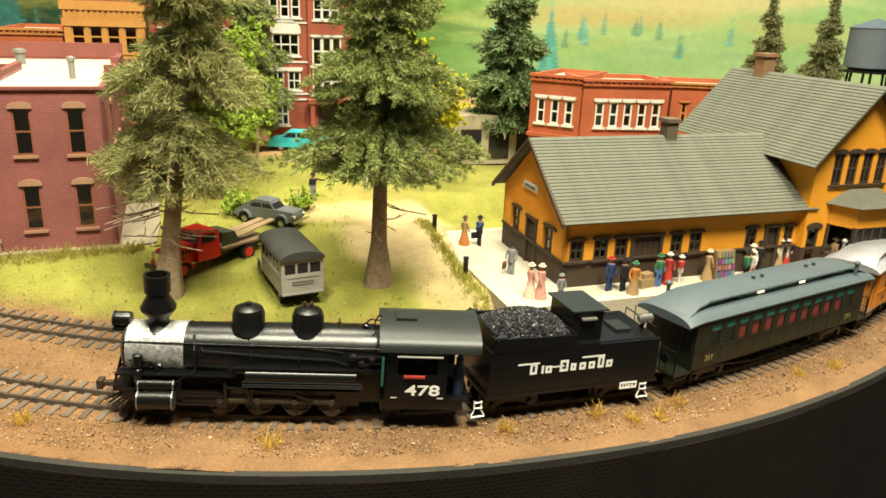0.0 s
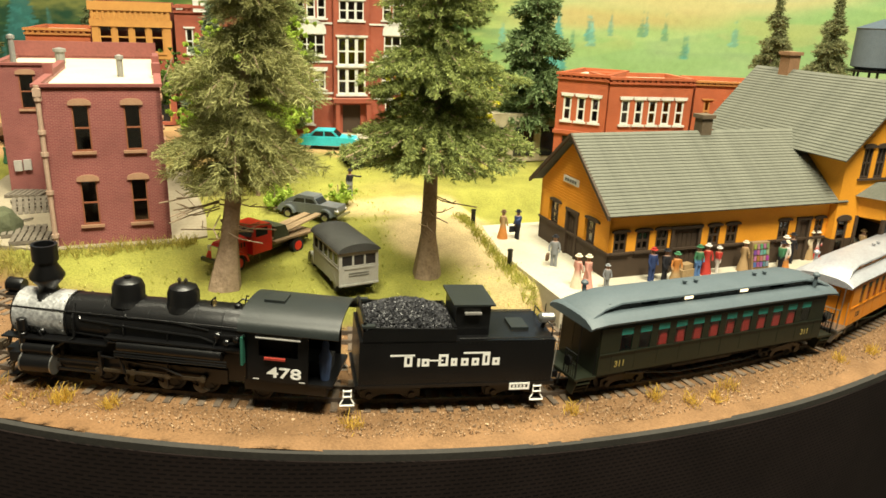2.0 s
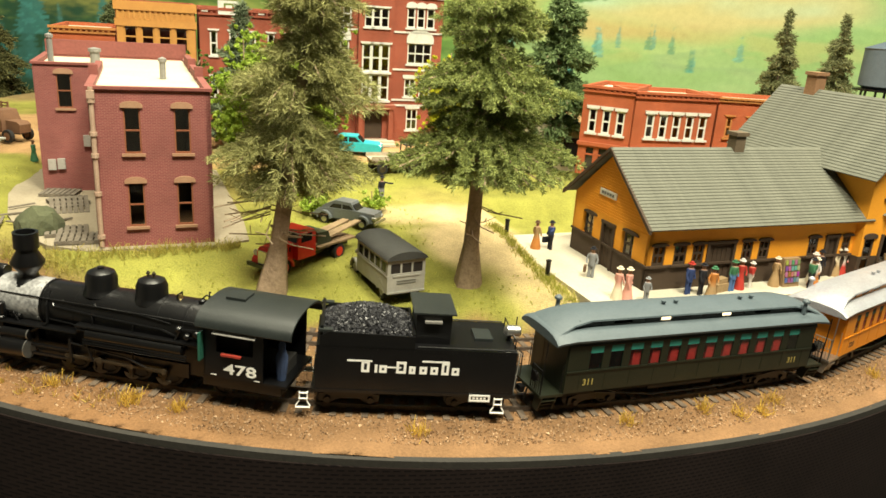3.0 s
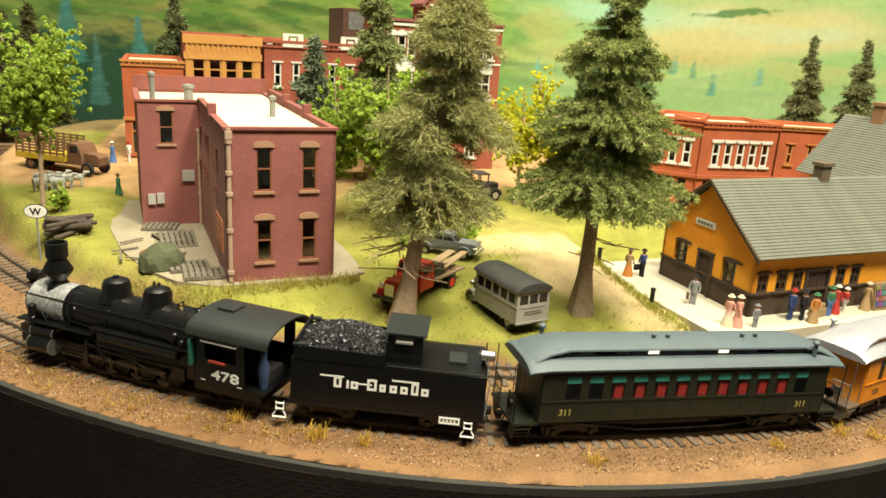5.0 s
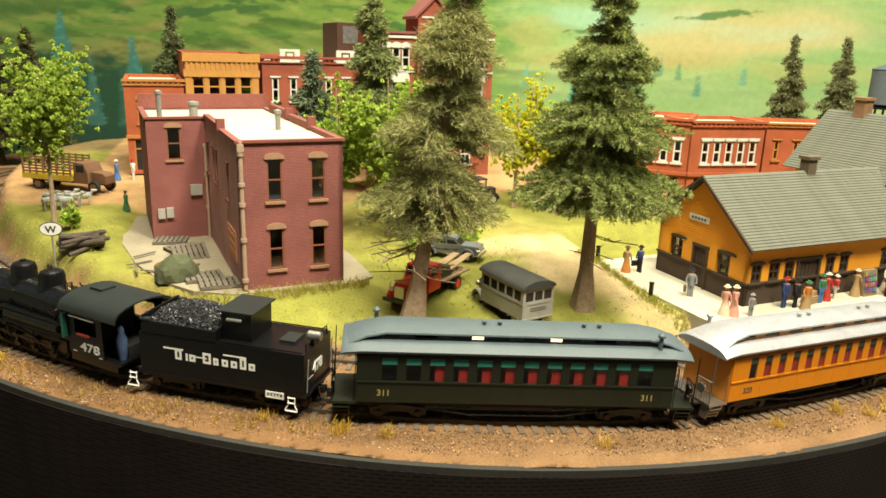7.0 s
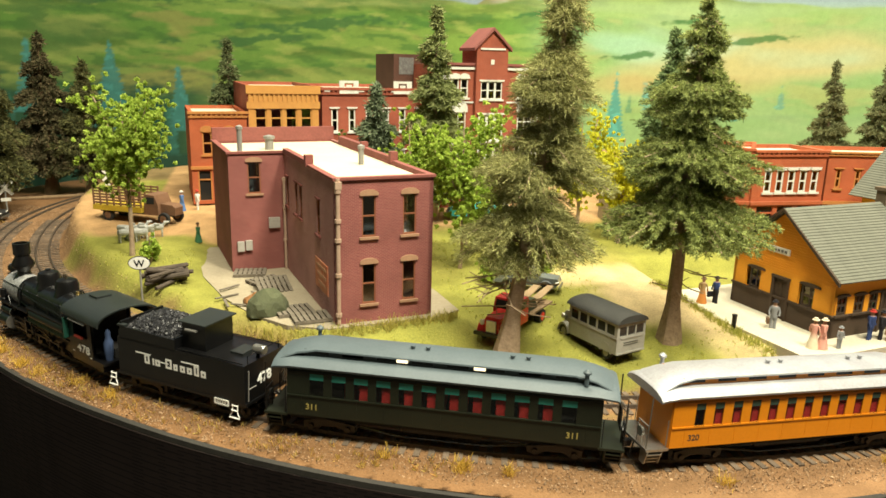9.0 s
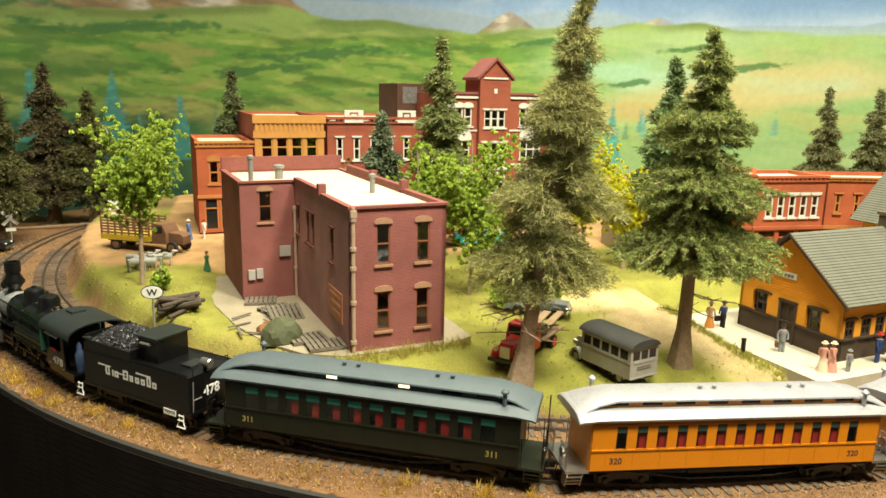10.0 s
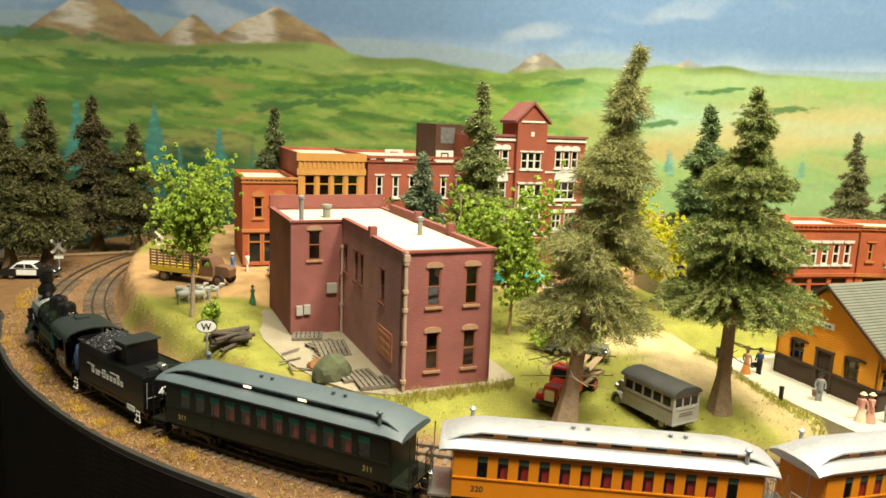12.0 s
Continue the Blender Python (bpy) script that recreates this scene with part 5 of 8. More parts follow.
def wheelset(parent, x, r, gauge=0.42, material=BLACK, hub=None):
    """A pair of spoked wheels on an axle, which turns as its vehicle rolls."""
    bm = bmesh.new()
    for s in (1, -1):
        lathe(bm, ((r * 0.9, s * (gauge - 0.06)), (r, s * (gauge - 0.05)), (r, s * gauge), (r * 0.96, s * (gauge + 0.09)), (r * 0.8, s * (gauge + 0.09)), (r * 0.75, s * (gauge + 0.05)), (r * 0.3, s * (gauge + 0.06)), (r * 0.28, s * (gauge + 0.12))), (0, 0, 0), 18, "Y")
        for k in range(3):
            a = k * 2.094
            box(bm, -r * 0.05, r * 0.05, min(s * (gauge + 0.05), s * (gauge + 0.075)), max(s * (gauge + 0.05), s * (gauge + 0.075)), r * 0.3, r * 0.8, Matrix.Rotation(a, 4, "Y"))
    tube(bm, (0, -gauge - 0.2, 0), (0, gauge + 0.2, 0), 0.07, None, 8)
    w = part("wheelset", bm, material, parent, "", False, pose(x, 0, r))
    WHEELS.append((w, x, r, 0.0))
    return w


def coal_heap(parent, x0, x1, w, z, top, n, seed):
    rng = np.random.default_rng(seed)
    bm = bmesh.new()
    nx_, ny_ = 14, 10
    grid = [[bm.verts.new((x0 + (x1 - x0) * i / nx_, -w + 2 * w * j / ny_, z + (top - z) * (math.sin(math.pi * (0.12 + 0.76 * i / nx_)) ** 0.6) * (math.sin(math.pi * (0.1 + 0.8 * j / ny_)) ** 0.7) * rng.uniform(0.9, 1.05) - 0.1)) for j in range(ny_ + 1)] for i in range(nx_ + 1)]
    for i in range(nx_):
        for j in range(ny_):
            bm.faces.new((grid[i][j], grid[i + 1][j], grid[i + 1][j + 1], grid[i][j + 1]))
    heap = part("coal_load", bm, mat("coal_bed", (0.008, 0.008, 0.009), 0.5), parent, "heaped glinting black coal")
    vs, fs = [], []
    for k in range(n):
        u, v = rng.uniform(0, 1), rng.uniform(0, 1)
        h = z + (top - z) * (math.sin(math.pi * (0.12 + 0.76 * u)) ** 0.6) * (math.sin(math.pi * (0.1 + 0.8 * v)) ** 0.7) - 0.04
        c = np.array([x0 + (x1 - x0) * u, -w + 2 * w * v, h])
        s = rng.uniform(0.04, 0.10)
        b = len(vs)
        ax = np.linalg.qr(rng.normal(0, 1, (3, 3)))[0]
        for d in (ax[0], -ax[0], ax[1], -ax[1], ax[2], -ax[2]):
            vs.append(c + d * s * rng.uniform(0.7, 1.2))
        fs += [(b + i, b + j, b + k2) for i, j, k2 in ((0, 2, 4), (2, 1, 4), (1, 3, 4), (3, 0, 4), (2, 0, 5), (1, 2, 5), (3, 1, 5), (0, 3, 5))]
    lumps = new("coal_surface", raw_mesh("coal_surface", vs, fs, COAL))
    lumps.parent = heap
    tagged(lumps, kind="stuff")


def stirrup(parent, x, y, z0=0.26, z1=0.88):
    """A step below the corner: black iron with white-edged treads."""
    st = new("corner_step")
    st.parent = parent
    place(st, pose(x, y, 0))
    bm = bmesh.new()
    for s in (-0.22, 0.22):
        pipe(bm, [(s * 0.6, 0, z1), (s * 0.6, 0.02, z1 * 0.6), (s * 1.1, 0.05, z0 + 0.1)], 0.025, 5)
    pipe(bm, [(-0.25, 0.06, z0 + 0.05), (0.25, 0.06, z0 + 0.05)], 0.035, 5)
    pipe(bm, [(-0.15, 0.06, z0 + 0.38), (0.15, 0.06, z0 + 0.38)], 0.03, 5)
    pipe(bm, [(-0.15, 0.02, z1 - 0.05), (0.15, 0.02, z1 - 0.05)], 0.03, 5)
    part("white_edge", bm, WHITE, st)
    bm = bmesh.new()
    box(bm, -0.2, 0.2, -0.2, 0.03, z0 + 0.06, z0 + 0.12)
    box(bm, -0.14, 0.14, -0.2, 0.03, z0 + 0.36, z0 + 0.4)
    part("tread", bm, BLACK, st)


def engine():
    th = thing("steam_locomotive", "black narrow-gauge steam locomotive with silver smokebox and bulbous stack", "locomotive")
    BZ = 2.28
    bm = bmesh.new()
    lathe(bm, ((0.86, -3.7), (0.93, -3.2), (0.93, -1.8), (0.86, 1.2), (0.83, 2.9)), (0, 0, BZ), 28, "X")
    part("boiler", bm, BLACK, th, "", True)
    for x in (-2.6, -1.6, 0.0, 1.6, 2.86):
        bm = bmesh.new()
        r = 0.85 + 0.08 * max(0, min(1, (1.2 - x) / 3))
        lathe(bm, ((r + 0.012, x - 0.04), (r + 0.012, x + 0.04)), (0, 0, BZ), 28, "X")
        part("boiler_band", bm, BLACK, th, "", True)
    bm = bmesh.new()
    lathe(bm, ((0.845, 2.92), (0.845, 4.75)), (0, 0, BZ), 28, "X")
    part("smokebox", bm, SILVER, th, "silver graphite smokebox", True)
    bm = bmesh.new()
    lathe(bm, ((0.82, 4.75), (0.82, 4.82), (0.6, 4.95), (0.1, 5.0)), (0, 0, BZ), 24, "X")
    part("smokebox_front", bm, BLACK, th, "", True)
    bm = bmesh.new()
    lathe(bm, ((0.58, 2.9), (0.36, 3.1), (0.31, 3.25), (0.33, 3.32), (0.56, 3.6), (0.57, 3.7), (0.36, 4.08), (0.36, 4.2), (0.42, 4.22), (0.42, 4.8), (0.33, 4.8), (0.3, 4.4)), (3.85, 0, 0), 24)
    part("stack", bm, BLACK, th, "bulbous black spark-arrestor stack", True)
    for x, h in ((0.95, 3.86), (-1.0, 3.84)):
        bm = bmesh.new()
        lathe(bm, ((0.66, 2.95), (0.58, 3.1), (0.54, 3.2), (0.54, h - 0.32), (0.46, h - 0.12), (0.26, h - 0.02), (0.03, h)), (x, 0, 0), 22)
        if x > 0:
            lathe(bm, ((0.12, h - 0.02), (0.12, h + 0.06), (0.03, h + 0.07)), (x, 0, 0), 12)
        part("dome", bm, BLACK, th, "", True)
    bm = bmesh.new()
    for a in (-0.12, 0.1):
        tube(bm, (-1.0 + a, 0.05, 3.78), (-1.0 + a, 0.05, 4.05), 0.05, 0.035, 8)
        lathe(bm, ((0.07, 3.95), (0.07, 4.0)), (-1.0 + a, 0.05, 0), 8)
    part("safety_valve", bm, RUST, th)
    bm = bmesh.new()
    lathe(bm, ((0.02, 3.08), (0.16, 3.1), (0.1, 3.22), (0.07, 3.34), (0.02, 3.36)), (-2.05, 0, 0), 14)
    part("bell", bm, BRASS, th, "polished brass bell", True)
    bm = bmesh.new()
    pipe(bm, [(-2.05, 0.17, 3.05), (-2.05, 0.17, 3.36), (-2.05, -0.17, 3.36), (-2.05, -0.17, 3.05)], 0.03, 6)
    box(bm, -2.2, -1.9, -0.2, 0.2, 2.98, 3.06)
    part("bell_frame", bm, BLACK, th)
    bm = bmesh.new()
    lathe(bm, ((0.13, 3.0), (0.13, 3.3), (0.08, 3.34)), (-2.95, 0.1, 0), 10)
    pipe(bm, [(-3.2, 0.2, 3.0), (-3.25, 0.2, 3.45), (-3.35, 0.35, 3.75), (-3.45, 0.45, 3.78)], 0.025, 5)
    pipe(bm, [(-2.9, 0.1, 3.3), (-3.1, 0.1, 3.5), (-3.6, 0.1, 3.45)], 0.03, 5)
    pipe(bm, [(-3.0, 0.45, 2.9), (-3.3, 0.5, 3.2), (-3.65, 0.5, 3.2)], 0.03, 5)
    part("turret_piping", bm, BLACK, th)
    bm = bmesh.new()
    box(bm, -3.6, -1.3, -0.78, 0.78, 0.75, 2.0)
    bevel(bm, 0.06, 2)
    part("firebox", bm, BLACK, th)
    bm = bmesh.new()
    box(bm, -6.2, 3.2, -0.5, 0.5, 0.62, 1.6)
    part("ashpan", bm, DARK, th)
    bm = bmesh.new()
    box(bm, -6.3, -3.5, -1.15, 1.15, 0.7, 1.08)
    part("cab_underframe", bm, BLACK, th)
    # headlight on its bracket
    bm = bmesh.new()
    lathe(bm, ((0.22, 4.72), (0.25, 4.8), (0.25, 5.2), (0.27, 5.22), (0.27, 5.27)), (0, 0, 3.2), 16, "X")
    box(bm, 4.75, 5.15, -0.14, 0.14, 2.85, 3.0)
    box(bm, 4.72, 5.25, -0.3, 0.3, 2.9, 2.97)
    part("headlight", bm, BLACK, th, "", True)
    bm = bmesh.new()
    lathe(bm, ((0.2, 5.275), (0.2, 5.28)), (0, 0, 3.2), 16, "X")
    part("headlight_lens", bm, glass_mat("lens_glass", (0.6, 0.6, 0.55), 0.1), th)
    # running boards, pipes and tanks
    for s in (1, -1):
        bm = bmesh.new()
        box(bm, 1.3, 5.0, min(s * 0.72, s * 1.12), max(s * 0.72, s * 1.12), 1.72, 1.78)
        box(bm, -3.6, 1.3, min(s * 0.8, s * 1.15), max(s * 0.8, s * 1.15), 2.02, 2.09)
        pipe(bm, [(1.3, s * 1.1, 1.75), (1.1, s * 1.1, 2.05)], 0.04, 5)
        part("running_board", bm, BLACK, th)
        bm = bmesh.new()
        lathe(bm, ((0.05, -2.75), (0.22, -2.7), (0.22, 0.9), (0.05, 0.95)), (0, s * 1.0, 1.78), 14, "X")
        part("air_tank", bm, BLACK, th, "", True)
        for z in (1.52, 1.62, 1.45):
            bm = bmesh.new()
            pipe(bm, [(-2.9, s * 1.18, z), (1.0, s * 1.18, z)], 0.03, 5)
            part("cooling_pipe", bm, BLACK, th)
        bm = bmesh.new()
        pipe(bm, [(4.9, s * 0.72, 2.72), (-3.6, s * 0.92, 2.78)], 0.025, 5)
        for k in range(7):
            x = 4.6 - k * 1.3
            pipe(bm, [(x, s * 0.62, 2.7), (x, s * (0.73 + 0.02 * k), 2.74)], 0.03, 5)
        part("handrail", bm, BLACK, th)
        bm = bmesh.new()
        pipe(bm, [(2.5, s * 0.3, 3.0), (2.45, s * 0.62, 2.75), (2.3, s * 0.82, 2.5), (0.3, s * 0.9, 2.42), (-1.9, s * 0.95, 2.36), (-2.4, s * 0.95, 2.2)], 0.04, 6)
        pipe(bm, [(2.7, s * 0.8, 2.0), (1.5, s * 0.9, 1.98), (1.3, s * 0.95, 1.85)], 0.03, 6)
        pipe(bm, [(0.9, s * 0.4, 3.0), (0.7, s * 0.8, 2.7), (-0.9, s * 0.86, 2.75), (-2.2, s * 0.92, 2.62)], 0.025, 6)
        part("sand_pipe", bm, BLACK, th)
        bm = bmesh.new()
        for x in np.arange(2.98, 4.72, 0.16):
            for a in (20, 45, 70, 95, 120, 145, 165):
                if x < 3.05 or x > 4.6:
                    c = Vector((x, s * 0.85 * abs(math.cos(radians(a - 90))), BZ + 0.85 * math.sin(radians(a - 90))))
                    box(bm, c.x - 0.02, c.x + 0.02, c.y - 0.02, c.y + 0.02, c.z - 0.02, c.z + 0.02)
        tagged(part("rivets", bm, SILVER, th), kind="stuff")
        bm = bmesh.new()
        pipe(bm, [(-3.5, s * 0.98, 2.55), (-2.6, s * 0.99, 2.5), (-2.4, s * 1.02, 2.1)], 0.035, 6)
        pipe(bm, [(-3.5, s * 1.0, 2.3), (-2.9, s * 1.02, 2.25), (-2.8, s * 1.1, 1.95), (1.2, s * 1.12, 1.92)], 0.03, 6)
        pipe(bm, [(2.6, s * 0.55, 2.95), (2.55, s * 0.85, 2.55), (2.5, s * 0.95, 1.9), (3.2, s * 1.0, 1.45)], 0.045, 6)
        pipe(bm, [(4.6, s * 0.88, 2.15), (3.9, s * 0.9, 2.1), (3.6, s * 0.95, 1.75)], 0.03, 6)
        pipe(bm, [(0.9, s * 0.5, 3.1), (0.75, s * 0.92, 2.3), (0.7, s * 1.0, 0.4)], 0.03, 6)
        pipe(bm, [(-0.9, s * 0.5, 3.1), (-0.8, s * 0.95, 2.3), (-0.75, s * 1.0, 0.4)], 0.03, 6)
        part("boiler_piping", bm, BLACK, th)
        bm = bmesh.new()
        for x, z in ((-2.55, 2.5), (-2.85, 2.28), (-3.2, 2.42)):
            lathe(bm, ((0.1, -0.09), (0.13, 0), (0.1, 0.09)), (x, s * 1.0, z), 10, "X")
        part("injector", bm, BLACK, th, "", True)
        bm = bmesh.new()
        lathe(bm, ((0.13, 1.5), (0.15, 1.55), (0.15, 2.0), (0.1, 2.05), (0.16, 2.1), (0.16, 2.5), (0.05, 2.55)), (4.3, s * 0.98, -0.1), 12)
        part("air_pump", bm, BLACK, th, "", True)
        bm = bmesh.new()
        for k in range(3):
            lathe(bm, ((0.1, -0.08), (0.12, 0), (0.1, 0.08)), (4.2 - k * 0.25, s * 0.8, 1.98 - 0.03 * k), 10, "X")
        part("lubricator", bm, BLACK, th)
        # cylinder, valve chest and gear
        cy = new("cylinder")
        cy.parent = th
        place(cy, pose(3.75, s * 1.05, 0.85))
        bm = bmesh.new()
        lathe(bm, ((0.34, -0.55), (0.34, 0.55)), (0, 0, 0), 18, "X")
        lathe(bm, ((0.2, -0.6), (0.2, 0.6)), (0, -s * 0.05, 0.52), 14, "X")
        box(bm, -0.42, 0.42, min(-s * 0.5, s * 0.1), max(-s * 0.5, s * 0.1), 0.1, 0.55)
        part("cylinder_casing", bm, BLACK, cy, "", True)
        bm = bmesh.new()
        for x in (-0.56, 0.53):
            lathe(bm, ((0.37, x), (0.37, x + 0.04)), (0, 0, 0), 20, "X")
            lathe(bm, ((0.215, x - 0.02), (0.215, x + 0.02)), (0, -s * 0.05, 0.52), 14, "X")
        part("cylinder_ring", bm, STEEL, cy, "bright steel cylinder head ring")
        bm = bmesh.new()
        box(bm, 1.55, 3.1, s * 1.05 - 0.05, s * 1.05 + 0.05, 0.98, 1.06)
        box(bm, 1.55, 3.1, s * 1.05 - 0.05, s * 1.05 + 0.05, 0.66, 0.74)
        box(bm, 1.5, 1.6, s * 1.05 - 0.08, s * 1.05 + 0.08, 0.6, 1.5)
        part("crosshead_guide", bm, BLACK, th)
        bm = bmesh.new()
        box(bm, -2.8, 3.0, min(s * 0.78, s * 0.86), max(s * 0.78, s * 0.86), 0.62, 1.15)
        part("frame", bm, BLACK, th)
        bm = bmesh.new()
        pipe(bm, [(1.5, s * 1.1, 1.35), (-0.6, s * 1.1, 1.15), (-1.3, s * 1.1, 0.9)], 0.04, 5)
        pipe(bm, [(0.9, s * 1.12, 1.5), (0.7, s * 1.12, 0.8)], 0.05, 5)
        part("valve_gear", bm, BLACK, th)
        for k in range(4):
            x = 1.75 - k * 1.22
            bm = bmesh.new()
            extrude(bm, [(0.3 * math.cos(a), 0.3 * math.sin(a)) for a in (math.pi * (0.1 + 0.8 * i / 8) + math.pi for i in range(9))], min(s * 0.88, s * 0.96), max(s * 0.88, s * 0.96))
            box(bm, -0.09, 0.09, min(s * 0.88, s * 0.97), max(s * 0.88, s * 0.97), -0.15, 0.36)
            lathe(bm, ((0.1, min(s * 0.9, s * 1.06)), (0.1, max(s * 0.9, s * 1.06))), (0, 0, 0.27), 10, "Y")
            w = part("crank", bm, RUST if k > 1 else BLACK, th, "", False, pose(x, 0, 0.56))
            WHEELS.append((w, x, 0.56, 0.0 if s > 0 else math.pi / 2))
        bm = bmesh.new()
        box(bm, -1.95, 1.8, s * 1.03 - 0.035, s * 1.03 + 0.035, -0.05, 0.05)
        for k in range(4):
            lathe(bm, ((0.11, s * 1.03 - 0.05), (0.11, s * 1.03 + 0.05)), (1.75 - k * 1.22, 0, 0), 10, "Y")
        rod = part("side_rod", bm, RUST, th)
        WHEELS.append((rod, "rod", 0.56, 0.0 if s > 0 else math.pi / 2))
    for k in range(4):
        wheelset(th, 1.75 - k * 1.22, 0.56)
    wheelset(th, 3.9, 0.36)
    wheelset(th, -3.9, 0.4)
    bm = bmesh.new()
    box(bm, 4.4, 4.75, -1.15, 1.15, 0.85, 1.2)
    box(bm, 3.0, 4.6, -0.8, 0.8, 0.7, 1.75)
    box(bm, 4.75, 5.3, -0.5, 0.5, 0.8, 1.0)
    part("pilot_deck", bm, BLACK, th)
    bm = bmesh.new()
    for k in range(9):
        y = -0.9 + k * 0.225
        tube(bm, (4.75, y, 0.8), (5.75 - abs(y) * 0.75, y * 0.75, 0.18), 0.035, None, 5)
    box(bm, 4.75, 5.0, -0.95, 0.95, 0.12, 0.2)
    part("pilot", bm, BLACK, th)
    bm = bmesh.new()
    box(bm, 5.3, 5.9, -0.09, 0.09, 0.75, 0.9)
    box(bm, 5.75, 5.95, -0.16, 0.16, 0.66, 0.98)
    part("coupler", bm, RUST, th)
    bm = bmesh.new()
    for s in (1, -1):
        pipe(bm, [(4.9, s * 0.62, 1.9), (5.2, s * 0.62, 1.2)], 0.03, 5)
        pipe(bm, [(4.95, s * 0.35, 2.2), (5.25, s * 0.4, 1.1)], 0.05, 6)
    box(bm, 4.85, 5.1, -0.75, -0.1, 1.7, 2.5)
    part("front_bracing", bm, BLACK, th)
    # cab
    cab = new("cab")
    cab.parent = th
    cx0, cx1, hy = -6.25, -3.6, 1.28
    for s in (1, -1):
        bm = bmesh.new()
        m = pose(cx0 if s < 0 else cx1, s * hy, 0, 0, 0, 0 if s < 0 else 180)
        wall(bm, cx1 - cx0 - 0.55, 1.15, 3.05, 0.06, [(0.45, 1.75, 2.05, 2.85)], m)
        part("cab_side", bm, BLACK, cab)
        bm = bmesh.new()
        box(bm, -4.95, -4.25, s * hy - 0.1 if s < 0 else hy - 0.02, s * hy + 0.02 if s < 0 else hy + 0.1, 1.98, 2.05)
        part("armrest", bm, REDTAB if s > 0 else BLACK, cab, "red window armrest")
        bm = bmesh.new()
        box(bm, -5.5, -4.0, min(s * hy, s * (hy + 0.28)), max(s * hy, s * (hy + 0.2)), 2.9, 2.93)
        for v in bm.verts:
            if abs(v.co.y) > hy + 0.1:
                v.co.z -= 0.12
        part("window_awning", bm, GREYBOX, cab)
        bm = bmesh.new()
        box(bm, -3.58, -3.5, min(s * 1.25, s * 1.5), max(s * 1.25, s * 1.5), 1.75, 2.75)
        part("wind_deflector", bm, CABGREEN, cab, "green wind deflector")
    letters("road_number", "478", 0.52, WHITE, cab, pose(-4.9, hy + 0.002, 1.32) @ LEFT, "white road number", 0.015, 1.5)
    for x in (-5.5, -3.95):
        bm = bmesh.new()
        box(bm, x - 0.1, x + 0.1, hy, hy + 0.01, 1.2, 1.225)
        part("lettering_bar", bm, WHITE, cab)
    bm = bmesh.new()
    box(bm, -3.66, -3.6, -1.28, 1.28, 1.15, 3.1)
    part("cab_front", bm, BLACK, cab)
    bm = bmesh.new()
    box(bm, -6.5, -3.6, -1.22, 1.22, 1.05, 1.15)
    part("cab_floor", bm, BLACK, cab)
    bm = bmesh.new()
    xs, sec = (-6.75, -3.4), []
    prof = [(1.5 * math.cos(a), 2.98 + 0.62 * math.sin(a) ** 0.8) for a in (math.pi * k / 14 for k in range(15))]
    for x in xs:
        sec.append(([bm.verts.new((x, y, z)) for y, z in prof], [bm.verts.new((x, y * 0.96, z - 0.06)) for y, z in prof]))
    for k in range(14):
        bm.faces.new((sec[0][0][k], sec[0][0][k + 1], sec[1][0][k + 1], sec[1][0][k]))
        bm.faces.new((sec[0][1][k], sec[1][1][k], sec[1][1][k + 1], sec[0][1][k + 1]))
        for q in (0, 1):
            bm.faces.new((sec[q][0][k], sec[q][1][k], sec[q][1][k + 1], sec[q][0][k + 1]))
    for k in (0, 14):
        bm.faces.new((sec[0][0][k], sec[1][0][k], sec[1][1][k], sec[0][1][k]))
    part("cab_roof", bm, ROOFBLK, cab, "dark grey-green curved cab roof", True)
    bm = bmesh.new()
    box(bm, -4.65, -3.95, -0.35, 0.35, 3.58, 3.68)
    bevel(bm, 0.03)
    part("roof_hatch", bm, ROOFBLK, cab)
    bm = bmesh.new()
    box(bm, -5.0, -3.7, -0.8, 0.8, 1.15, 2.9)
    part("backhead", bm, DARK, cab)
    bm = bmesh.new()
    lathe(bm, ((0.15, 1.15), (0.19, 1.5), (0.22, 2.0), (0.12, 2.25), (0.13, 2.45), (0.05, 2.6)), (-6.15, 0.75, 0), 10)
    ob = part("crew_figurine", bm, mat("blue_overalls", (0.04, 0.07, 0.16), 0.8), cab, "small blue crew figurine", True)
    return th


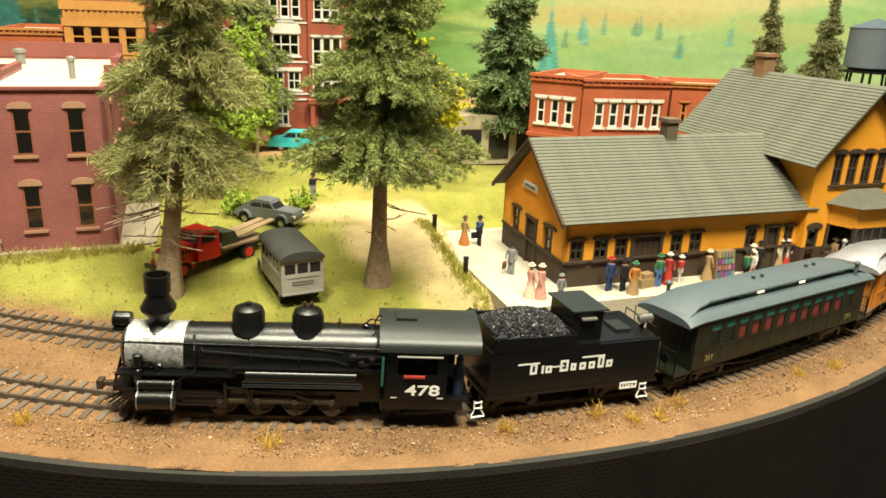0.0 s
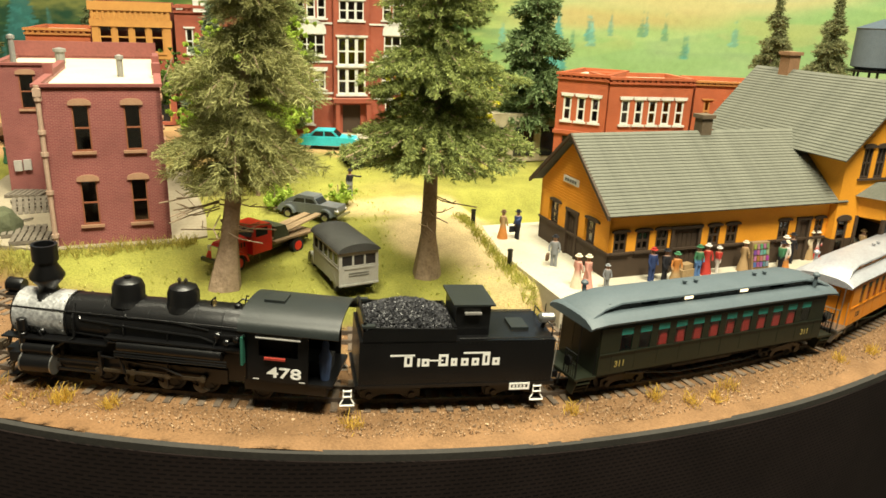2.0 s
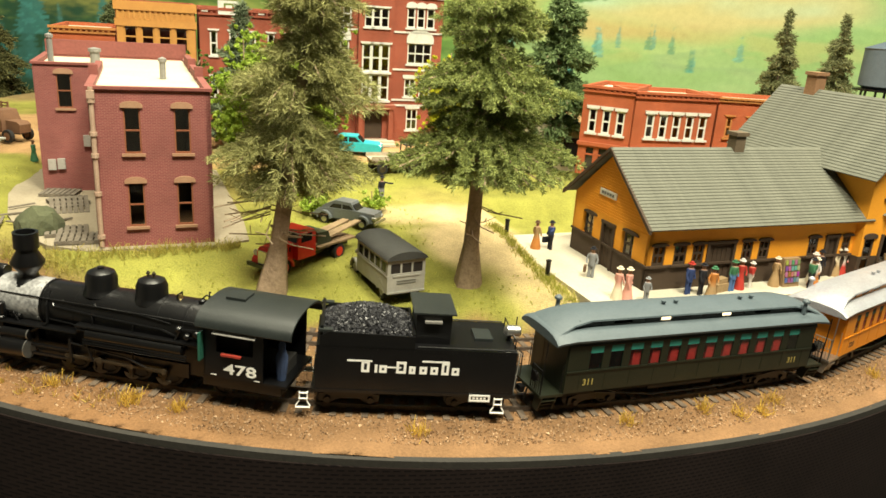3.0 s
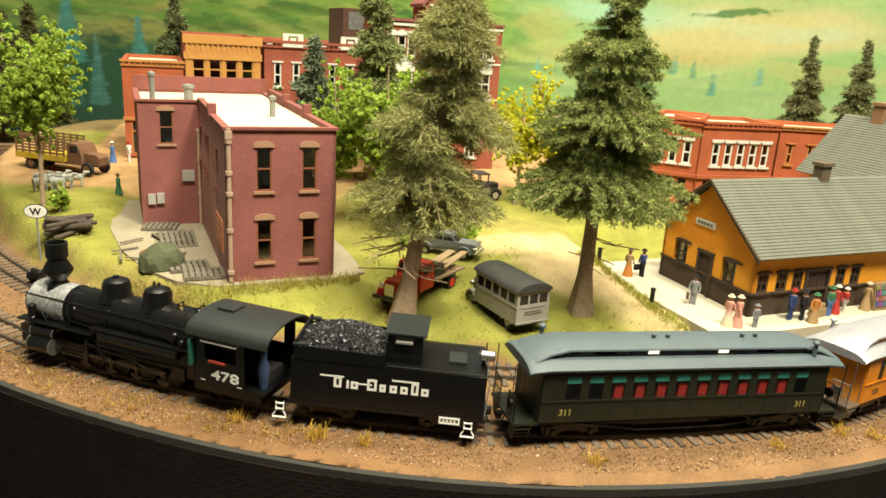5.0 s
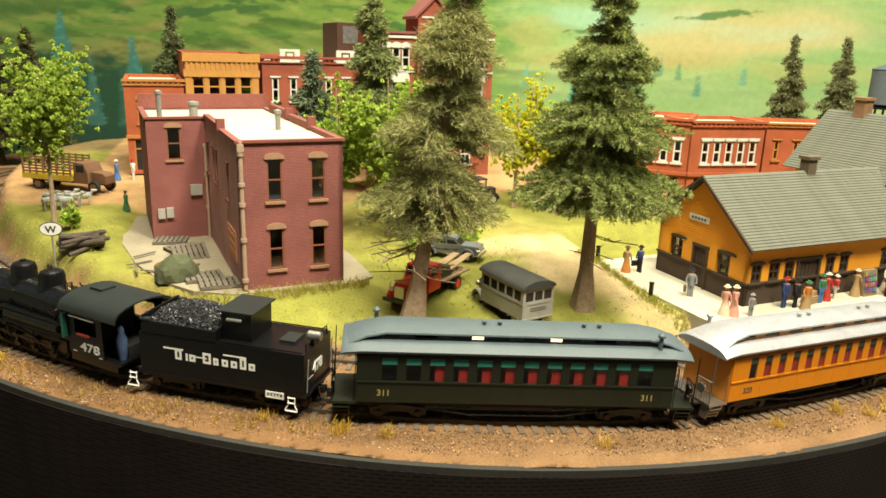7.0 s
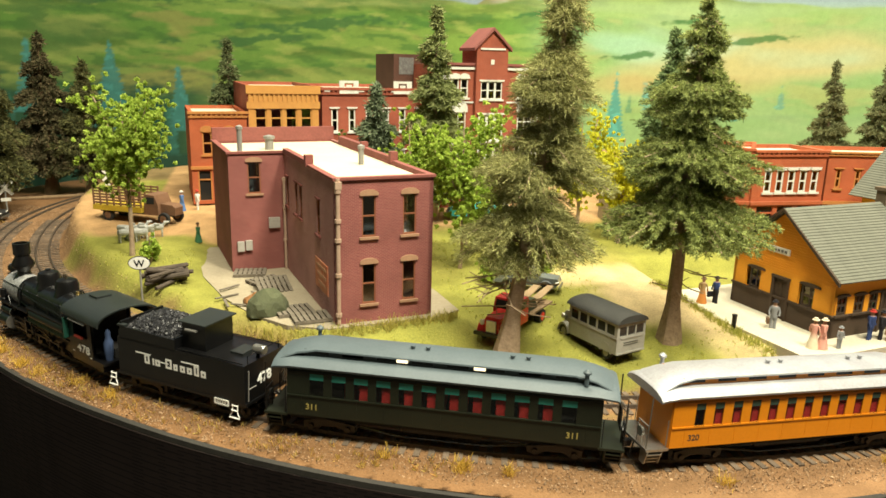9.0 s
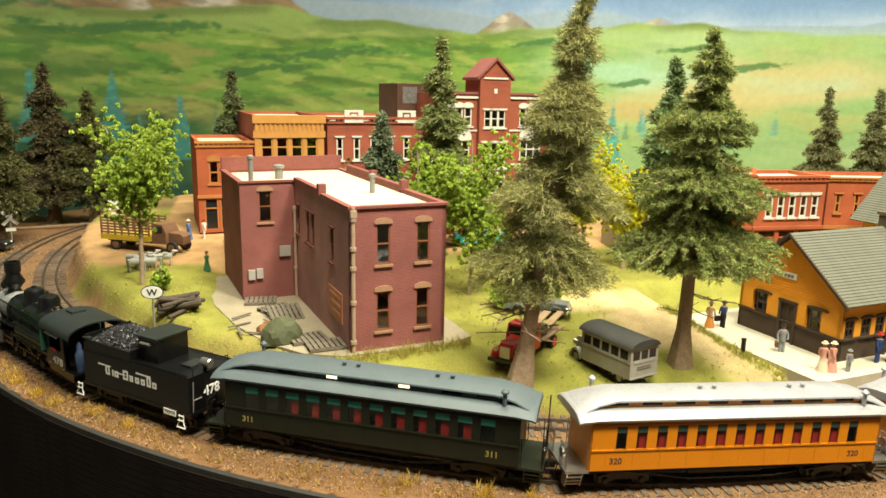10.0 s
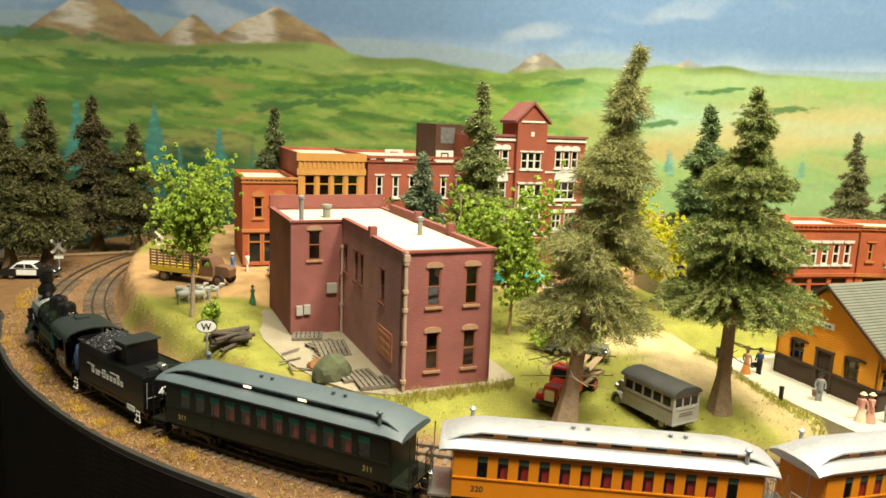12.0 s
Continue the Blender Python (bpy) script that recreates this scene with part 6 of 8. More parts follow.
def tender():
    th = thing("coal_tender", "black coal tender heaped with coal, with a small doghouse on top", "tender")
    bm = bmesh.new()
    box(bm, -3.5, 3.4, -1.3, 1.3, 1.0, 2.62)
    bevel(bm, 0.06, 2)
    part("tank", bm, BLACK, th)
    bm = bmesh.new()
    box(bm, -3.6, 3.5, -1.33, 1.33, 0.88, 1.0)
    part("frame_sill", bm, BLACK, th)
    for s in (1, -1):
        bm = bmesh.new()
        extrude(bm, [(0.1, 2.55), (3.3, 2.55), (3.3, 2.95), (2.95, 3.12), (0.1, 3.05)], min(s * 1.22, s * 1.3), max(s * 1.22, s * 1.3))
        part("bunker_side", bm, BLACK, th)
        bm = bmesh.new()
        box(bm, 2.9, 3.35, min(s * 1.1, s * 1.32), max(s * 1.1, s * 1.32), 3.12, 3.2)
        part("bunker_cap", bm, ROOFBLK, th)
        bm = bmesh.new()
        pipe(bm, [(-3.4, s * 1.25, 2.68), (0.0, s * 1.25, 2.68)], 0.03, 5)
        part("tank_rim", bm, BLACK, th)
        stirrup(th, -3.0, s * 1.32)
        stirrup(th, 3.75, s * 1.32)
        bm = bmesh.new()
        for x in np.arange(-3.3, 3.3, 0.16):
            for z in (1.08, 2.52):
                box(bm, x - 0.018, x + 0.018, s * 1.3 - 0.012, s * 1.3 + 0.012, z - 0.018, z + 0.018)
        tagged(part("rivets", bm, BLACK, th), kind="stuff")
    bm = bmesh.new()
    box(bm, 0.1, 0.2, -1.22, 1.22, 2.55, 3.1)
    box(bm, 3.2, 3.3, -1.22, 1.22, 2.55, 3.3)
    part("bunker_end", bm, BLACK, th)
    coal_heap(th, 0.2, 3.2, 1.2, 2.6, 3.62, 2600, 4)
    # doghouse
    bm = bmesh.new()
    box(bm, -1.15, 0.08, -0.85, 0.85, 2.6, 3.75)
    bevel(bm, 0.03)
    part("doghouse", bm, BLACK, th)
    bm = bmesh.new()
    box(bm, -1.28, 0.2, -0.98, 0.98, 3.75, 3.81)
    for v in bm.verts:
        v.co.z += 0.12 * (1 - (v.co.y / 0.98) ** 2)
    bevel(bm, 0.02)
    part("doghouse_roof", bm, ROOFBLK, th)
    bm = bmesh.new()
    box(bm, -0.8, -0.2, 0.85, 1.02, 3.45, 3.52)
    part("doghouse_awning", bm, GREYBOX, th)
    bm = bmesh.new()
    box(bm, -2.75, -2.1, -0.45, 0.45, 2.62, 2.72)
    bevel(bm, 0.06, 2)
    part("water_hatch", bm, ROOFBLK, th)
    bm = bmesh.new()
    lathe(bm, ((0.16, -3.75), (0.2, -3.7), (0.2, -3.25), (0.1, -3.15)), (0, 0.25, 3.0), 14, "X")
    part("rear_lamp", bm, STEEL, th, "bright metal rear lamp", True)
    bm = bmesh.new()
    tube(bm, (-3.35, 0.25, 2.6), (-3.4, 0.25, 2.85), 0.08, None, 8)
    pipe(bm, [(-3.45, -1.0, 2.6), (-3.45, -1.0, 2.95), (-3.45, 1.0, 2.95), (-3.45, 1.0, 2.6)], 0.025, 5)
    part("lamp_bracket", bm, BLACK, th)
    # white emblem of the railway: speed lines with plain blocks
    xs = [1.72, 1.36, 1.12, 0.50, 0.12, -0.26, -0.64, -1.02, -1.38]
    hs = [0.42, 0.30, 0.28, 0.44, 0.28, 0.28, 0.28, 0.46, 0.28]
    ws = [0.28, 0.09, 0.26, 0.34, 0.22, 0.26, 0.26, 0.26, 0.26]
    em = new("emblem")
    em.parent = th
    for x, h, w in zip(xs, hs, ws):
        bm = bmesh.new()
        if w < 0.2:
            box(bm, x - w / 2, x + w / 2, 1.302, 1.312, 1.68, 1.68 + h)
        else:
            wall(bm, w, 0, h, 0.01, [(0.09, w - 0.09, 0.09, h - 0.09)], pose(x - w / 2, 1.302, 1.68))
        part("emblem_block", bm, WHITE, em)
    for x0, x1, z0, z1 in ((1.5, 2.35, 2.07, 2.13), (0.5, 1.02, 1.87, 1.92), (-1.15, -0.2, 2.13, 2.19)):
        bm = bmesh.new()
        box(bm, x0, x1, 1.302, 1.312, z0, z1)
        part("speed_line", bm, WHITE, em)
    bm = bmesh.new()
    wall(bm, 0.75, 0, 0.26, 0.03, [(0.07, 0.68, 0.06, 0.2)], pose(-2.7, 1.34, 0.72))
    part("name_plate_rim", bm, WHITE, th)
    bm = bmesh.new()
    for k in range(4):
        box(bm, -2.55 + k * 0.13, -2.47 + k * 0.13, 1.34, 1.36, 0.81, 0.89)
    part("lettering_bar", bm, WHITE, th)
    letters("road_number", "478", 0.6, WHITE, th, pose(-3.51, 0.05, 1.55) @ Matrix.Rotation(radians(-90), 4, "Z") @ Matrix.Rotation(radians(90), 4, "X"), "white road number")
    bm = bmesh.new()
    for s in (1, -1):
        pipe(bm, [(-3.55, s * 1.15, 1.05), (-3.62, s * 1.15, 2.4)], 0.025, 5)
    pipe(bm, [(-3.6, 1.15, 1.6), (-3.6, 0.7, 1.6)], 0.02, 5)
    part("grab_iron", bm, GREYBOX, th)
    for x in (-2.3, 2.2):
        truck(th, x, 0.36)
    coupler(th, -3.6)
    return th


def coupler(parent, x):
    d = 1 if x > 0 else -1
    bm = bmesh.new()
    box(bm, min(x, x + d * 0.1), max(x, x + d * 0.1), -0.07, 0.07, 0.68, 0.8)
    box(bm, min(x + d * 0.06, x + d * 0.24), max(x + d * 0.06, x + d * 0.24), -0.14, 0.14, 0.6, 0.84)
    pipe(bm, [(x, 0.25, 0.85), (x + d * 0.15, 0.3, 0.4)], 0.03, 5)
    part("coupler", bm, BLACK, parent)


def truck(parent, x, r, wb=0.75):
    bm = bmesh.new()
    for s in (1, -1):
        extrude(bm, [(-wb - 0.3, 0.28), (-wb - 0.3, 0.55), (-0.35, 0.72), (0.35, 0.72), (wb + 0.3, 0.55), (wb + 0.3, 0.28), (wb - 0.1, 0.28), (0.3, 0.4), (-0.3, 0.4), (-wb + 0.1, 0.28)], min(s * 0.72, s * 0.84), max(s * 0.72, s * 0.84))
        for k in (-wb, wb):
            lathe(bm, ((0.12, min(s * 0.82, s * 0.92)), (0.12, max(s * 0.82, s * 0.92))), (k, 0, r), 8, "Y")
    box(bm, -0.2, 0.2, -0.8, 0.8, 0.5, 0.9)
    part("truck_frame", bm, BLACK, parent, "", False, pose(x, 0, 0))
    wheelset(parent, x - wb, r)
    wheelset(parent, x + wb, r)


def coach(label, body, roof, number, nwin, metal, blind, clear):
    th = thing("passenger_coach", label, "railway coach", group="passenger coaches of the train")
    B, HW, Z0, Z1 = 6.05, 1.22, 0.98, 3.08
    pitch = (2 * B - 1.5) / nwin
    ww = pitch * (0.62 if blind is BLIND else 0.5)
    holes = [(0.75 + (k + 0.5) * pitch - ww / 2, 0.75 + (k + 0.5) * pitch + ww / 2, 1.84, 2.76) for k in range(nwin)]
    for s in (1, -1):
        m = pose(-B, -HW, 0) if s < 0 else pose(B, HW, 0, 0, 0, 180)
        bm = bmesh.new()
        wall(bm, 2 * B, Z0, Z1, 0.06, holes, m)
        part("side_wall", bm, body, th)
        bm = bmesh.new()
        box(bm, -B, B, min(s * HW, s * (HW + 0.035)), max(s * HW, s * (HW + 0.035)), 1.78, 1.84)
        box(bm, -B, B, min(s * HW, s * (HW + 0.03)), max(s * HW, s * (HW + 0.03)), 2.78, 2.84)
        part("belt_moulding", bm, body, th)
        bm = bmesh.new()
        for k in range(11):
            box(bm, -B + 0.5 + k * 1.1, -B + 0.515 + k * 1.1, min(s * HW, s * (HW + 0.01)), max(s * HW, s * (HW + 0.01)), 1.1, 1.76)
        part("board_seams", bm, body, th)
        for a, b, c, d in holes:
            bm = bmesh.new()
            box(bm, a + 0.0, b, 0.02, 0.03, c + 0.0, d, m)
            g = part("pane", bm, PANE, th)
            g.visible_shadow = False
            bm = bmesh.new()
            box(bm, a, b, 0.006, 0.014, d - 0.26, d, m)
            part("blind", bm, blind, th)
            bm = bmesh.new()
            box(bm, a - 0.03, b + 0.03, -0.03, 0.0, c - 0.05, c, m)
            part("window_sill", bm, body if blind is BLIND else DEPOTB, th)
        for x in (-B + 1.0, B - 1.0):
            letters("coach_number", number, 0.34, GOLDL if not clear else DEPOTB, th, pose(x, s * (HW + 0.004), 1.25) @ (LEFT if s > 0 else Matrix.Rotation(radians(90), 4, "X")), "small gold coach number", 0.004)
        for x in (-B - 0.55, B + 0.55):
            for k in range(3):
                bm = bmesh.new()
                box(bm, x - 0.3, x + 0.3, min(s * (1.2 - 0.12 * (2 - k)), s * (0.9 - 0.12 * (2 - k))), max(s * (1.2 - 0.12 * (2 - k)), s * (0.9 - 0.12 * (2 - k))), 0.32 + 0.2 * (k), 0.36 + 0.2 * k)
                part("step", bm, metal, th)
            bm = bmesh.new()
            for q in (-0.3, 0.3):
                extrude(bm, [(s * 1.22, 0.9), (s * 0.7, 0.9), (s * 0.66, 0.3), (s * 1.0, 0.28)], x + q - 0.02, x + q + 0.02, "X")
            part("step_side", bm, metal, th)
    for x in (-B, B):
        bm = bmesh.new()
        m = pose(x + (0.03 if x < 0 else -0.03), 0, 0)
        box(bm, x - 0.03, x + 0.03, -HW + 0.06, -0.4, Z0, Z1)
        box(bm, x - 0.03, x + 0.03, 0.4, HW - 0.06, Z0, Z1)
        box(bm, x - 0.03, x + 0.03, -0.4, 0.4, 2.75, Z1)
        part("end_wall", bm, body, th)
        bm = bmesh.new()
        box(bm, x - 0.02, x + 0.02, -0.4, 0.4, Z0, 2.75)
        part("end_door", bm, body, th)
        d = 1 if x > 0 else -1
        bm = bmesh.new()
        box(bm, min(x, x + d * 0.95), max(x, x + d * 0.95), -1.2, 1.2, 0.88, 0.98)
        part("end_platform", bm, metal, th)
        bm = bmesh.new()
        e = x + d * 0.9
        for s in (1, -1):
            pipe(bm, [(e, s * 0.4, 0.98), (e, s * 0.4, 1.9), (e, s * 1.1, 1.9), (e, s * 1.1, 0.98)], 0.025, 5)
            pipe(bm, [(e, s * 0.4, 1.45), (e, s * 1.1, 1.45)], 0.02, 5)
            for k in range(1, 5):
                pipe(bm, [(e, s * (0.4 + 0.14 * k), 0.98), (e, s * (0.4 + 0.14 * k), 1.9)], 0.014, 4)
            pipe(bm, [(x + d * 0.1, s * 1.14, 0.98), (x + d * 0.1, s * 1.14, 2.1)], 0.02, 5)
            pipe(bm, [(e, s * 1.12, 0.98), (e, s * 1.16, 3.05)], 0.022, 5)
        part("end_railing", bm, metal if clear else BLACK, th)
        bm = bmesh.new()
        tube(bm, (e - d * 0.05, 0.62, 1.5), (e + d * 0.06, 0.62, 1.5), 0.2, None, 12)
        tube(bm, (e - d * 0.05, 0.62, 1.0), (e - d * 0.05, 0.62, 1.5), 0.03, None, 6)
        part("brake_wheel", bm, metal if clear else BLACK, th)
        coupler(th, e)
        truck(th, x - d * 1.6, 0.36)
    # roof: lower deck, clerestory and its own deck with drooping ends
    RX = 6.65
    bm = bmesh.new()
    prof = [(-1.36, 3.0), (-1.38, 3.08), (-1.2, 3.2), (-0.95, 3.29), (-0.6, 3.34), (0, 3.36), (0.6, 3.34), (0.95, 3.29), (1.2, 3.2), (1.38, 3.08), (1.36, 3.0)]
    st = [(-RX, 0.97, -0.13), (-RX + 0.12, 1.0, -0.06), (-5.9, 1.0, 0), (5.9, 1.0, 0), (RX - 0.12, 1.0, -0.06), (RX, 0.97, -0.13)]
    rings = [[bm.verts.new((x, y * w, z + dz)) for y, z in prof] for x, w, dz in st]
    for a, b in zip(rings, rings[1:]):
        for k in range(len(prof) - 1):
            bm.faces.new((a[k], a[k + 1], b[k + 1], b[k]))
        bm.faces.new((a[-1], a[0], b[0], b[-1]))
    bm.faces.new(rings[0])
    bm.faces.new(rings[-1][::-1])
    part("lower_roof", bm, roof, th, "", True)
    cx = 5.0
    bm = bmesh.new()
    up = [(-0.86, 3.56), (-0.84, 3.62), (-0.45, 3.73), (0, 3.77), (0.45, 3.73), (0.84, 3.62), (0.86, 3.56)]
    st = [(-RX + 0.05, 1.25, -0.52), (-6.25, 1.18, -0.32), (-5.75, 1.06, -0.14), (-cx, 1.0, 0), (cx, 1.0, 0), (5.75, 1.06, -0.14), (6.25, 1.18, -0.32), (RX - 0.05, 1.25, -0.52)]
    rings = [[bm.verts.new((x, y * w, max(z + dz, 3.1))) for y, z in up] for x, w, dz in st]
    for a, b in zip(rings, rings[1:]):
        for k in range(len(up) - 1):
            bm.faces.new((a[k], a[k + 1], b[k + 1], b[k]))
        bm.faces.new((a[-1], a[0], b[0], b[-1]))
    bm.faces.new(rings[0])
    bm.faces.new(rings[-1][::-1])
    part("upper_roof", bm, roof, th, "", True)
    for s in (1, -1):
        nl = 8
        lp = 2 * (cx + 0.5) / nl
        hs = [(0.15 + k * lp, 0.15 + k * lp + lp * 0.6, 3.38, 3.52) for k in range(nl)]
        bm = bmesh.new()
        wall(bm, 2 * (cx + 0.5), 3.3, 3.58, 0.04, hs, pose(-cx - 0.5, -0.74, 0) if s < 0 else pose(cx + 0.5, 0.74, 0, 0, 0, 180))
        part("clerestory_wall", bm, body if clear else mat("dark_clerestory", (0.03, 0.04, 0.04), 0.6), th)
        bm = bmesh.new()
        for a, b, c, d in hs:
            if clear or (round(a * 10) % 3):
                box(bm, cx + 0.5 - b, cx + 0.5 - a, s * 0.715 - 0.005, s * 0.715 + 0.005, c, d)
        part("clerestory_glass", bm, GLASS, th)
    if not clear:
        for x in (1.6, -1.4):
            bm = bmesh.new()
            box(bm, x - 0.22, x + 0.22, 0.742, 0.75, 3.39, 3.51)
            part("lit_window", bm, glow_mat("lamp_glow", (1.0, 0.82, 0.5), 2.2), th, "small lit clerestory window")
    bm = bmesh.new()
    for x in (-3.2, -2.6, 0.7, 1.3):
        lathe(bm, ((0.07, 3.72), (0.07, 3.84), (0.1, 3.85), (0.1, 3.9)), (x, 0.1, 0), 8)
    part("roof_vents", bm, roof, th)
    for x in (-5.4, 5.4):
        bm = bmesh.new()
        lathe(bm, ((0.09, 3.3), (0.08, 3.75), (0.15, 3.78), (0.15, 3.86), (0.05, 3.95)), (x, 0.95 if x < 0 else -0.95, 0), 10)
        part("smokejack", bm, roof, th)
    bm = bmesh.new()
    box(bm, -B, B, -HW + 0.06, HW - 0.06, Z0, Z0 + 0.08)
    box(bm, -B, B, -0.95, 0.95, 0.72, Z0)
    part("floor", bm, DARK, th)
    bm = bmesh.new()
    box(bm, -1.6, 1.6, -0.5, 0.5, 0.35, 0.75)
    pipe(bm, [(-4.5, 1.0, 0.8), (-1.8, 1.0, 0.42), (1.8, 1.0, 0.42), (4.5, 1.0, 0.8)], 0.03, 5)
    pipe(bm, [(-4.5, -1.0, 0.8), (-1.8, -1.0, 0.42), (1.8, -1.0, 0.42), (4.5, -1.0, 0.8)], 0.03, 5)
    part("truss_rod", bm, BLACK, th)
    for x in (-4.0, -1.4, 1.6, 4.2):
        bm = bmesh.new()
        lathe(bm, ((0.05, 3.02), (0.12, 3.06), (0.12, 3.14), (0.05, 3.2)), (x, 0, 0), 10)
        part("ceiling_lamp", bm, glow_mat("coach_lamp", (1.0, 0.8, 0.55), 240.0 if not clear else 12.0), th, "small lit ceiling lamp")
    bm = bmesh.new()
    box(bm, -0.45, 0.45, -0.12, 0.3, 1.1, 2.45)
    box(bm, -0.42, 0.42, 0.0, 0.5, 1.1, 1.6)
    bevel(bm, 0.05, 2)
    seat = mesh_of(bm, "seat", SEATRED)
    for a, b, c, d in holes[2 if blind is BLIND else 1:-1]:
        for s in (1, -1):
            shared("seat", seat, th, pose(-B + (a + b) / 2 + 0.05 if s < 0 else B - (a + b) / 2 - 0.05, s * 0.68, 0, 0, 0, 90))
    return th


ENGINE, TENDER = engine(), tender()
CARS = [coach("dark green narrow-gauge passenger coach with blue-grey clerestory roof", PULLMAN, COACHROOF, "311", 12, PULLMAN, BLIND, False)]
CARS.append(coach("bright yellow narrow-gauge passenger coach with silver roof and end steps", YELLOWCAR, SILROOF, "320", 13, STEEL, mat("dark_blind", (0.03, 0.06, 0.045), 0.7), True))
CARS.append(copy_thing(CARS[1], Matrix()))
copies = [o for o in CARS[2].children_recursive if o.name.startswith("wheelset")]
for o, (w, x, r, lag) in zip(copies, [w for w in WHEELS if w[0].parent == CARS[1]]):
    WHEELS.append((o, x, r, lag))

# ---- road vehicles ----
TYRE = mat("tyre_rubber", (0.015, 0.015, 0.015), 0.85)
CHROME = mat("dull_chrome", (0.55, 0.54, 0.5), 0.3, 0.9)


def road_wheel(parent, x, y, r, rim, w=0.22):
    wh = new("wheel")
    wh.parent = parent
    place(wh, pose(x, y, r))
    bm = bmesh.new()
    lathe(bm, ((r * 0.6, -w / 2), (r * 0.95, -w / 2), (r, -w / 4), (r, w / 4), (r * 0.95, w / 2), (r * 0.6, w / 2)), (0, 0, 0), 16, "Y")
    part("tyre", bm, TYRE, wh, "", True)
    bm = bmesh.new()
    lathe(bm, ((r * 0.6, -w / 2 - 0.01), (r * 0.3, -w / 2 - 0.03), (r * 0.3, w / 2 + 0.03), (r * 0.6, w / 2 + 0.01)), (0, 0, 0), 14, "Y")
    part("rim", bm, rim, wh)


def fender(bm, x, y, r, w):
    pts = [(x + r * math.cos(a), 0.42 + r * math.sin(a)) for a in (math.pi * k / 8 for k in range(9))] + [(x - r * 0.8 * math.cos(a), 0.42 + r * 0.8 * math.sin(a)) for a in (math.pi * k / 8 for k in range(9))]
    extrude(bm, pts, y - w / 2, y + w / 2)


def sedan(name, label, m, paint, top=None, doors=None, old=False):
    th = thing(name, label, "car", m)
    L, W = (4.7, 1.75) if not old else (4.6, 1.7)
    bm = bmesh.new()
    low = [(-L / 2, 0.35), (L / 2, 0.35), (L / 2 + 0.05, 0.75), (L / 2 - 0.25, 0.95), (0.9, 1.02), (-1.3, 1.02), (-L / 2 + 0.1, 0.92), (-L / 2 - 0.05, 0.6)]
    if old:
        low = [(-L / 2, 0.45), (L / 2 - 0.2, 0.45), (L / 2, 0.8), (L / 2 - 0.1, 1.08), (0.8, 1.15), (-1.2, 1.12), (-2.0, 0.95), (-L / 2 - 0.05, 0.6)]
    hw = W / 2 if not old else W * 0.38
    extrude(bm, low, -hw, hw)
    bevel(bm, 0.1, 2, 30)
    part("body", bm, paint, th, "", True)
    bm = bmesh.new()
    cab = [(0.95, 1.0), (0.45, 1.5), (-0.9, 1.52), (-1.55, 1.0)] if not old else [(0.75, 1.1), (0.45, 1.62), (-0.7, 1.66), (-1.5, 1.3), (-1.9, 0.95)]
    extrude(bm, cab, -hw * 0.86, hw * 0.86)
    bevel(bm, 0.1, 2, 25)
    part("roof", bm, top or paint, th, "", True)
    for s in (1, -1):
        bm = bmesh.new()
        y = s * hw * 0.865
        extrude(bm, [(0.7, 1.08), (0.36, 1.42), (-0.15, 1.44), (-0.15, 1.08)], min(y, y + s * 0.02), max(y, y + s * 0.02))
        extrude(bm, [(-0.25, 1.08), (-0.25, 1.44), (-0.85, 1.42), (-1.2, 1.08)], min(y, y + s * 0.02), max(y, y + s * 0.02))
        part("side_window", bm, GLASS, th)
        if doors:
            bm = bmesh.new()
            box(bm, -0.9, 0.85, min(s * hw, s * (hw + 0.015)), max(s * hw, s * (hw + 0.015)), 0.45, 0.95)
            part("door", bm, doors, th)
        for x in (1.4, -1.4):
            road_wheel(th, x, s * (W / 2 - 0.14), 0.33, CHROME)
            if old:
                bm = bmesh.new()
                fender(bm, x, s * (W / 2 - 0.12), 0.52, 0.36)
                bevel(bm, 0.06, 2, 30)
                part("fender", bm, paint, th, "", True)
        bm = bmesh.new()
        lathe(bm, ((0.13, L / 2 - 0.25), (0.14, L / 2 - 0.05), (0.1, L / 2 + 0.03)), (0, s * 0.58, 0.78), 12, "X")
        part("headlight", bm, CHROME, th, "", True)
    bm = bmesh.new()
    extrude(bm, [(0.92, 1.06), (0.5, 1.45), (0.55, 1.47), (0.98, 1.06)], -hw * 0.75, hw * 0.75)
    part("windscreen", bm, GLASS, th)
    for x in (-L / 2 - 0.12, L / 2 + 0.06):
        bm = bmesh.new()
        box(bm, x - 0.05, x + 0.07, -W / 2, W / 2, 0.42, 0.56)
        bevel(bm, 0.03, 2)
        part("bumper", bm, CHROME, th)
    return th


GREYCAR = mat("grey_car_paint", (0.19, 0.21, 0.22), 0.3, 0.1)
TEAL = mat("turquoise_paint", (0.05, 0.55, 0.62), 0.35)
sedan("old_sedan", "shiny grey rounded old sedan on the lawn's edge", pose(-13.9, 48.8, gz(-13.9, 48.8), 0, 0, -32), GREYCAR, old=True).scale = (0.84, 0.84, 0.84)
sedan("turquoise_car", "turquoise coupe parked before the courthouse", pose(-12.0, 65.8, gz(-12, 65.8), 0, 0, -12), TEAL)
sedan("police_car", "black and white police car on the dirt road", pose(-54.0, 81.6, gz(-54.0, 81.6), 0, 0, -8), mat("car_black", (0.012, 0.012, 0.013), 0.35), WHITE, WHITE)
sedan("white_car", "white car parked behind the brick building", pose(-30.2, 69.4, gz(-30.2, 69.4), 0, 0, 10), mat("car_cream", (0.6, 0.55, 0.46), 0.4))


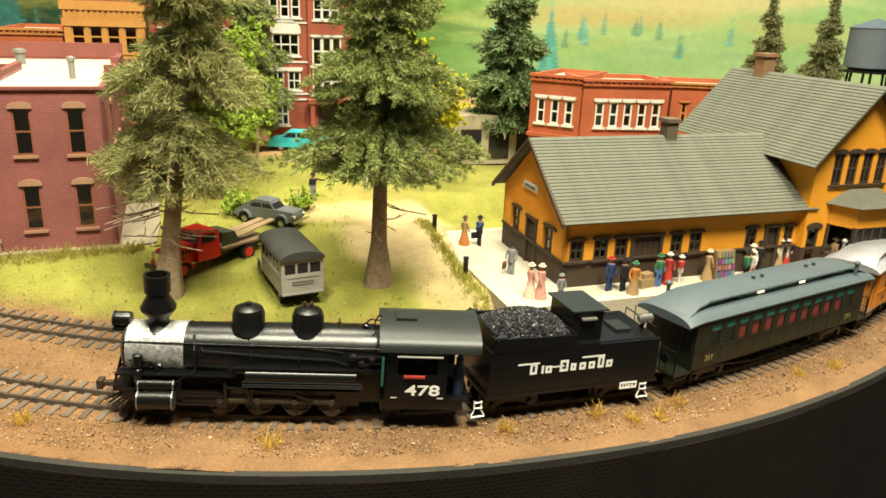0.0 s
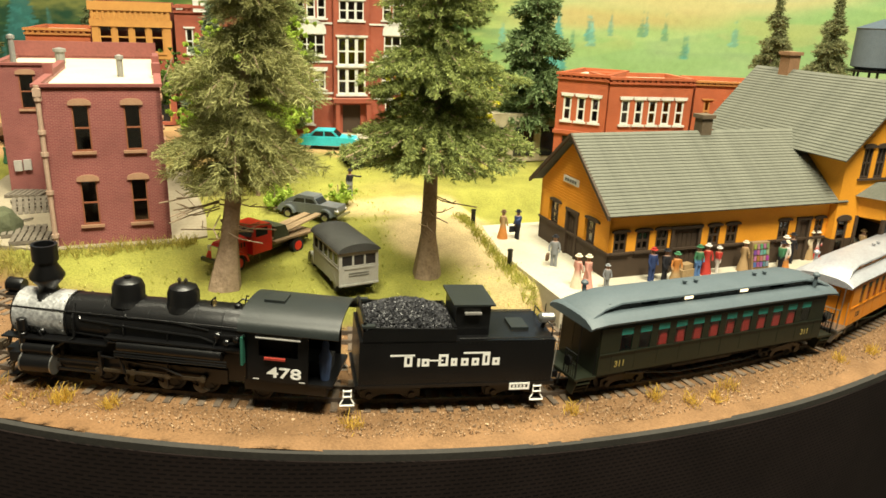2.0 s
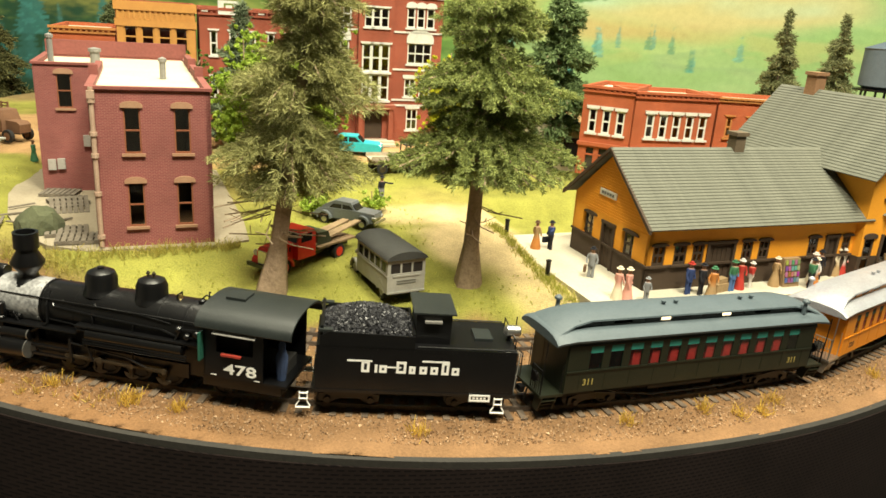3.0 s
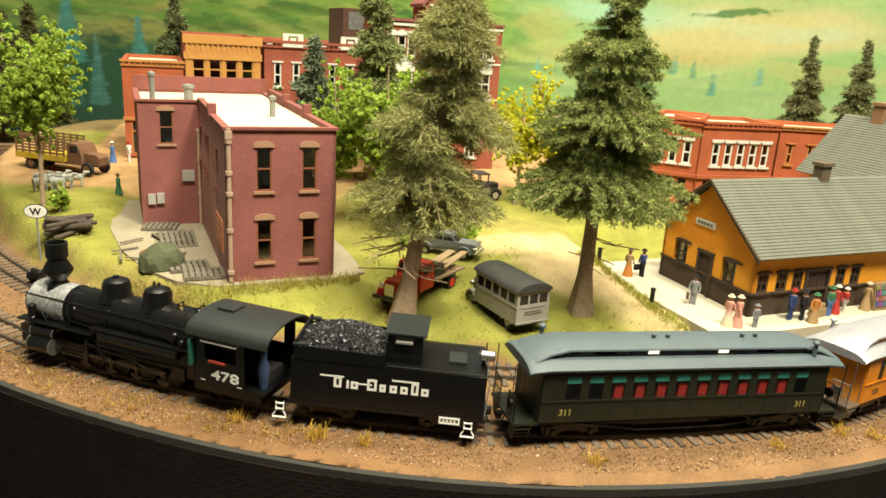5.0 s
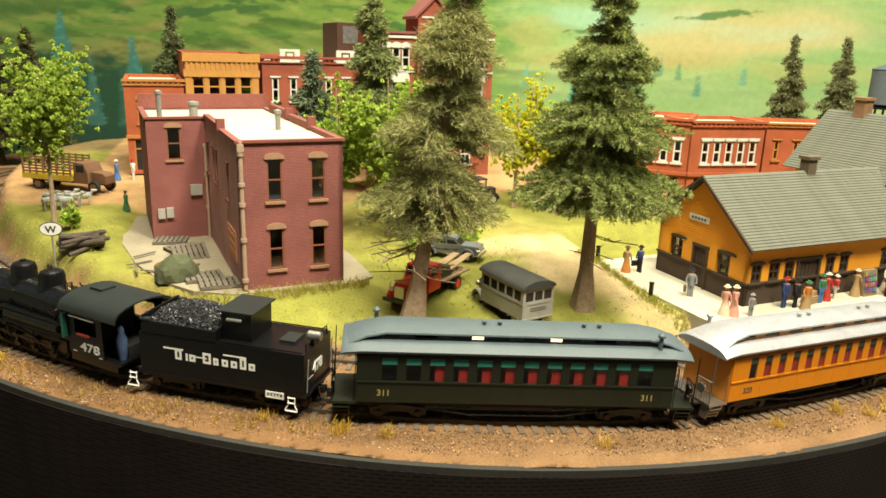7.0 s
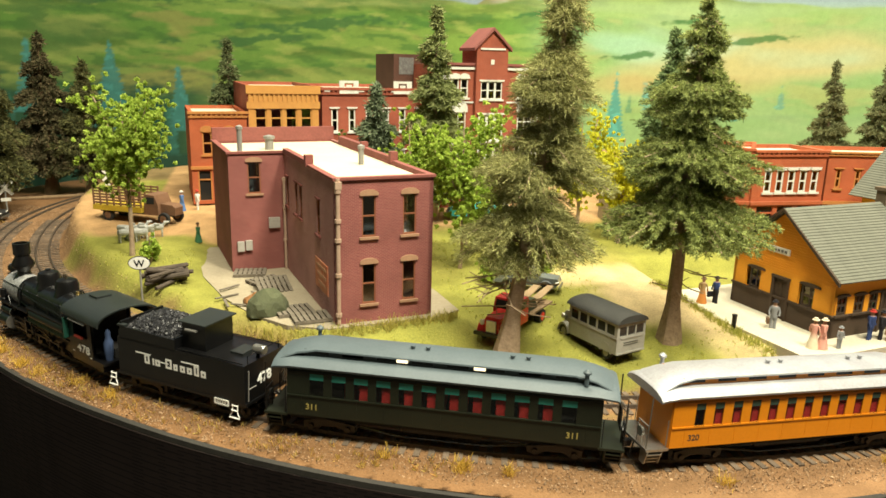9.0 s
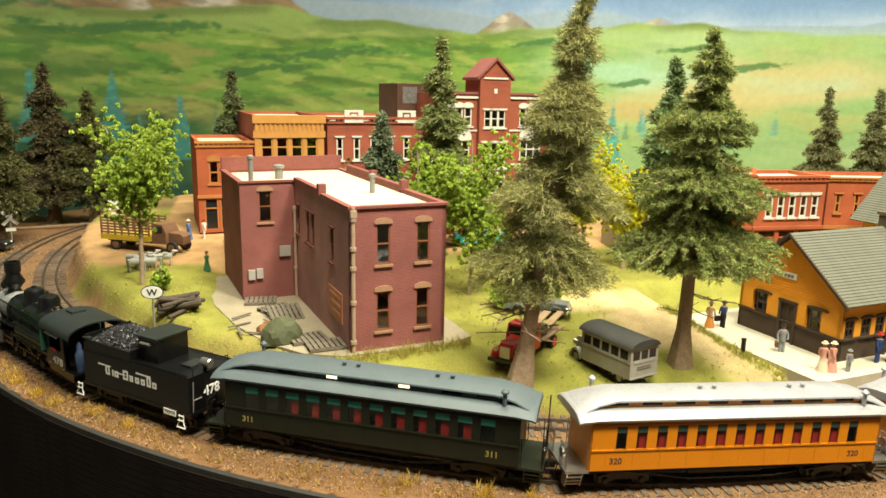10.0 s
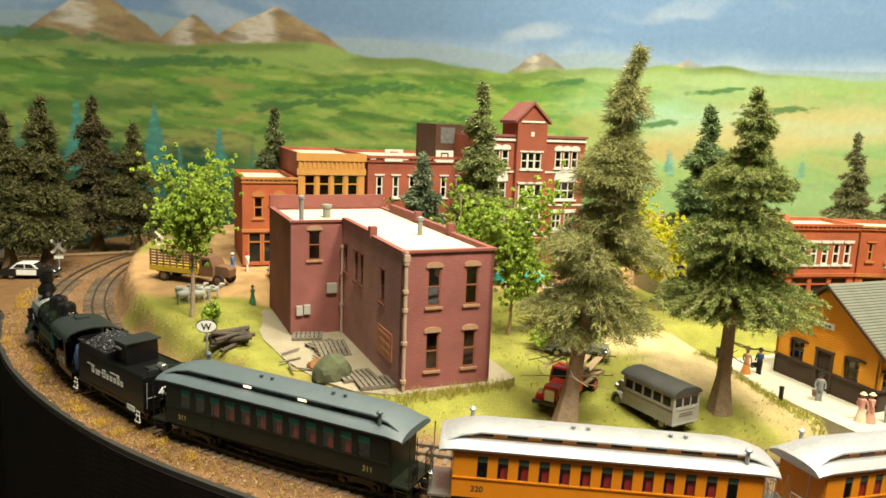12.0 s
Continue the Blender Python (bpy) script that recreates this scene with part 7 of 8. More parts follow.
def red_truck():
    th = thing("flatbed_truck", "red old flatbed truck carrying planks beside the spruce", "truck", pose(-16.65, 43.7, gz(-16.65, 43.5), 0, 0, 224))
    th.scale = (0.92, 0.92, 0.94)
    RED = mat("truck_red", (0.7, 0.03, 0.018), 0.32, 0, (0.6, 0.022, 0.014), 2, 12, 0.05)
    bm = bmesh.new()
    extrude(bm, [(1.1, 0.6), (2.85, 0.6), (2.9, 1.2), (2.7, 1.42), (1.1, 1.52)], -0.45, 0.45)
    bevel(bm, 0.12, 2, 30)
    part("hood", bm, RED, th, "", True)
    bm = bmesh.new()
    extrude(bm, [(-0.15, 0.6), (1.2, 0.6), (1.2, 1.5), (0.95, 2.05), (0.0, 2.08), (-0.15, 1.9)], -0.8, 0.8)
    bevel(bm, 0.1, 2, 30)
    part("cab", bm, RED, th, "", True)
    bm = bmesh.new()
    box(bm, 2.88, 2.97, -0.3, 0.3, 0.62, 1.3)
    part("grille", bm, CHROME, th)
    bm = bmesh.new()
    extrude(bm, [(1.18, 1.52), (0.98, 1.95), (1.03, 1.95), (1.23, 1.52)], -0.68, 0.68)
    part("windscreen", bm, GLASS, th)
    for s in (1, -1):
        bm = bmesh.new()
        box(bm, 0.15, 0.95, min(s * 0.8, s * 0.815), max(s * 0.8, s * 0.815), 1.5, 1.92)
        part("side_window", bm, GLASS, th)
        bm = bmesh.new()
        fender(bm, 2.2, s * 0.72, 0.6, 0.5)
        bevel(bm, 0.08, 2, 30)
        part("fender", bm, RED, th, "", True)
        road_wheel(th, 2.2, s * 0.75, 0.44, RED, 0.26)
        road_wheel(th, -1.9, s * 0.78, 0.44, RED, 0.4)
        bm = bmesh.new()
        lathe(bm, ((0.1, 2.55), (0.16, 2.75), (0.16, 2.8), (0.1, 2.82)), (0, s * 0.66, 1.08), 12, "X")
        part("headlight", bm, WHITE, th, "", True)
        bm = bmesh.new()
        for k in range(4):
            box(bm, 1.4 + k * 0.2, 1.5 + k * 0.2, min(s * 0.45, s * 0.47), max(s * 0.45, s * 0.47), 1.05, 1.3)
        part("hood_louvre", bm, BLACK, th)
    bm = bmesh.new()
    box(bm, 2.95, 3.1, -1.0, 1.0, 0.42, 0.62)
    bevel(bm, 0.04, 2)
    part("bumper", bm, BLACK, th)
    bm = bmesh.new()
    box(bm, -3.2, 1.2, -0.45, 0.45, 0.5, 0.66)
    part("chassis", bm, BLACK, th)
    bm = bmesh.new()
    for k in range(6):
        box(bm, -3.2, -0.2, -1.05 + k * 0.352, -0.72 + k * 0.352, 0.95, 1.05)
    box(bm, -3.1, -0.3, -0.5, 0.5, 0.66, 0.95)
    part("flatbed", bm, mat("bed_wood", (0.26, 0.17, 0.09), 0.85, 0, (0.17, 0.11, 0.06), 2, 12, 0.4), th)
    PL = mat("plank_wood", (0.38, 0.27, 0.15), 0.85, 0, (0.27, 0.18, 0.1), 2, 12, 0.4)
    for k in range(5):
        bm = bmesh.new()
        box(bm, -3.9, 0.0, -0.14, 0.14, 0, 0.08)
        part("plank", bm, PL, th, "", False, pose(-0.2, -0.75 + k * 0.34, 1.1 + 0.05 * (k % 2), 0, 4 + k, (-3, 2, 4, -2, 1)[k]))
    bm = bmesh.new()
    extrude(bm, [(-1.5, 1.05), (-0.3, 1.05), (-0.4, 1.75), (-1.2, 1.7)], -0.75, 0.75)
    bevel(bm, 0.12, 2, 30)
    part("tarpaulin", bm, mat("olive_tarp", (0.065, 0.075, 0.035), 0.9), th, "olive tarpaulin bundle")


def grey_bus():
    th = thing("old_bus", "old silver-grey bus with a dark fabric roof on the grass", "bus", pose(-12.8, 41.3, gz(-12.7, 40.8), 0, 0, 106))
    th.scale = (0.78, 0.88, 1.0)
    G = mat("bus_grey", (0.36, 0.35, 0.31), 0.6, 0, (0.28, 0.27, 0.24), 2, 12, 0.15)
    RF = mat("bus_roof_black", (0.03, 0.03, 0.028), 0.8, 0, (0.045, 0.045, 0.04), 2, 12, 0.3)
    x0, x1, W, Z0, Z1 = -2.9, 1.7, 1.08, 0.5, 2.15
    for s in (1, -1):
        n = 5
        p = (x1 - x0 - 0.3) / n
        hs = [(0.2 + k * p, 0.2 + k * p + p * 0.82, 1.45, 1.95) for k in range(n)]
        m = pose(x0, -W, 0) if s < 0 else pose(x1, W, 0, 0, 0, 180)
        bm = bmesh.new()
        wall(bm, x1 - x0, Z0, Z1, 0.06, hs, m)
        part("side_wall", bm, G, th)
        for a, b, c, d in hs:
            bm = bmesh.new()
            box(bm, a, b, 0.03, 0.04, c, d, m)
            part("pane", bm, GLASS, th)
        bm = bmesh.new()
        box(bm, x0, x1, min(s * W, s * (W + 0.03)), max(s * W, s * (W + 0.03)), 1.3, 1.36)
        part("belt_moulding", bm, G, th)
        for x in (-1.9, 2.3):
            road_wheel(th, x, s * 0.86, 0.42, G, 0.26)
            bm = bmesh.new()
            fender(bm, x, s * 0.92, 0.55, 0.34)
            bevel(bm, 0.05, 2, 30)
            part("fender", bm, G, th, "", True)
        bm = bmesh.new()
        lathe(bm, ((0.1, 2.7), (0.16, 2.95), (0.12, 3.0)), (0, s * 0.6, 1.1), 12, "X")
        part("headlight", bm, CHROME, th, "", True)
    bm = bmesh.new()
    m = pose(x0, W - 0.06, 0, 0, 0, -90)
    hs = [(0.12 + k * 0.64, 0.66 + k * 0.64, 1.45, 1.92) for k in range(3)]
    wall(bm, 2 * W - 0.12, Z0, Z1, 0.06, hs, m)
    part("rear_wall", bm, G, th)
    for a, b, c, d in hs:
        bm = bmesh.new()
        box(bm, a, b, 0.03, 0.04, c, d, m)
        part("pane", bm, GLASS, th)
    bm = bmesh.new()
    box(bm, x0 - 0.03, x0 - 0.005, -0.8, 0.8, 1.28, 1.36)
    box(bm, x0 - 0.06, x0 - 0.005, -W, W, 0.5, 0.58)
    part("rear_moulding", bm, G, th)
    bm = bmesh.new()
    for z in (1.05, 0.93):
        box(bm, x0 - 0.02, x0 - 0.004, -0.55, 0.55, z, z + 0.05)
    part("lettering_bar", bm, mat("bus_lettering", (0.12, 0.12, 0.1), 0.8), th)
    bm = bmesh.new()
    box(bm, x1 - 0.06, x1, -W + 0.06, W - 0.06, Z0, Z1)
    part("front_wall", bm, G, th)
    bm = bmesh.new()
    extrude(bm, [(1.7, 0.6), (2.95, 0.6), (3.0, 1.25), (2.8, 1.42), (1.7, 1.5)], -0.48, 0.48)
    bevel(bm, 0.12, 2, 30)
    part("hood", bm, G, th, "", True)
    bm = bmesh.new()
    prof = [(1.16 * math.cos(a), 2.1 + 0.38 * math.sin(a)) for a in (math.pi * k / 12 for k in range(13))]
    extrude(bm, prof, x0 - 0.12, x1 + 0.25, "X")
    bevel(bm, 0.1, 2, 60)
    part("roof", bm, RF, th, "dark fabric roof", True)
    bm = bmesh.new()
    box(bm, x0, 2.9, -0.8, 0.8, 0.42, 0.52)
    part("chassis", bm, BLACK, th)


def stock_truck():
    th = thing("stock_truck", "rusty stake-sided stock truck with a yellow sill", "truck", pose(-38.6, 68.3, gz(-38.6, 68.3), 0, 0, -30))
    R = mat("rusty_brown", (0.13, 0.065, 0.035), 0.8, 0, (0.2, 0.1, 0.05), 2, 10, 0.3)
    bm = bmesh.new()
    box(bm, -3.2, 1.1, -1.1, 1.1, 0.85, 1.25)
    part("yellow_sill", bm, mat("sill_yellow", (0.55, 0.38, 0.03), 0.6), th)
    for s in (1, -1):
        for k in range(8):
            bm = bmesh.new()
            box(bm, -3.15 + k * 0.6, -3.05 + k * 0.6, s * 1.05 - 0.05, s * 1.05 + 0.05, 1.25, 2.6)
            part("stake", bm, R, th)
        for k in range(6):
            bm = bmesh.new()
            box(bm, -3.2, 1.1, s * 1.02 - 0.03, s * 1.02 + 0.03, 1.35 + k * 0.22, 1.47 + k * 0.22)
            part("slat", bm, R, th)
        for x in (-2.0, 2.9):
            road_wheel(th, x, s * 0.85, 0.48, R, 0.28)
    bm = bmesh.new()
    extrude(bm, [(1.2, 0.7), (2.4, 0.7), (2.4, 1.5), (2.1, 2.2), (1.3, 2.25), (1.2, 2.1)], -0.85, 0.85)
    bevel(bm, 0.1, 2, 30)
    part("cab", bm, R, th, "", True)
    bm = bmesh.new()
    extrude(bm, [(2.4, 0.7), (3.6, 0.7), (3.65, 1.3), (3.4, 1.5), (2.4, 1.55)], -0.5, 0.5)
    bevel(bm, 0.1, 2, 30)
    part("hood", bm, R, th, "", True)
    for s in (1, -1):
        bm = bmesh.new()
        box(bm, 1.45, 2.1, s * 0.85 - 0.02, s * 0.85 + 0.02, 1.55, 2.05)
        part("side_window", bm, GLASS, th)
    bm = bmesh.new()
    box(bm, -3.1, 3.5, -0.4, 0.4, 0.6, 0.85)
    part("chassis", bm, BLACK, th)


def street_truck():
    """A small old truck with a pale open bed."""
    th = thing("street_truck", "small old dark truck with a pale wooden bed on the street", "truck", pose(-9.0, 61.0, gz(-9.0, 61.0), 0, 0, 8))
    D, PB = mat("truck_dark", (0.05, 0.04, 0.035), 0.6, 0, None, 2, 12, 0.1), mat("pale_boards", (0.5, 0.43, 0.33), 0.85, 0, (0.36, 0.29, 0.2), 2, 12, 0.3)
    for s in (1, -1):
        for x in (-1.3, 1.75):
            road_wheel(th, x, s * 0.7, 0.4, PB, 0.2)
        bm = bmesh.new()
        box(bm, -2.3, 0.2, s * 0.85 - 0.04, s * 0.85 + 0.04, 0.95, 1.2)
        part("bed_side", bm, PB, th)
        bm = bmesh.new()
        fender(bm, 1.75, s * 0.7, 0.52, 0.28)
        part("fender", bm, D, th, "", True)
        for x in (0.3, 1.1):
            bm = bmesh.new()
            box(bm, x - 0.04, x + 0.04, s * 0.68 - 0.04, s * 0.68 + 0.04, 1.3, 1.95)
            part("cab_post", bm, D, th)
    for name, x0, x1, w, z0, z1, mt in (("bed_floor", -2.3, 0.2, 0.85, 0.85, 0.95, PB), ("cab", 0.25, 1.15, 0.72, 0.6, 1.3, D), ("hood", 1.15, 2.1, 0.42, 0.6, 1.25, D), ("cab_roof", 0.2, 1.2, 0.76, 1.95, 2.05, D), ("chassis", -2.2, 2.0, 0.35, 0.5, 0.6, D)):
        bm = bmesh.new()
        box(bm, x0, x1, -w, w, z0, z1)
        bevel(bm, 0.05, 2)
        part(name, bm, mt, th)


street_truck()
red_truck()
grey_bus()
stock_truck()
wg = thing("flat_wagon", "dark weathered flat wagon on the lawn", "wagon", pose(-9.5, 60.6, gz(-9.5, 60.6), 0, 0, 15))
bm = bmesh.new()
box(bm, -1.7, 1.7, -0.8, 0.8, 0.7, 0.9)
for k in range(5):
    box(bm, -1.7, 1.7, -0.78 + k * 0.32, -0.5 + k * 0.32, 0.9, 0.96)
part("deck", bm, mat("wagon_wood", (0.2, 0.15, 0.09), 0.9), wg)
for x in (-1.2, 1.2):
    for y in (-0.85, 0.85):
        road_wheel(wg, x, y, 0.42, RUST, 0.12)


# ---- figurines, each one plain painted mesh ----
FIGM = paint_mat("figurine_paint", "paint", 0.7, 4.0, 0.0, 0.08, 20.0)


def figurine(x, y, z, rot, low, mid, hat, label, dress=False, h=1.75, arm=0, bag=None):
    """A small painted standing figurine in one mesh, coloured by its height."""
    bm = bmesh.new()
    s = 0.92 * h / 1.75
    if dress:
        lathe(bm, ((0.34, 0.0), (0.33, 0.1), (0.22, 0.6), (0.15, 1.0), (0.2, 1.25), (0.19, 1.4), (0.07, 1.47)), (0, 0, 0), 12)
    else:
        for q in (-0.1, 0.1):
            lathe(bm, ((0.1, 0.0), (0.09, 0.4), (0.12, 0.85)), (0, q, 0), 8)
        lathe(bm, ((0.17, 0.7), (0.19, 0.9), (0.18, 1.05), (0.24, 1.3), (0.21, 1.42), (0.07, 1.48)), (0, 0, 0), 12)
    lathe(bm, ((0.05, 1.44), (0.1, 1.52), (0.115, 1.62), (0.09, 1.7)), (0, 0, 0), 10)
    lathe(bm, ((0.2, 1.69), (0.2, 1.715), (0.12, 1.73), (0.11, 1.82), (0.03, 1.84)), (0, 0, 0), 12)
    for q in (1, -1):
        if arm and q > 0:
            pipe(bm, [(0, 0.22, 1.36), (0.2, 0.45, 1.3), (0.45, 0.6, 1.32)], 0.055, 6)
        else:
            pipe(bm, [(0, q * 0.22, 1.36), (0.03, q * 0.3, 1.08), (0.12, q * 0.27, 0.85)], 0.055, 6)
    if bag:
        box(bm, -0.05, 0.35, -0.42, -0.26, 0.35, 0.7)
    for v in bm.verts:
        v.co *= s
    me = mesh_of(bm, "figurine", FIGM, True)
    ca = me.color_attributes.new("paint", "FLOAT_COLOR", "POINT")
    for i, v in enumerate(me.vertices):
        q = v.co.z / K / s
        c = low if q < (0.95 if not dress else 0.9) else mid if q < 1.46 else (0.42, 0.25, 0.17) if q < 1.685 else hat
        if bag and q < 0.72 and v.co.y / K / s < -0.25:
            c = bag
        ca.data[i].color = (*c, 1)
    ob = new("figurine", me)
    place(ob, pose(x, y, z, 0, 0, rot))
    return tagged(ob, label, "figurine", "figurines of the town")


PZ = -0.8
NAVY, BROWN, BLK, PINK, RED_, CRM, GRN, TANC, ORG, GREYC, WHT, BLU = (0.03, 0.05, 0.14), (0.12, 0.07, 0.04), (0.02, 0.02, 0.025), (0.6, 0.3, 0.24), (0.4, 0.04, 0.03), (0.62, 0.54, 0.4), (0.05, 0.16, 0.08), (0.36, 0.24, 0.12), (0.5, 0.2, 0.05), (0.22, 0.23, 0.24), (0.65, 0.62, 0.58), (0.08, 0.16, 0.35)
for row in ((-1.95, 38.75, 20, CRM, PINK, CRM, "pink dressed figurine with a large hat on the platform", True, 1.75, 0, None), (-1.5, 38.6, -40, PINK, PINK, CRM, "salmon dressed figurine standing on the platform", True, 1.75, 0, None),
            (-2.0, 41.8, -120, GREYC, GREYC, BLK, "grey suited figurine walking with a brown suitcase", False, 1.75, 0, BROWN),
            (-3.3, 46.7, 30, ORG, TANC, BROWN, "figurine in an orange-brown long dress", True, 1.75, 0, None), (-2.5, 46.5, 190, BLK, NAVY, BLK, "dark suited figurine holding out an arm", False, 1.8, 1, BLK),
            (2.1, 39.2, -70, NAVY, NAVY, RED_, "blue uniformed figurine on the platform", False, 1.8, 0, None), (2.75, 39.1, -60, BLK, BLK, BLK, "dark coated figurine on the platform", False, 1.75, 0, None), (3.1, 38.7, -90, TANC, ORG, GRN, "figurine in a tan and orange dress", True, 1.7, 0, None),
            (4.75, 39.5, -80, BLU, GRN, GRN, "figurine in a green coat and blue trousers", False, 1.75, 0, None), (5.4, 39.8, -100, RED_, RED_, WHT, "red dressed figurine with a white hat", True, 1.7, 0, None), (6.1, 39.9, -30, WHT, RED_, WHT, "stooping figurine in white and red", False, 1.5, 0, None),
            (7.7, 40.1, 10, TANC, TANC, CRM, "tan dressed figurine at the news stand", True, 1.7, 0, None), (9.5, 39.6, 160, BLK, GRN, BLK, "dark green coated figurine by the stand", False, 1.8, 0, None), (9.95, 39.9, 200, ORG, WHT, CRM, "figurine in an orange skirt by the stand", True, 1.7, 0, None),
            (10.4, 40.6, -90, CRM, WHT, WHT, "figurine in white with a broad hat", True, 1.75, 0, None), (11.0, 40.9, -90, BLK, BLK, BLK, "black suited figurine near the depot wall", False, 1.8, 0, None), (12.6, 41.5, -60, TANC, CRM, CRM, "cream dressed figurine near the bay window", True, 1.7, 0, None),
            (13.1, 41.6, -90, RED_, WHT, WHT, "figurine in a red skirt", True, 1.65, 0, None), (13.7, 41.8, -120, BLK, GREYC, BLK, "grey coated figurine with a dark hat", False, 1.8, 0, None), (15.7, 41.3, -20, BLU, TANC, TANC, "figurine pointing with an outstretched arm", False, 1.75, 1, None),
            (17.6, 41.6, -90, BLK, BLK, BLK, "black dressed figurine by the bay window", True, 1.75, 0, None), (-0.6, 38.4, -90, GREYC, GREYC, GREYC, "seated-height grey figurine at the platform's edge", False, 1.3, 0, None)):
    figurine(row[0], row[1] - 0.35, PZ, *row[2:])
figurine(-11.4, 53.0, gz(-11.4, 53), -60, GREYC, BLK, BLK, "dark working figurine on the lawn", False, 1.8, 1)
figurine(-33.9, 62.4, gz(-33.9, 62.4), 0, GRN, GRN, BROWN, "green dressed figurine behind the brick building", True, 1.5)
figurine(-35.6, 71.0, gz(-35.6, 71), 0, BLU, BLU, WHT, "blue dressed figurine before the corner shop", True)
figurine(-34.4, 71.2, gz(-34.4, 71.2), 0, WHT, WHT, RED_, "white and red figurine before the corner shop", False)
kio = thing("news_stand", "news stand with colourful shelves on the platform", "news stand", pose(8.6, 39.75, PZ, 0, 0, 8))
bm = bmesh.new()
box(bm, -0.55, 0.55, -0.2, 0.3, 0.0, 1.5)
for v in bm.verts:
    if v.co.z > 1 and v.co.y < 0:
        v.co.y += 0.25
part("rack", bm, mat("rack_wood", (0.3, 0.2, 0.1), 0.8), kio)
rng = np.random.default_rng(3)
for r in range(4):
    for c in range(5):
        bm = bmesh.new()
        box(bm, -0.5 + c * 0.2, -0.34 + c * 0.2, -0.03, 0.0, 0, 0.25)
        part("magazine", bm, mat("cover", tuple(rng.uniform(0.03, 0.4, 3)), 0.6), kio, "", False, pose(0, -0.2 + 0.05 * r, 0.25 + r * 0.31, -9))
bm = bmesh.new()
box(bm, -0.45, 0.45, -0.25, 0.25, 0, 0.45)
box(bm, -0.3, 0.35, -0.2, 0.2, 0.45, 0.7)
solid("luggage", bm, mat("luggage_tan", (0.35, 0.24, 0.12), 0.8), "stacked tan luggage on the platform", "luggage", pose(4.1, 39.2, PZ, 0, 0, 20))

# platform bollards
for i, (x, y) in enumerate(((-3.85, 41.9), (-4.5, 47.2))):
    bm = bmesh.new()
    lathe(bm, ((0.13, -0.3), (0.13, 0.85), (0.15, 0.87), (0.15, 0.95), (0.05, 0.98)), (0, 0, 0), 10)
    solid("bollard", bm, BLACK, "short black post at the platform's edge", "post", pose(x - 0.35, y, gz(x - 0.35, y)), "platform posts")


# ---- signs ----
def crossbuck(x, y, rot):
    th = thing("crossbuck_sign", "white crossbuck on a post by the road crossing", "road sign", pose(x, y, gz(x, y), 0, 0, rot), "crossing signs")
    bm = bmesh.new()
    tube(bm, (0, 0, 0), (0, 0, 3.3), 0.07, None, 8)
    part("post", bm, GREYBOX, th)
    for a in (45, -45):
        bm = bmesh.new()
        box(bm, -0.85, 0.85, -0.1, -0.06, -0.14, 0.14)
        part("blade", bm, TRIMWHITE, th, "", False, pose(0, 0 if a > 0 else -0.05, 2.75, 0, a, 0))
    bm = bmesh.new()
    box(bm, -0.4, 0.4, -0.12, -0.07, 1.55, 1.85)
    part("track_count_plate", bm, TRIMWHITE, th)
    return th


crossbuck(-51.9, 83.0, 10)
crossbuck(-42.0, 76.9, 5).scale = (0.72, 0.72, 0.72)

ws = thing("whistle_post", "white oval whistle sign on a thin post", "railway sign", pose(-36.5, 52.2, gz(-36.5, 52.2), 0, 0, -8))
bm = bmesh.new()
tube(bm, (0, 0, 0), (0, 0, 2.7), 0.06, None, 8)
part("post", bm, GREYBOX, ws)
bm = bmesh.new()
extrude(bm, [(0.58 * math.cos(a), 2.9 + 0.36 * math.sin(a)) for a in (2 * math.pi * k / 28 for k in range(28))], -0.1, -0.05)
part("plate", bm, WHITE, ws)
bm = bmesh.new()
extrude(bm, [(0.63 * math.cos(a), 2.9 + 0.41 * math.sin(a)) for a in (2 * math.pi * k / 28 for k in range(28))], -0.07, -0.03)
part("rim", bm, BLACK, ws)
letters("letter", "W", 0.55, BLACK, ws, pose(0, -0.105, 2.7) @ Matrix.Rotation(radians(90), 4, "X"), "black letter W")

# ---- yard clutter ----
OLDWOOD = mat("grey_old_wood", (0.2, 0.17, 0.13), 0.9, 0, (0.12, 0.1, 0.075), 2, 10, 0.5)
lp = thing("log_pile", "rough pile of dark weathered logs and timbers", "log pile", pose(-35.2, 53.6, gz(-35.2, 53.6), 0, 0, 20))
rng = np.random.default_rng(11)
for k in range(16):
    bm = bmesh.new()
    r = rng.uniform(0.12, 0.2)
    lathe(bm, ((r * 0.9, -1.2), (r, -1.1), (r * 0.9, 0), (r, 1.1), (r * 0.85, 1.2)), (0, 0, 0), 8, "X")
    part("log", bm, mat("dark_log", (0.1, 0.075, 0.055), 0.95, 0, (0.045, 0.035, 0.028), 2, 10, 0.6) if not k else bpy.data.materials["dark_log"], lp, "", True, pose(rng.uniform(-0.3, 0.3), -0.9 + (k % 6) * 0.36 + rng.uniform(-0.1, 0.1), 0.16 + 0.3 * (k // 6), rng.uniform(-5, 5), rng.uniform(-8, 8), rng.uniform(-35, 35)))


def pallet(x, y, z, rx, rz, label):
    th = thing("pallet", label, "pallet", pose(x, y, z, rx, 0, rz), "wooden pallets")
    for k in range(7):
        bm = bmesh.new()
        box(bm, -0.95 + k * 0.29, -0.74 + k * 0.29, -0.75, 0.75, 0.12, 0.17)
        part("slat", bm, OLDWOOD, th)
    for k in range(3):
        bm = bmesh.new()
        box(bm, -0.95, 1.0, -0.75 + k * 0.68, -0.63 + k * 0.68, 0.0, 0.12)
        part("runner", bm, OLDWOOD, th)


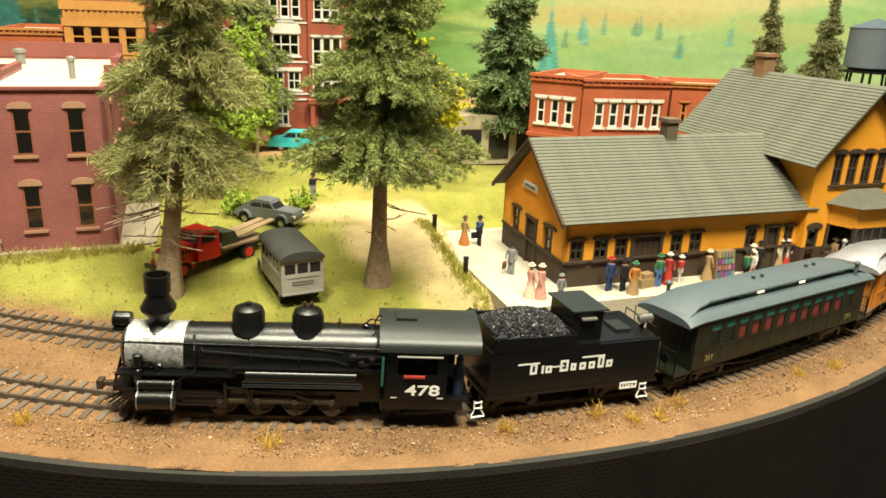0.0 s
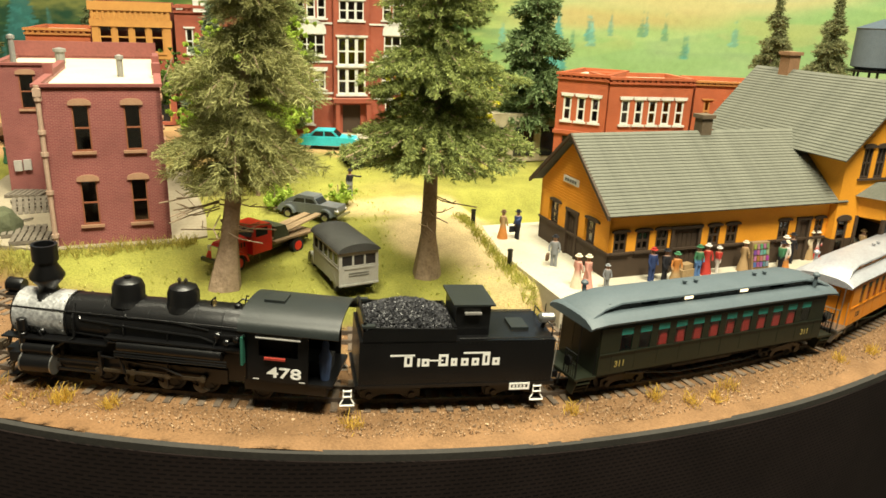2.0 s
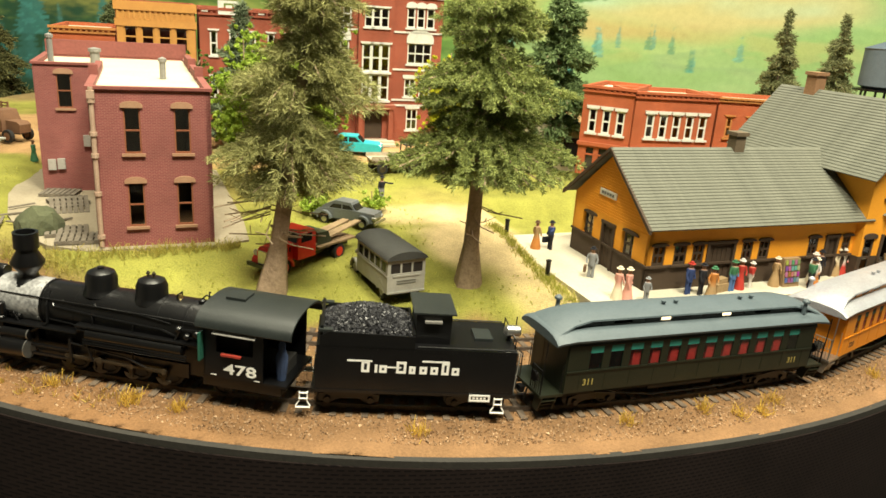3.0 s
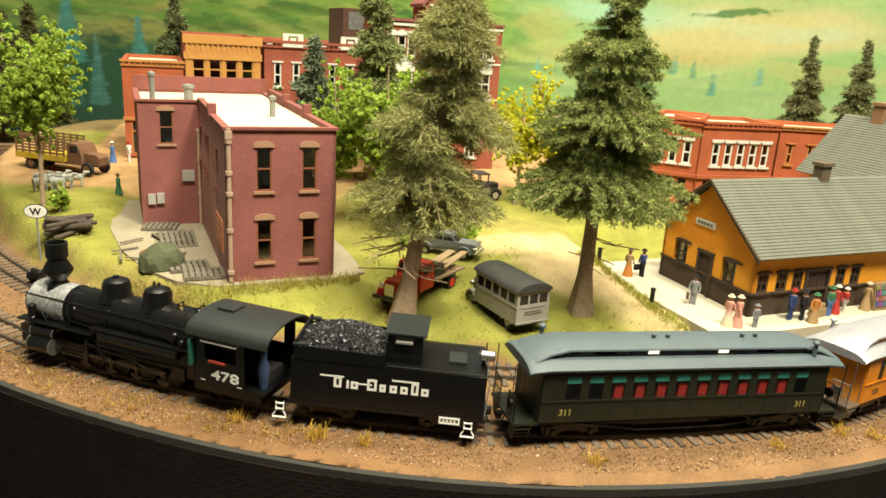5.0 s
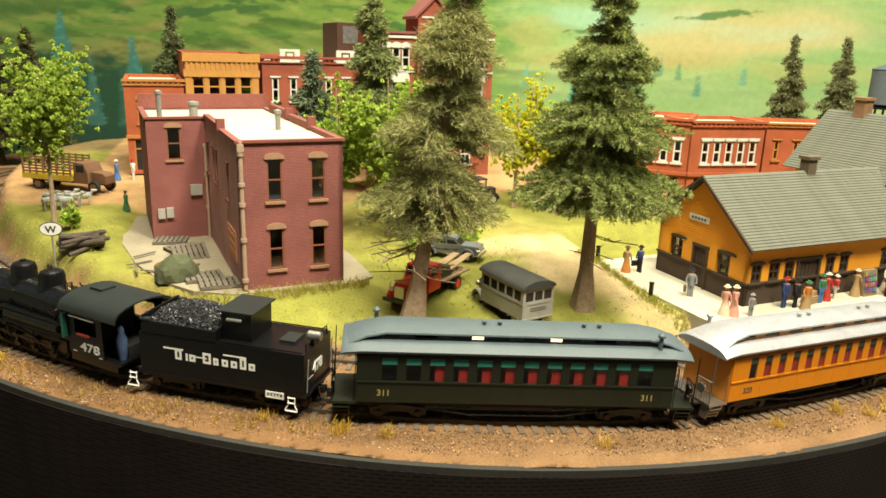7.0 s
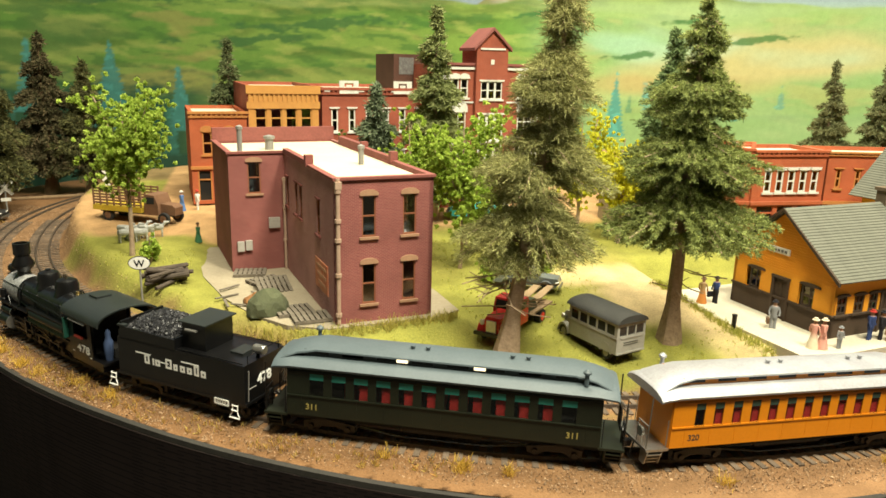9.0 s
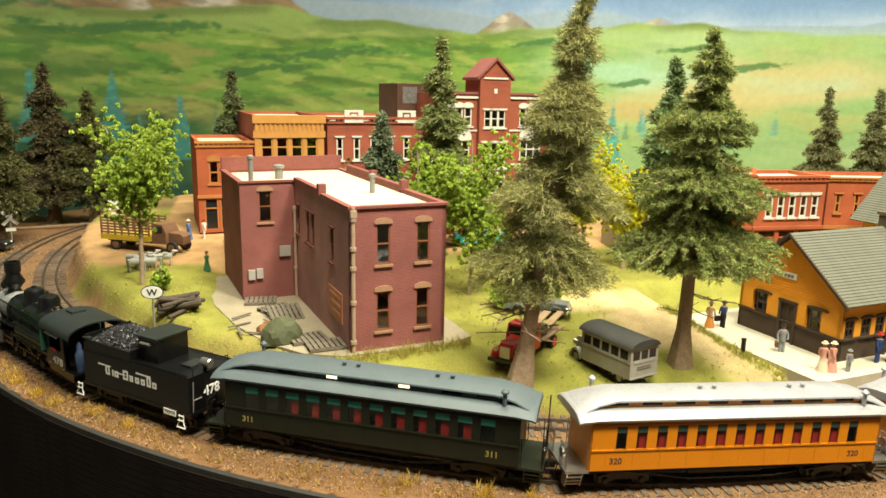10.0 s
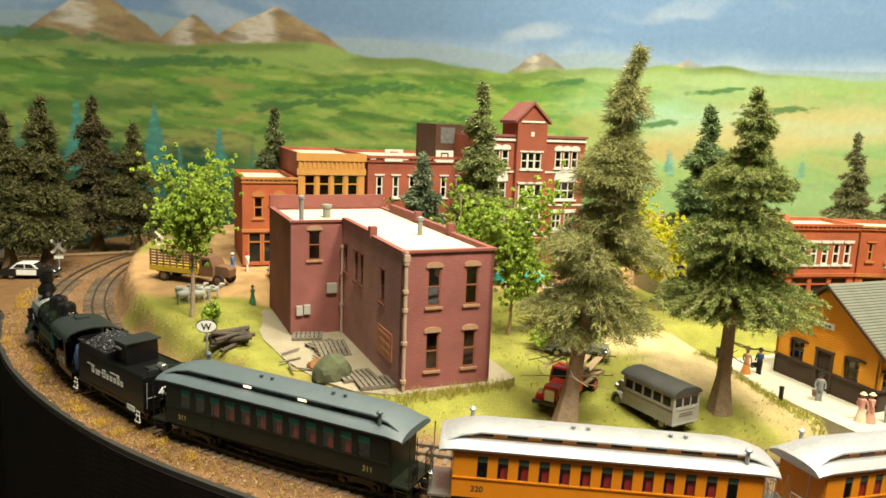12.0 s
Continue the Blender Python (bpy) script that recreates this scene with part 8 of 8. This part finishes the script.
pallet(-28.2, 46.6, 0.1, 0, 12, "weathered slatted pallet lying on the slab")
pallet(-27.4, 45.3, 0.12, 0, 8, "weathered slatted pallet beside the downpipe")
pallet(-29.5, 52.4, 0.12, 0, 30, "grey pallet lying by the wing")
pallet(-29.1, 51.0, 0.25, 24, 15, "grey pallet leaning on junk by the wing")
pallet(-30.4, 54.5, 0.1, 0, -5, "grey pallet against the wing wall")
bm = bmesh.new()
bmesh.ops.create_icosphere(bm, subdivisions=3, radius=1.0)
for v in bm.verts:
    v.co = Vector((v.co.x * 1.15, v.co.y * 0.9, max(v.co.z, -0.1) * 1.25)) * (1 + 0.12 * noise.noise(v.co * 2.2))
solid("tarpaulin", bm, mat("green_tarp", (0.1, 0.11, 0.055), 0.9, 0, (0.06, 0.068, 0.035), 1.2, 8, 0.5), "heap under a folded olive-green tarpaulin", "tarpaulin", pose(-29.5, 46.9, 0.15, 0, 0, 20))
bm = bmesh.new()
bmesh.ops.create_icosphere(bm, subdivisions=3, radius=0.6)
for v in bm.verts:
    v.co = Vector((v.co.x * 1.3, v.co.y, max(v.co.z, -0.05) * 1.1)) * (1 + 0.25 * noise.noise(v.co * 3))
solid("rust_heap", bm, mat("rust_heap", (0.3, 0.13, 0.04), 0.95, 0, (0.18, 0.09, 0.04), 2, 8, 0.6), "orange rusty scrap heap on the slab", "scrap", pose(-30.0, 48.4, 0.1))
for i in range(10):
    bm = bmesh.new()
    box(bm, -0.7, 0.7, -0.07, 0.07, 0, 0.06)
    solid("loose_board", bm, OLDWOOD, "loose weathered board lying on the slab", "board", pose(-30.6 + rng.uniform(-1.2, 1.6), 50.2 + rng.uniform(-2.5, 3.5), 0.08 + 0.015 * i, 0, 0, rng.uniform(0, 180)), "loose boards")


def goat(x, y, rot, c):
    th = thing("goat", "small grey goat figurine grazing beside the truck", "goat", pose(x, y, gz(x, y), 0, 0, rot), "goats")
    bm = bmesh.new()
    lathe(bm, ((0.08, -0.5), (0.22, -0.42), (0.25, 0), (0.22, 0.38), (0.1, 0.48)), (0, 0, 0.68), 10, "X")
    part("body", bm, c, th, "", True)
    bm = bmesh.new()
    pipe(bm, [(0.4, 0, 0.8), (0.62, 0, 1.0)], 0.1, 8)
    lathe(bm, ((0.1, 0.5), (0.11, 0.62), (0.06, 0.88)), (0, 0, 1.02), 8, "X")
    part("head", bm, c, th, "", True)
    for a in (-0.35, 0.35):
        for b in (-0.13, 0.13):
            bm = bmesh.new()
            tube(bm, (a, b, 0), (a, b, 0.6), 0.045, 0.07, 6)
            part("leg", bm, c, th)


GOAT = mat("goat_grey", (0.62, 0.62, 0.58), 0.85, 0, (0.25, 0.25, 0.24), 3, 14, 0.3)
for k in range(8):
    goat(-39.0 + 0.55 * (k % 5) + 0.2 * (k // 5), 63.6 - 0.35 * (k % 2) - 0.8 * (k // 5), -20 + 25 * (k % 3), GOAT)

# low timber wall at the far bend
for k in range(7):
    bm = bmesh.new()
    tube(bm, (-1.6, 0, 0), (1.6, 0, 0), 0.2, 0.17, 8)
    solid("timber", bm, mat("timber_tan", (0.3, 0.2, 0.11), 0.9), "low tan timber along the grove", "timber", pose(-62 + k * 3.1, 90 + k * 0.75, gz(-62 + k * 3.1, 90 + k * 0.75) + 0.15, 0, 0, 13), "grove timbers")

# ---- tufts, bushes and gravel ----
rng = np.random.default_rng(21)


def tufts(name, label, spots, c1, c2, n, length, width):
    P = np.array([(x, y, gz(x, y) + 0.02) for x, y in spots])
    Dd = np.tile(np.array([0, 0, 1.6]), (len(P), 1))
    v, f = needles(rng, P, Dd, n, length, width)
    return tagged(new(name, raw_mesh(name, v, f.tolist(), island_mat(name, c1, c2, 0.95, 0.3))), label, "grass", kind="stuff")


def beside(s, off):
    p, q = along(s)
    return p + np.array([q[1], -q[0]]) * off


sp = [beside(s, o) for s, o in zip(rng.uniform(18, 112, 26), rng.uniform(-2.5, -1.5, 26))]
sp = [p + rng.normal(0, 0.16, 2) for p in sp for _ in range(9)]
tufts("straw_tufts", "straw-yellow grass tufts along the ballast edge", sp, (0.75, 0.5, 0.09), (0.5, 0.33, 0.06), 9, 0.36, 0.026)
sp = [beside(s, o) for s, o in zip(rng.uniform(60, 118, 420), rng.uniform(-2.6, -1.2, 420))]
tufts("brown_scrub", "sparse orange-brown scrub on the outer bank", sp, (0.5, 0.26, 0.07), (0.45, 0.36, 0.09), 8, 0.2, 0.03)
sp = [(rng.uniform(-31, -19.6), 43.4 + rng.normal(0, 0.22)) for _ in range(330)]
sp = [(x, y + 0.16 * (x + 26) * (0.9 if x > -26 else 0) + (0 if x > -27.5 else (-27.5 - x) * 0.75)) for x, y in sp]
tufts("slab_grass", "olive grass fringe along the slab", sp, (0.52, 0.42, 0.11), (0.3, 0.3, 0.06), 6, 0.36, 0.026)
sp = [(-3.9 - 0.14 * (y - 38) + rng.normal(0, 0.22), y) for y in rng.uniform(38, 48.5, 380)]
tufts("platform_grass", "green grass fringe beside the platform", sp, (0.5, 0.46, 0.10), (0.3, 0.33, 0.06), 7, 0.26, 0.026)
sp = [(x, y) for x, y in zip(rng.uniform(-40, -5, 2600), rng.uniform(38, 60, 2600)) if not (-34 < x < -18.8 and y > 43) and not (-9.5 < x < -3 and y > 42) and float(side_of(x, y, BLINE, 16)[0]) > 1.6]
tufts("lawn_turf", "short clumpy green turf over the lawn", sp, (0.6, 0.58, 0.15), (0.42, 0.42, 0.10), 5, 0.11, 0.03)
leafy(-12.3, 50.9, 1.5, 0.9, 71, LG1, LG2, "small bright green bush behind the grey car", 0.05, 90, 0.1)
leafy(-36.6, 57.4, 2.0, 0.8, 72, LG1, LG2, "small bright green bush by the goats", 0.05, 110, 0.1)
leafy(-16.0, 50.2, 1.6, 1.0, 73, LG1, LG2, "low green bush behind the red truck", 0.05, 90, 0.1)

NG = 42000
sg = rng.uniform(14, 125, NG)
og = np.concatenate([rng.uniform(-2.75, -0.95, NG // 2), rng.uniform(-0.9, 6.2, NG - NG // 2)])
pg = np.array([np.interp(sg, LINE_S, LINE[:, k]) for k in (0, 1)]).T
qg = np.array([np.interp(sg + 0.2, LINE_S, LINE[:, k]) - np.interp(sg - 0.2, LINE_S, LINE[:, k]) for k in (0, 1)]).T
qg /= np.linalg.norm(qg, axis=1)[:, None]
pg = pg + np.stack([qg[:, 1], -qg[:, 0]], 1) * og[:, None]
zg = ground_z(pg[:, 0], pg[:, 1])
rg = rng.uniform(0.022, 0.06, NG) * np.where(rng.uniform(0, 1, NG) > 0.97, 1.9, 1)
ax = rng.normal(0, 1, (NG, 4, 3))
ax /= np.linalg.norm(ax, axis=2)[..., None]
vg = (np.c_[pg, zg + 0.03][:, None, :] + ax * rg[:, None, None]).reshape(-1, 3)
b4 = np.arange(NG)[:, None] * 4
fg = np.concatenate([b4 + np.array(t) for t in ((0, 1, 2), (0, 2, 3), (0, 3, 1), (1, 3, 2))])
tagged(new("ballast_gravel", raw_mesh("ballast_gravel", vg, fg.tolist(), island_mat("gravel", (0.5, 0.335, 0.2), (0.13, 0.08, 0.045), 0.95))), "loose tan gravel between and beside the rails", "gravel", kind="stuff")

# ---- ties, last ----
TIEM = tie_mesh()
for root, line, arc, lo, hi in ((TRACK1, LINE, LINE_S, 12, 118), (TRACK2, BLINE, BLINE_S, 12, 112)):
    for k in range(int((hi - lo) / 0.56)):
        p, q = along(lo + k * 0.56, line, arc)
        shared("tie", TIEM, root, pose(p[0], p[1], RAILZ - 0.11 + float(grade(p[0])), 0, 0, math.degrees(math.atan2(q[1], q[0])) + random.uniform(-2, 2)))


# ---- what moves ----
# the tender's rear step along the front track, in full-size metres from its right end
RUN = [(0, 36.76), (1.0, 40.15), (2.0, 43.61), (3.5, 49.0), (4.5, 52.5), (5.5, 56.0), (6.25, 58.6), (7.0, 61.25), (8.0, 64.85), (9.0, 68.55), (9.5, 70.41), (10.25, 73.2), (11.0, 75.98), (12.0, 79.4)]


def run_at(t):
    return float(np.interp(t, [r[0] for r in RUN], [r[1] for r in RUN]))


def on_track(s, half):
    a, b = along(s + half)[0], along(s - half)[0]
    d, c = a - b, (a + b) / 2
    za, zb = float(grade(a[0])), float(grade(b[0]))
    return pose(K * c[0], K * c[1], K * (RAILZ + (za + zb) / 2), 0, -math.degrees(math.atan2(za - zb, np.linalg.norm(d))), math.degrees(math.atan2(d[1], d[0])))


def motions():
    ts = [k * 0.25 for k in range(49)]
    for ob, ahead, half in ((ENGINE, 13.3, 2.0), (TENDER, 3.0, 2.25), (CARS[0], -8.1, 4.45), (CARS[1], -22.35, 4.45), (CARS[2], -36.65, 4.45)):
        walk(ob, [(t, on_track(run_at(t) + ahead, half)) for t in ts])
    tw = [k * 0.1 for k in range(121)]
    for ob, x, r, lag in WHEELS:
        rows = []
        for t in tw:
            turn = (run_at(t) - 36.76) / r + lag
            if x == "rod":
                rows.append((t, pose(K * 0.27 * math.sin(turn), 0, K * (0.56 + 0.27 * math.cos(turn)))))
            else:
                rows.append((t, pose(K * x, 0, K * r, 0, math.degrees(turn), 0)))
        walk(ob, rows)


motions()
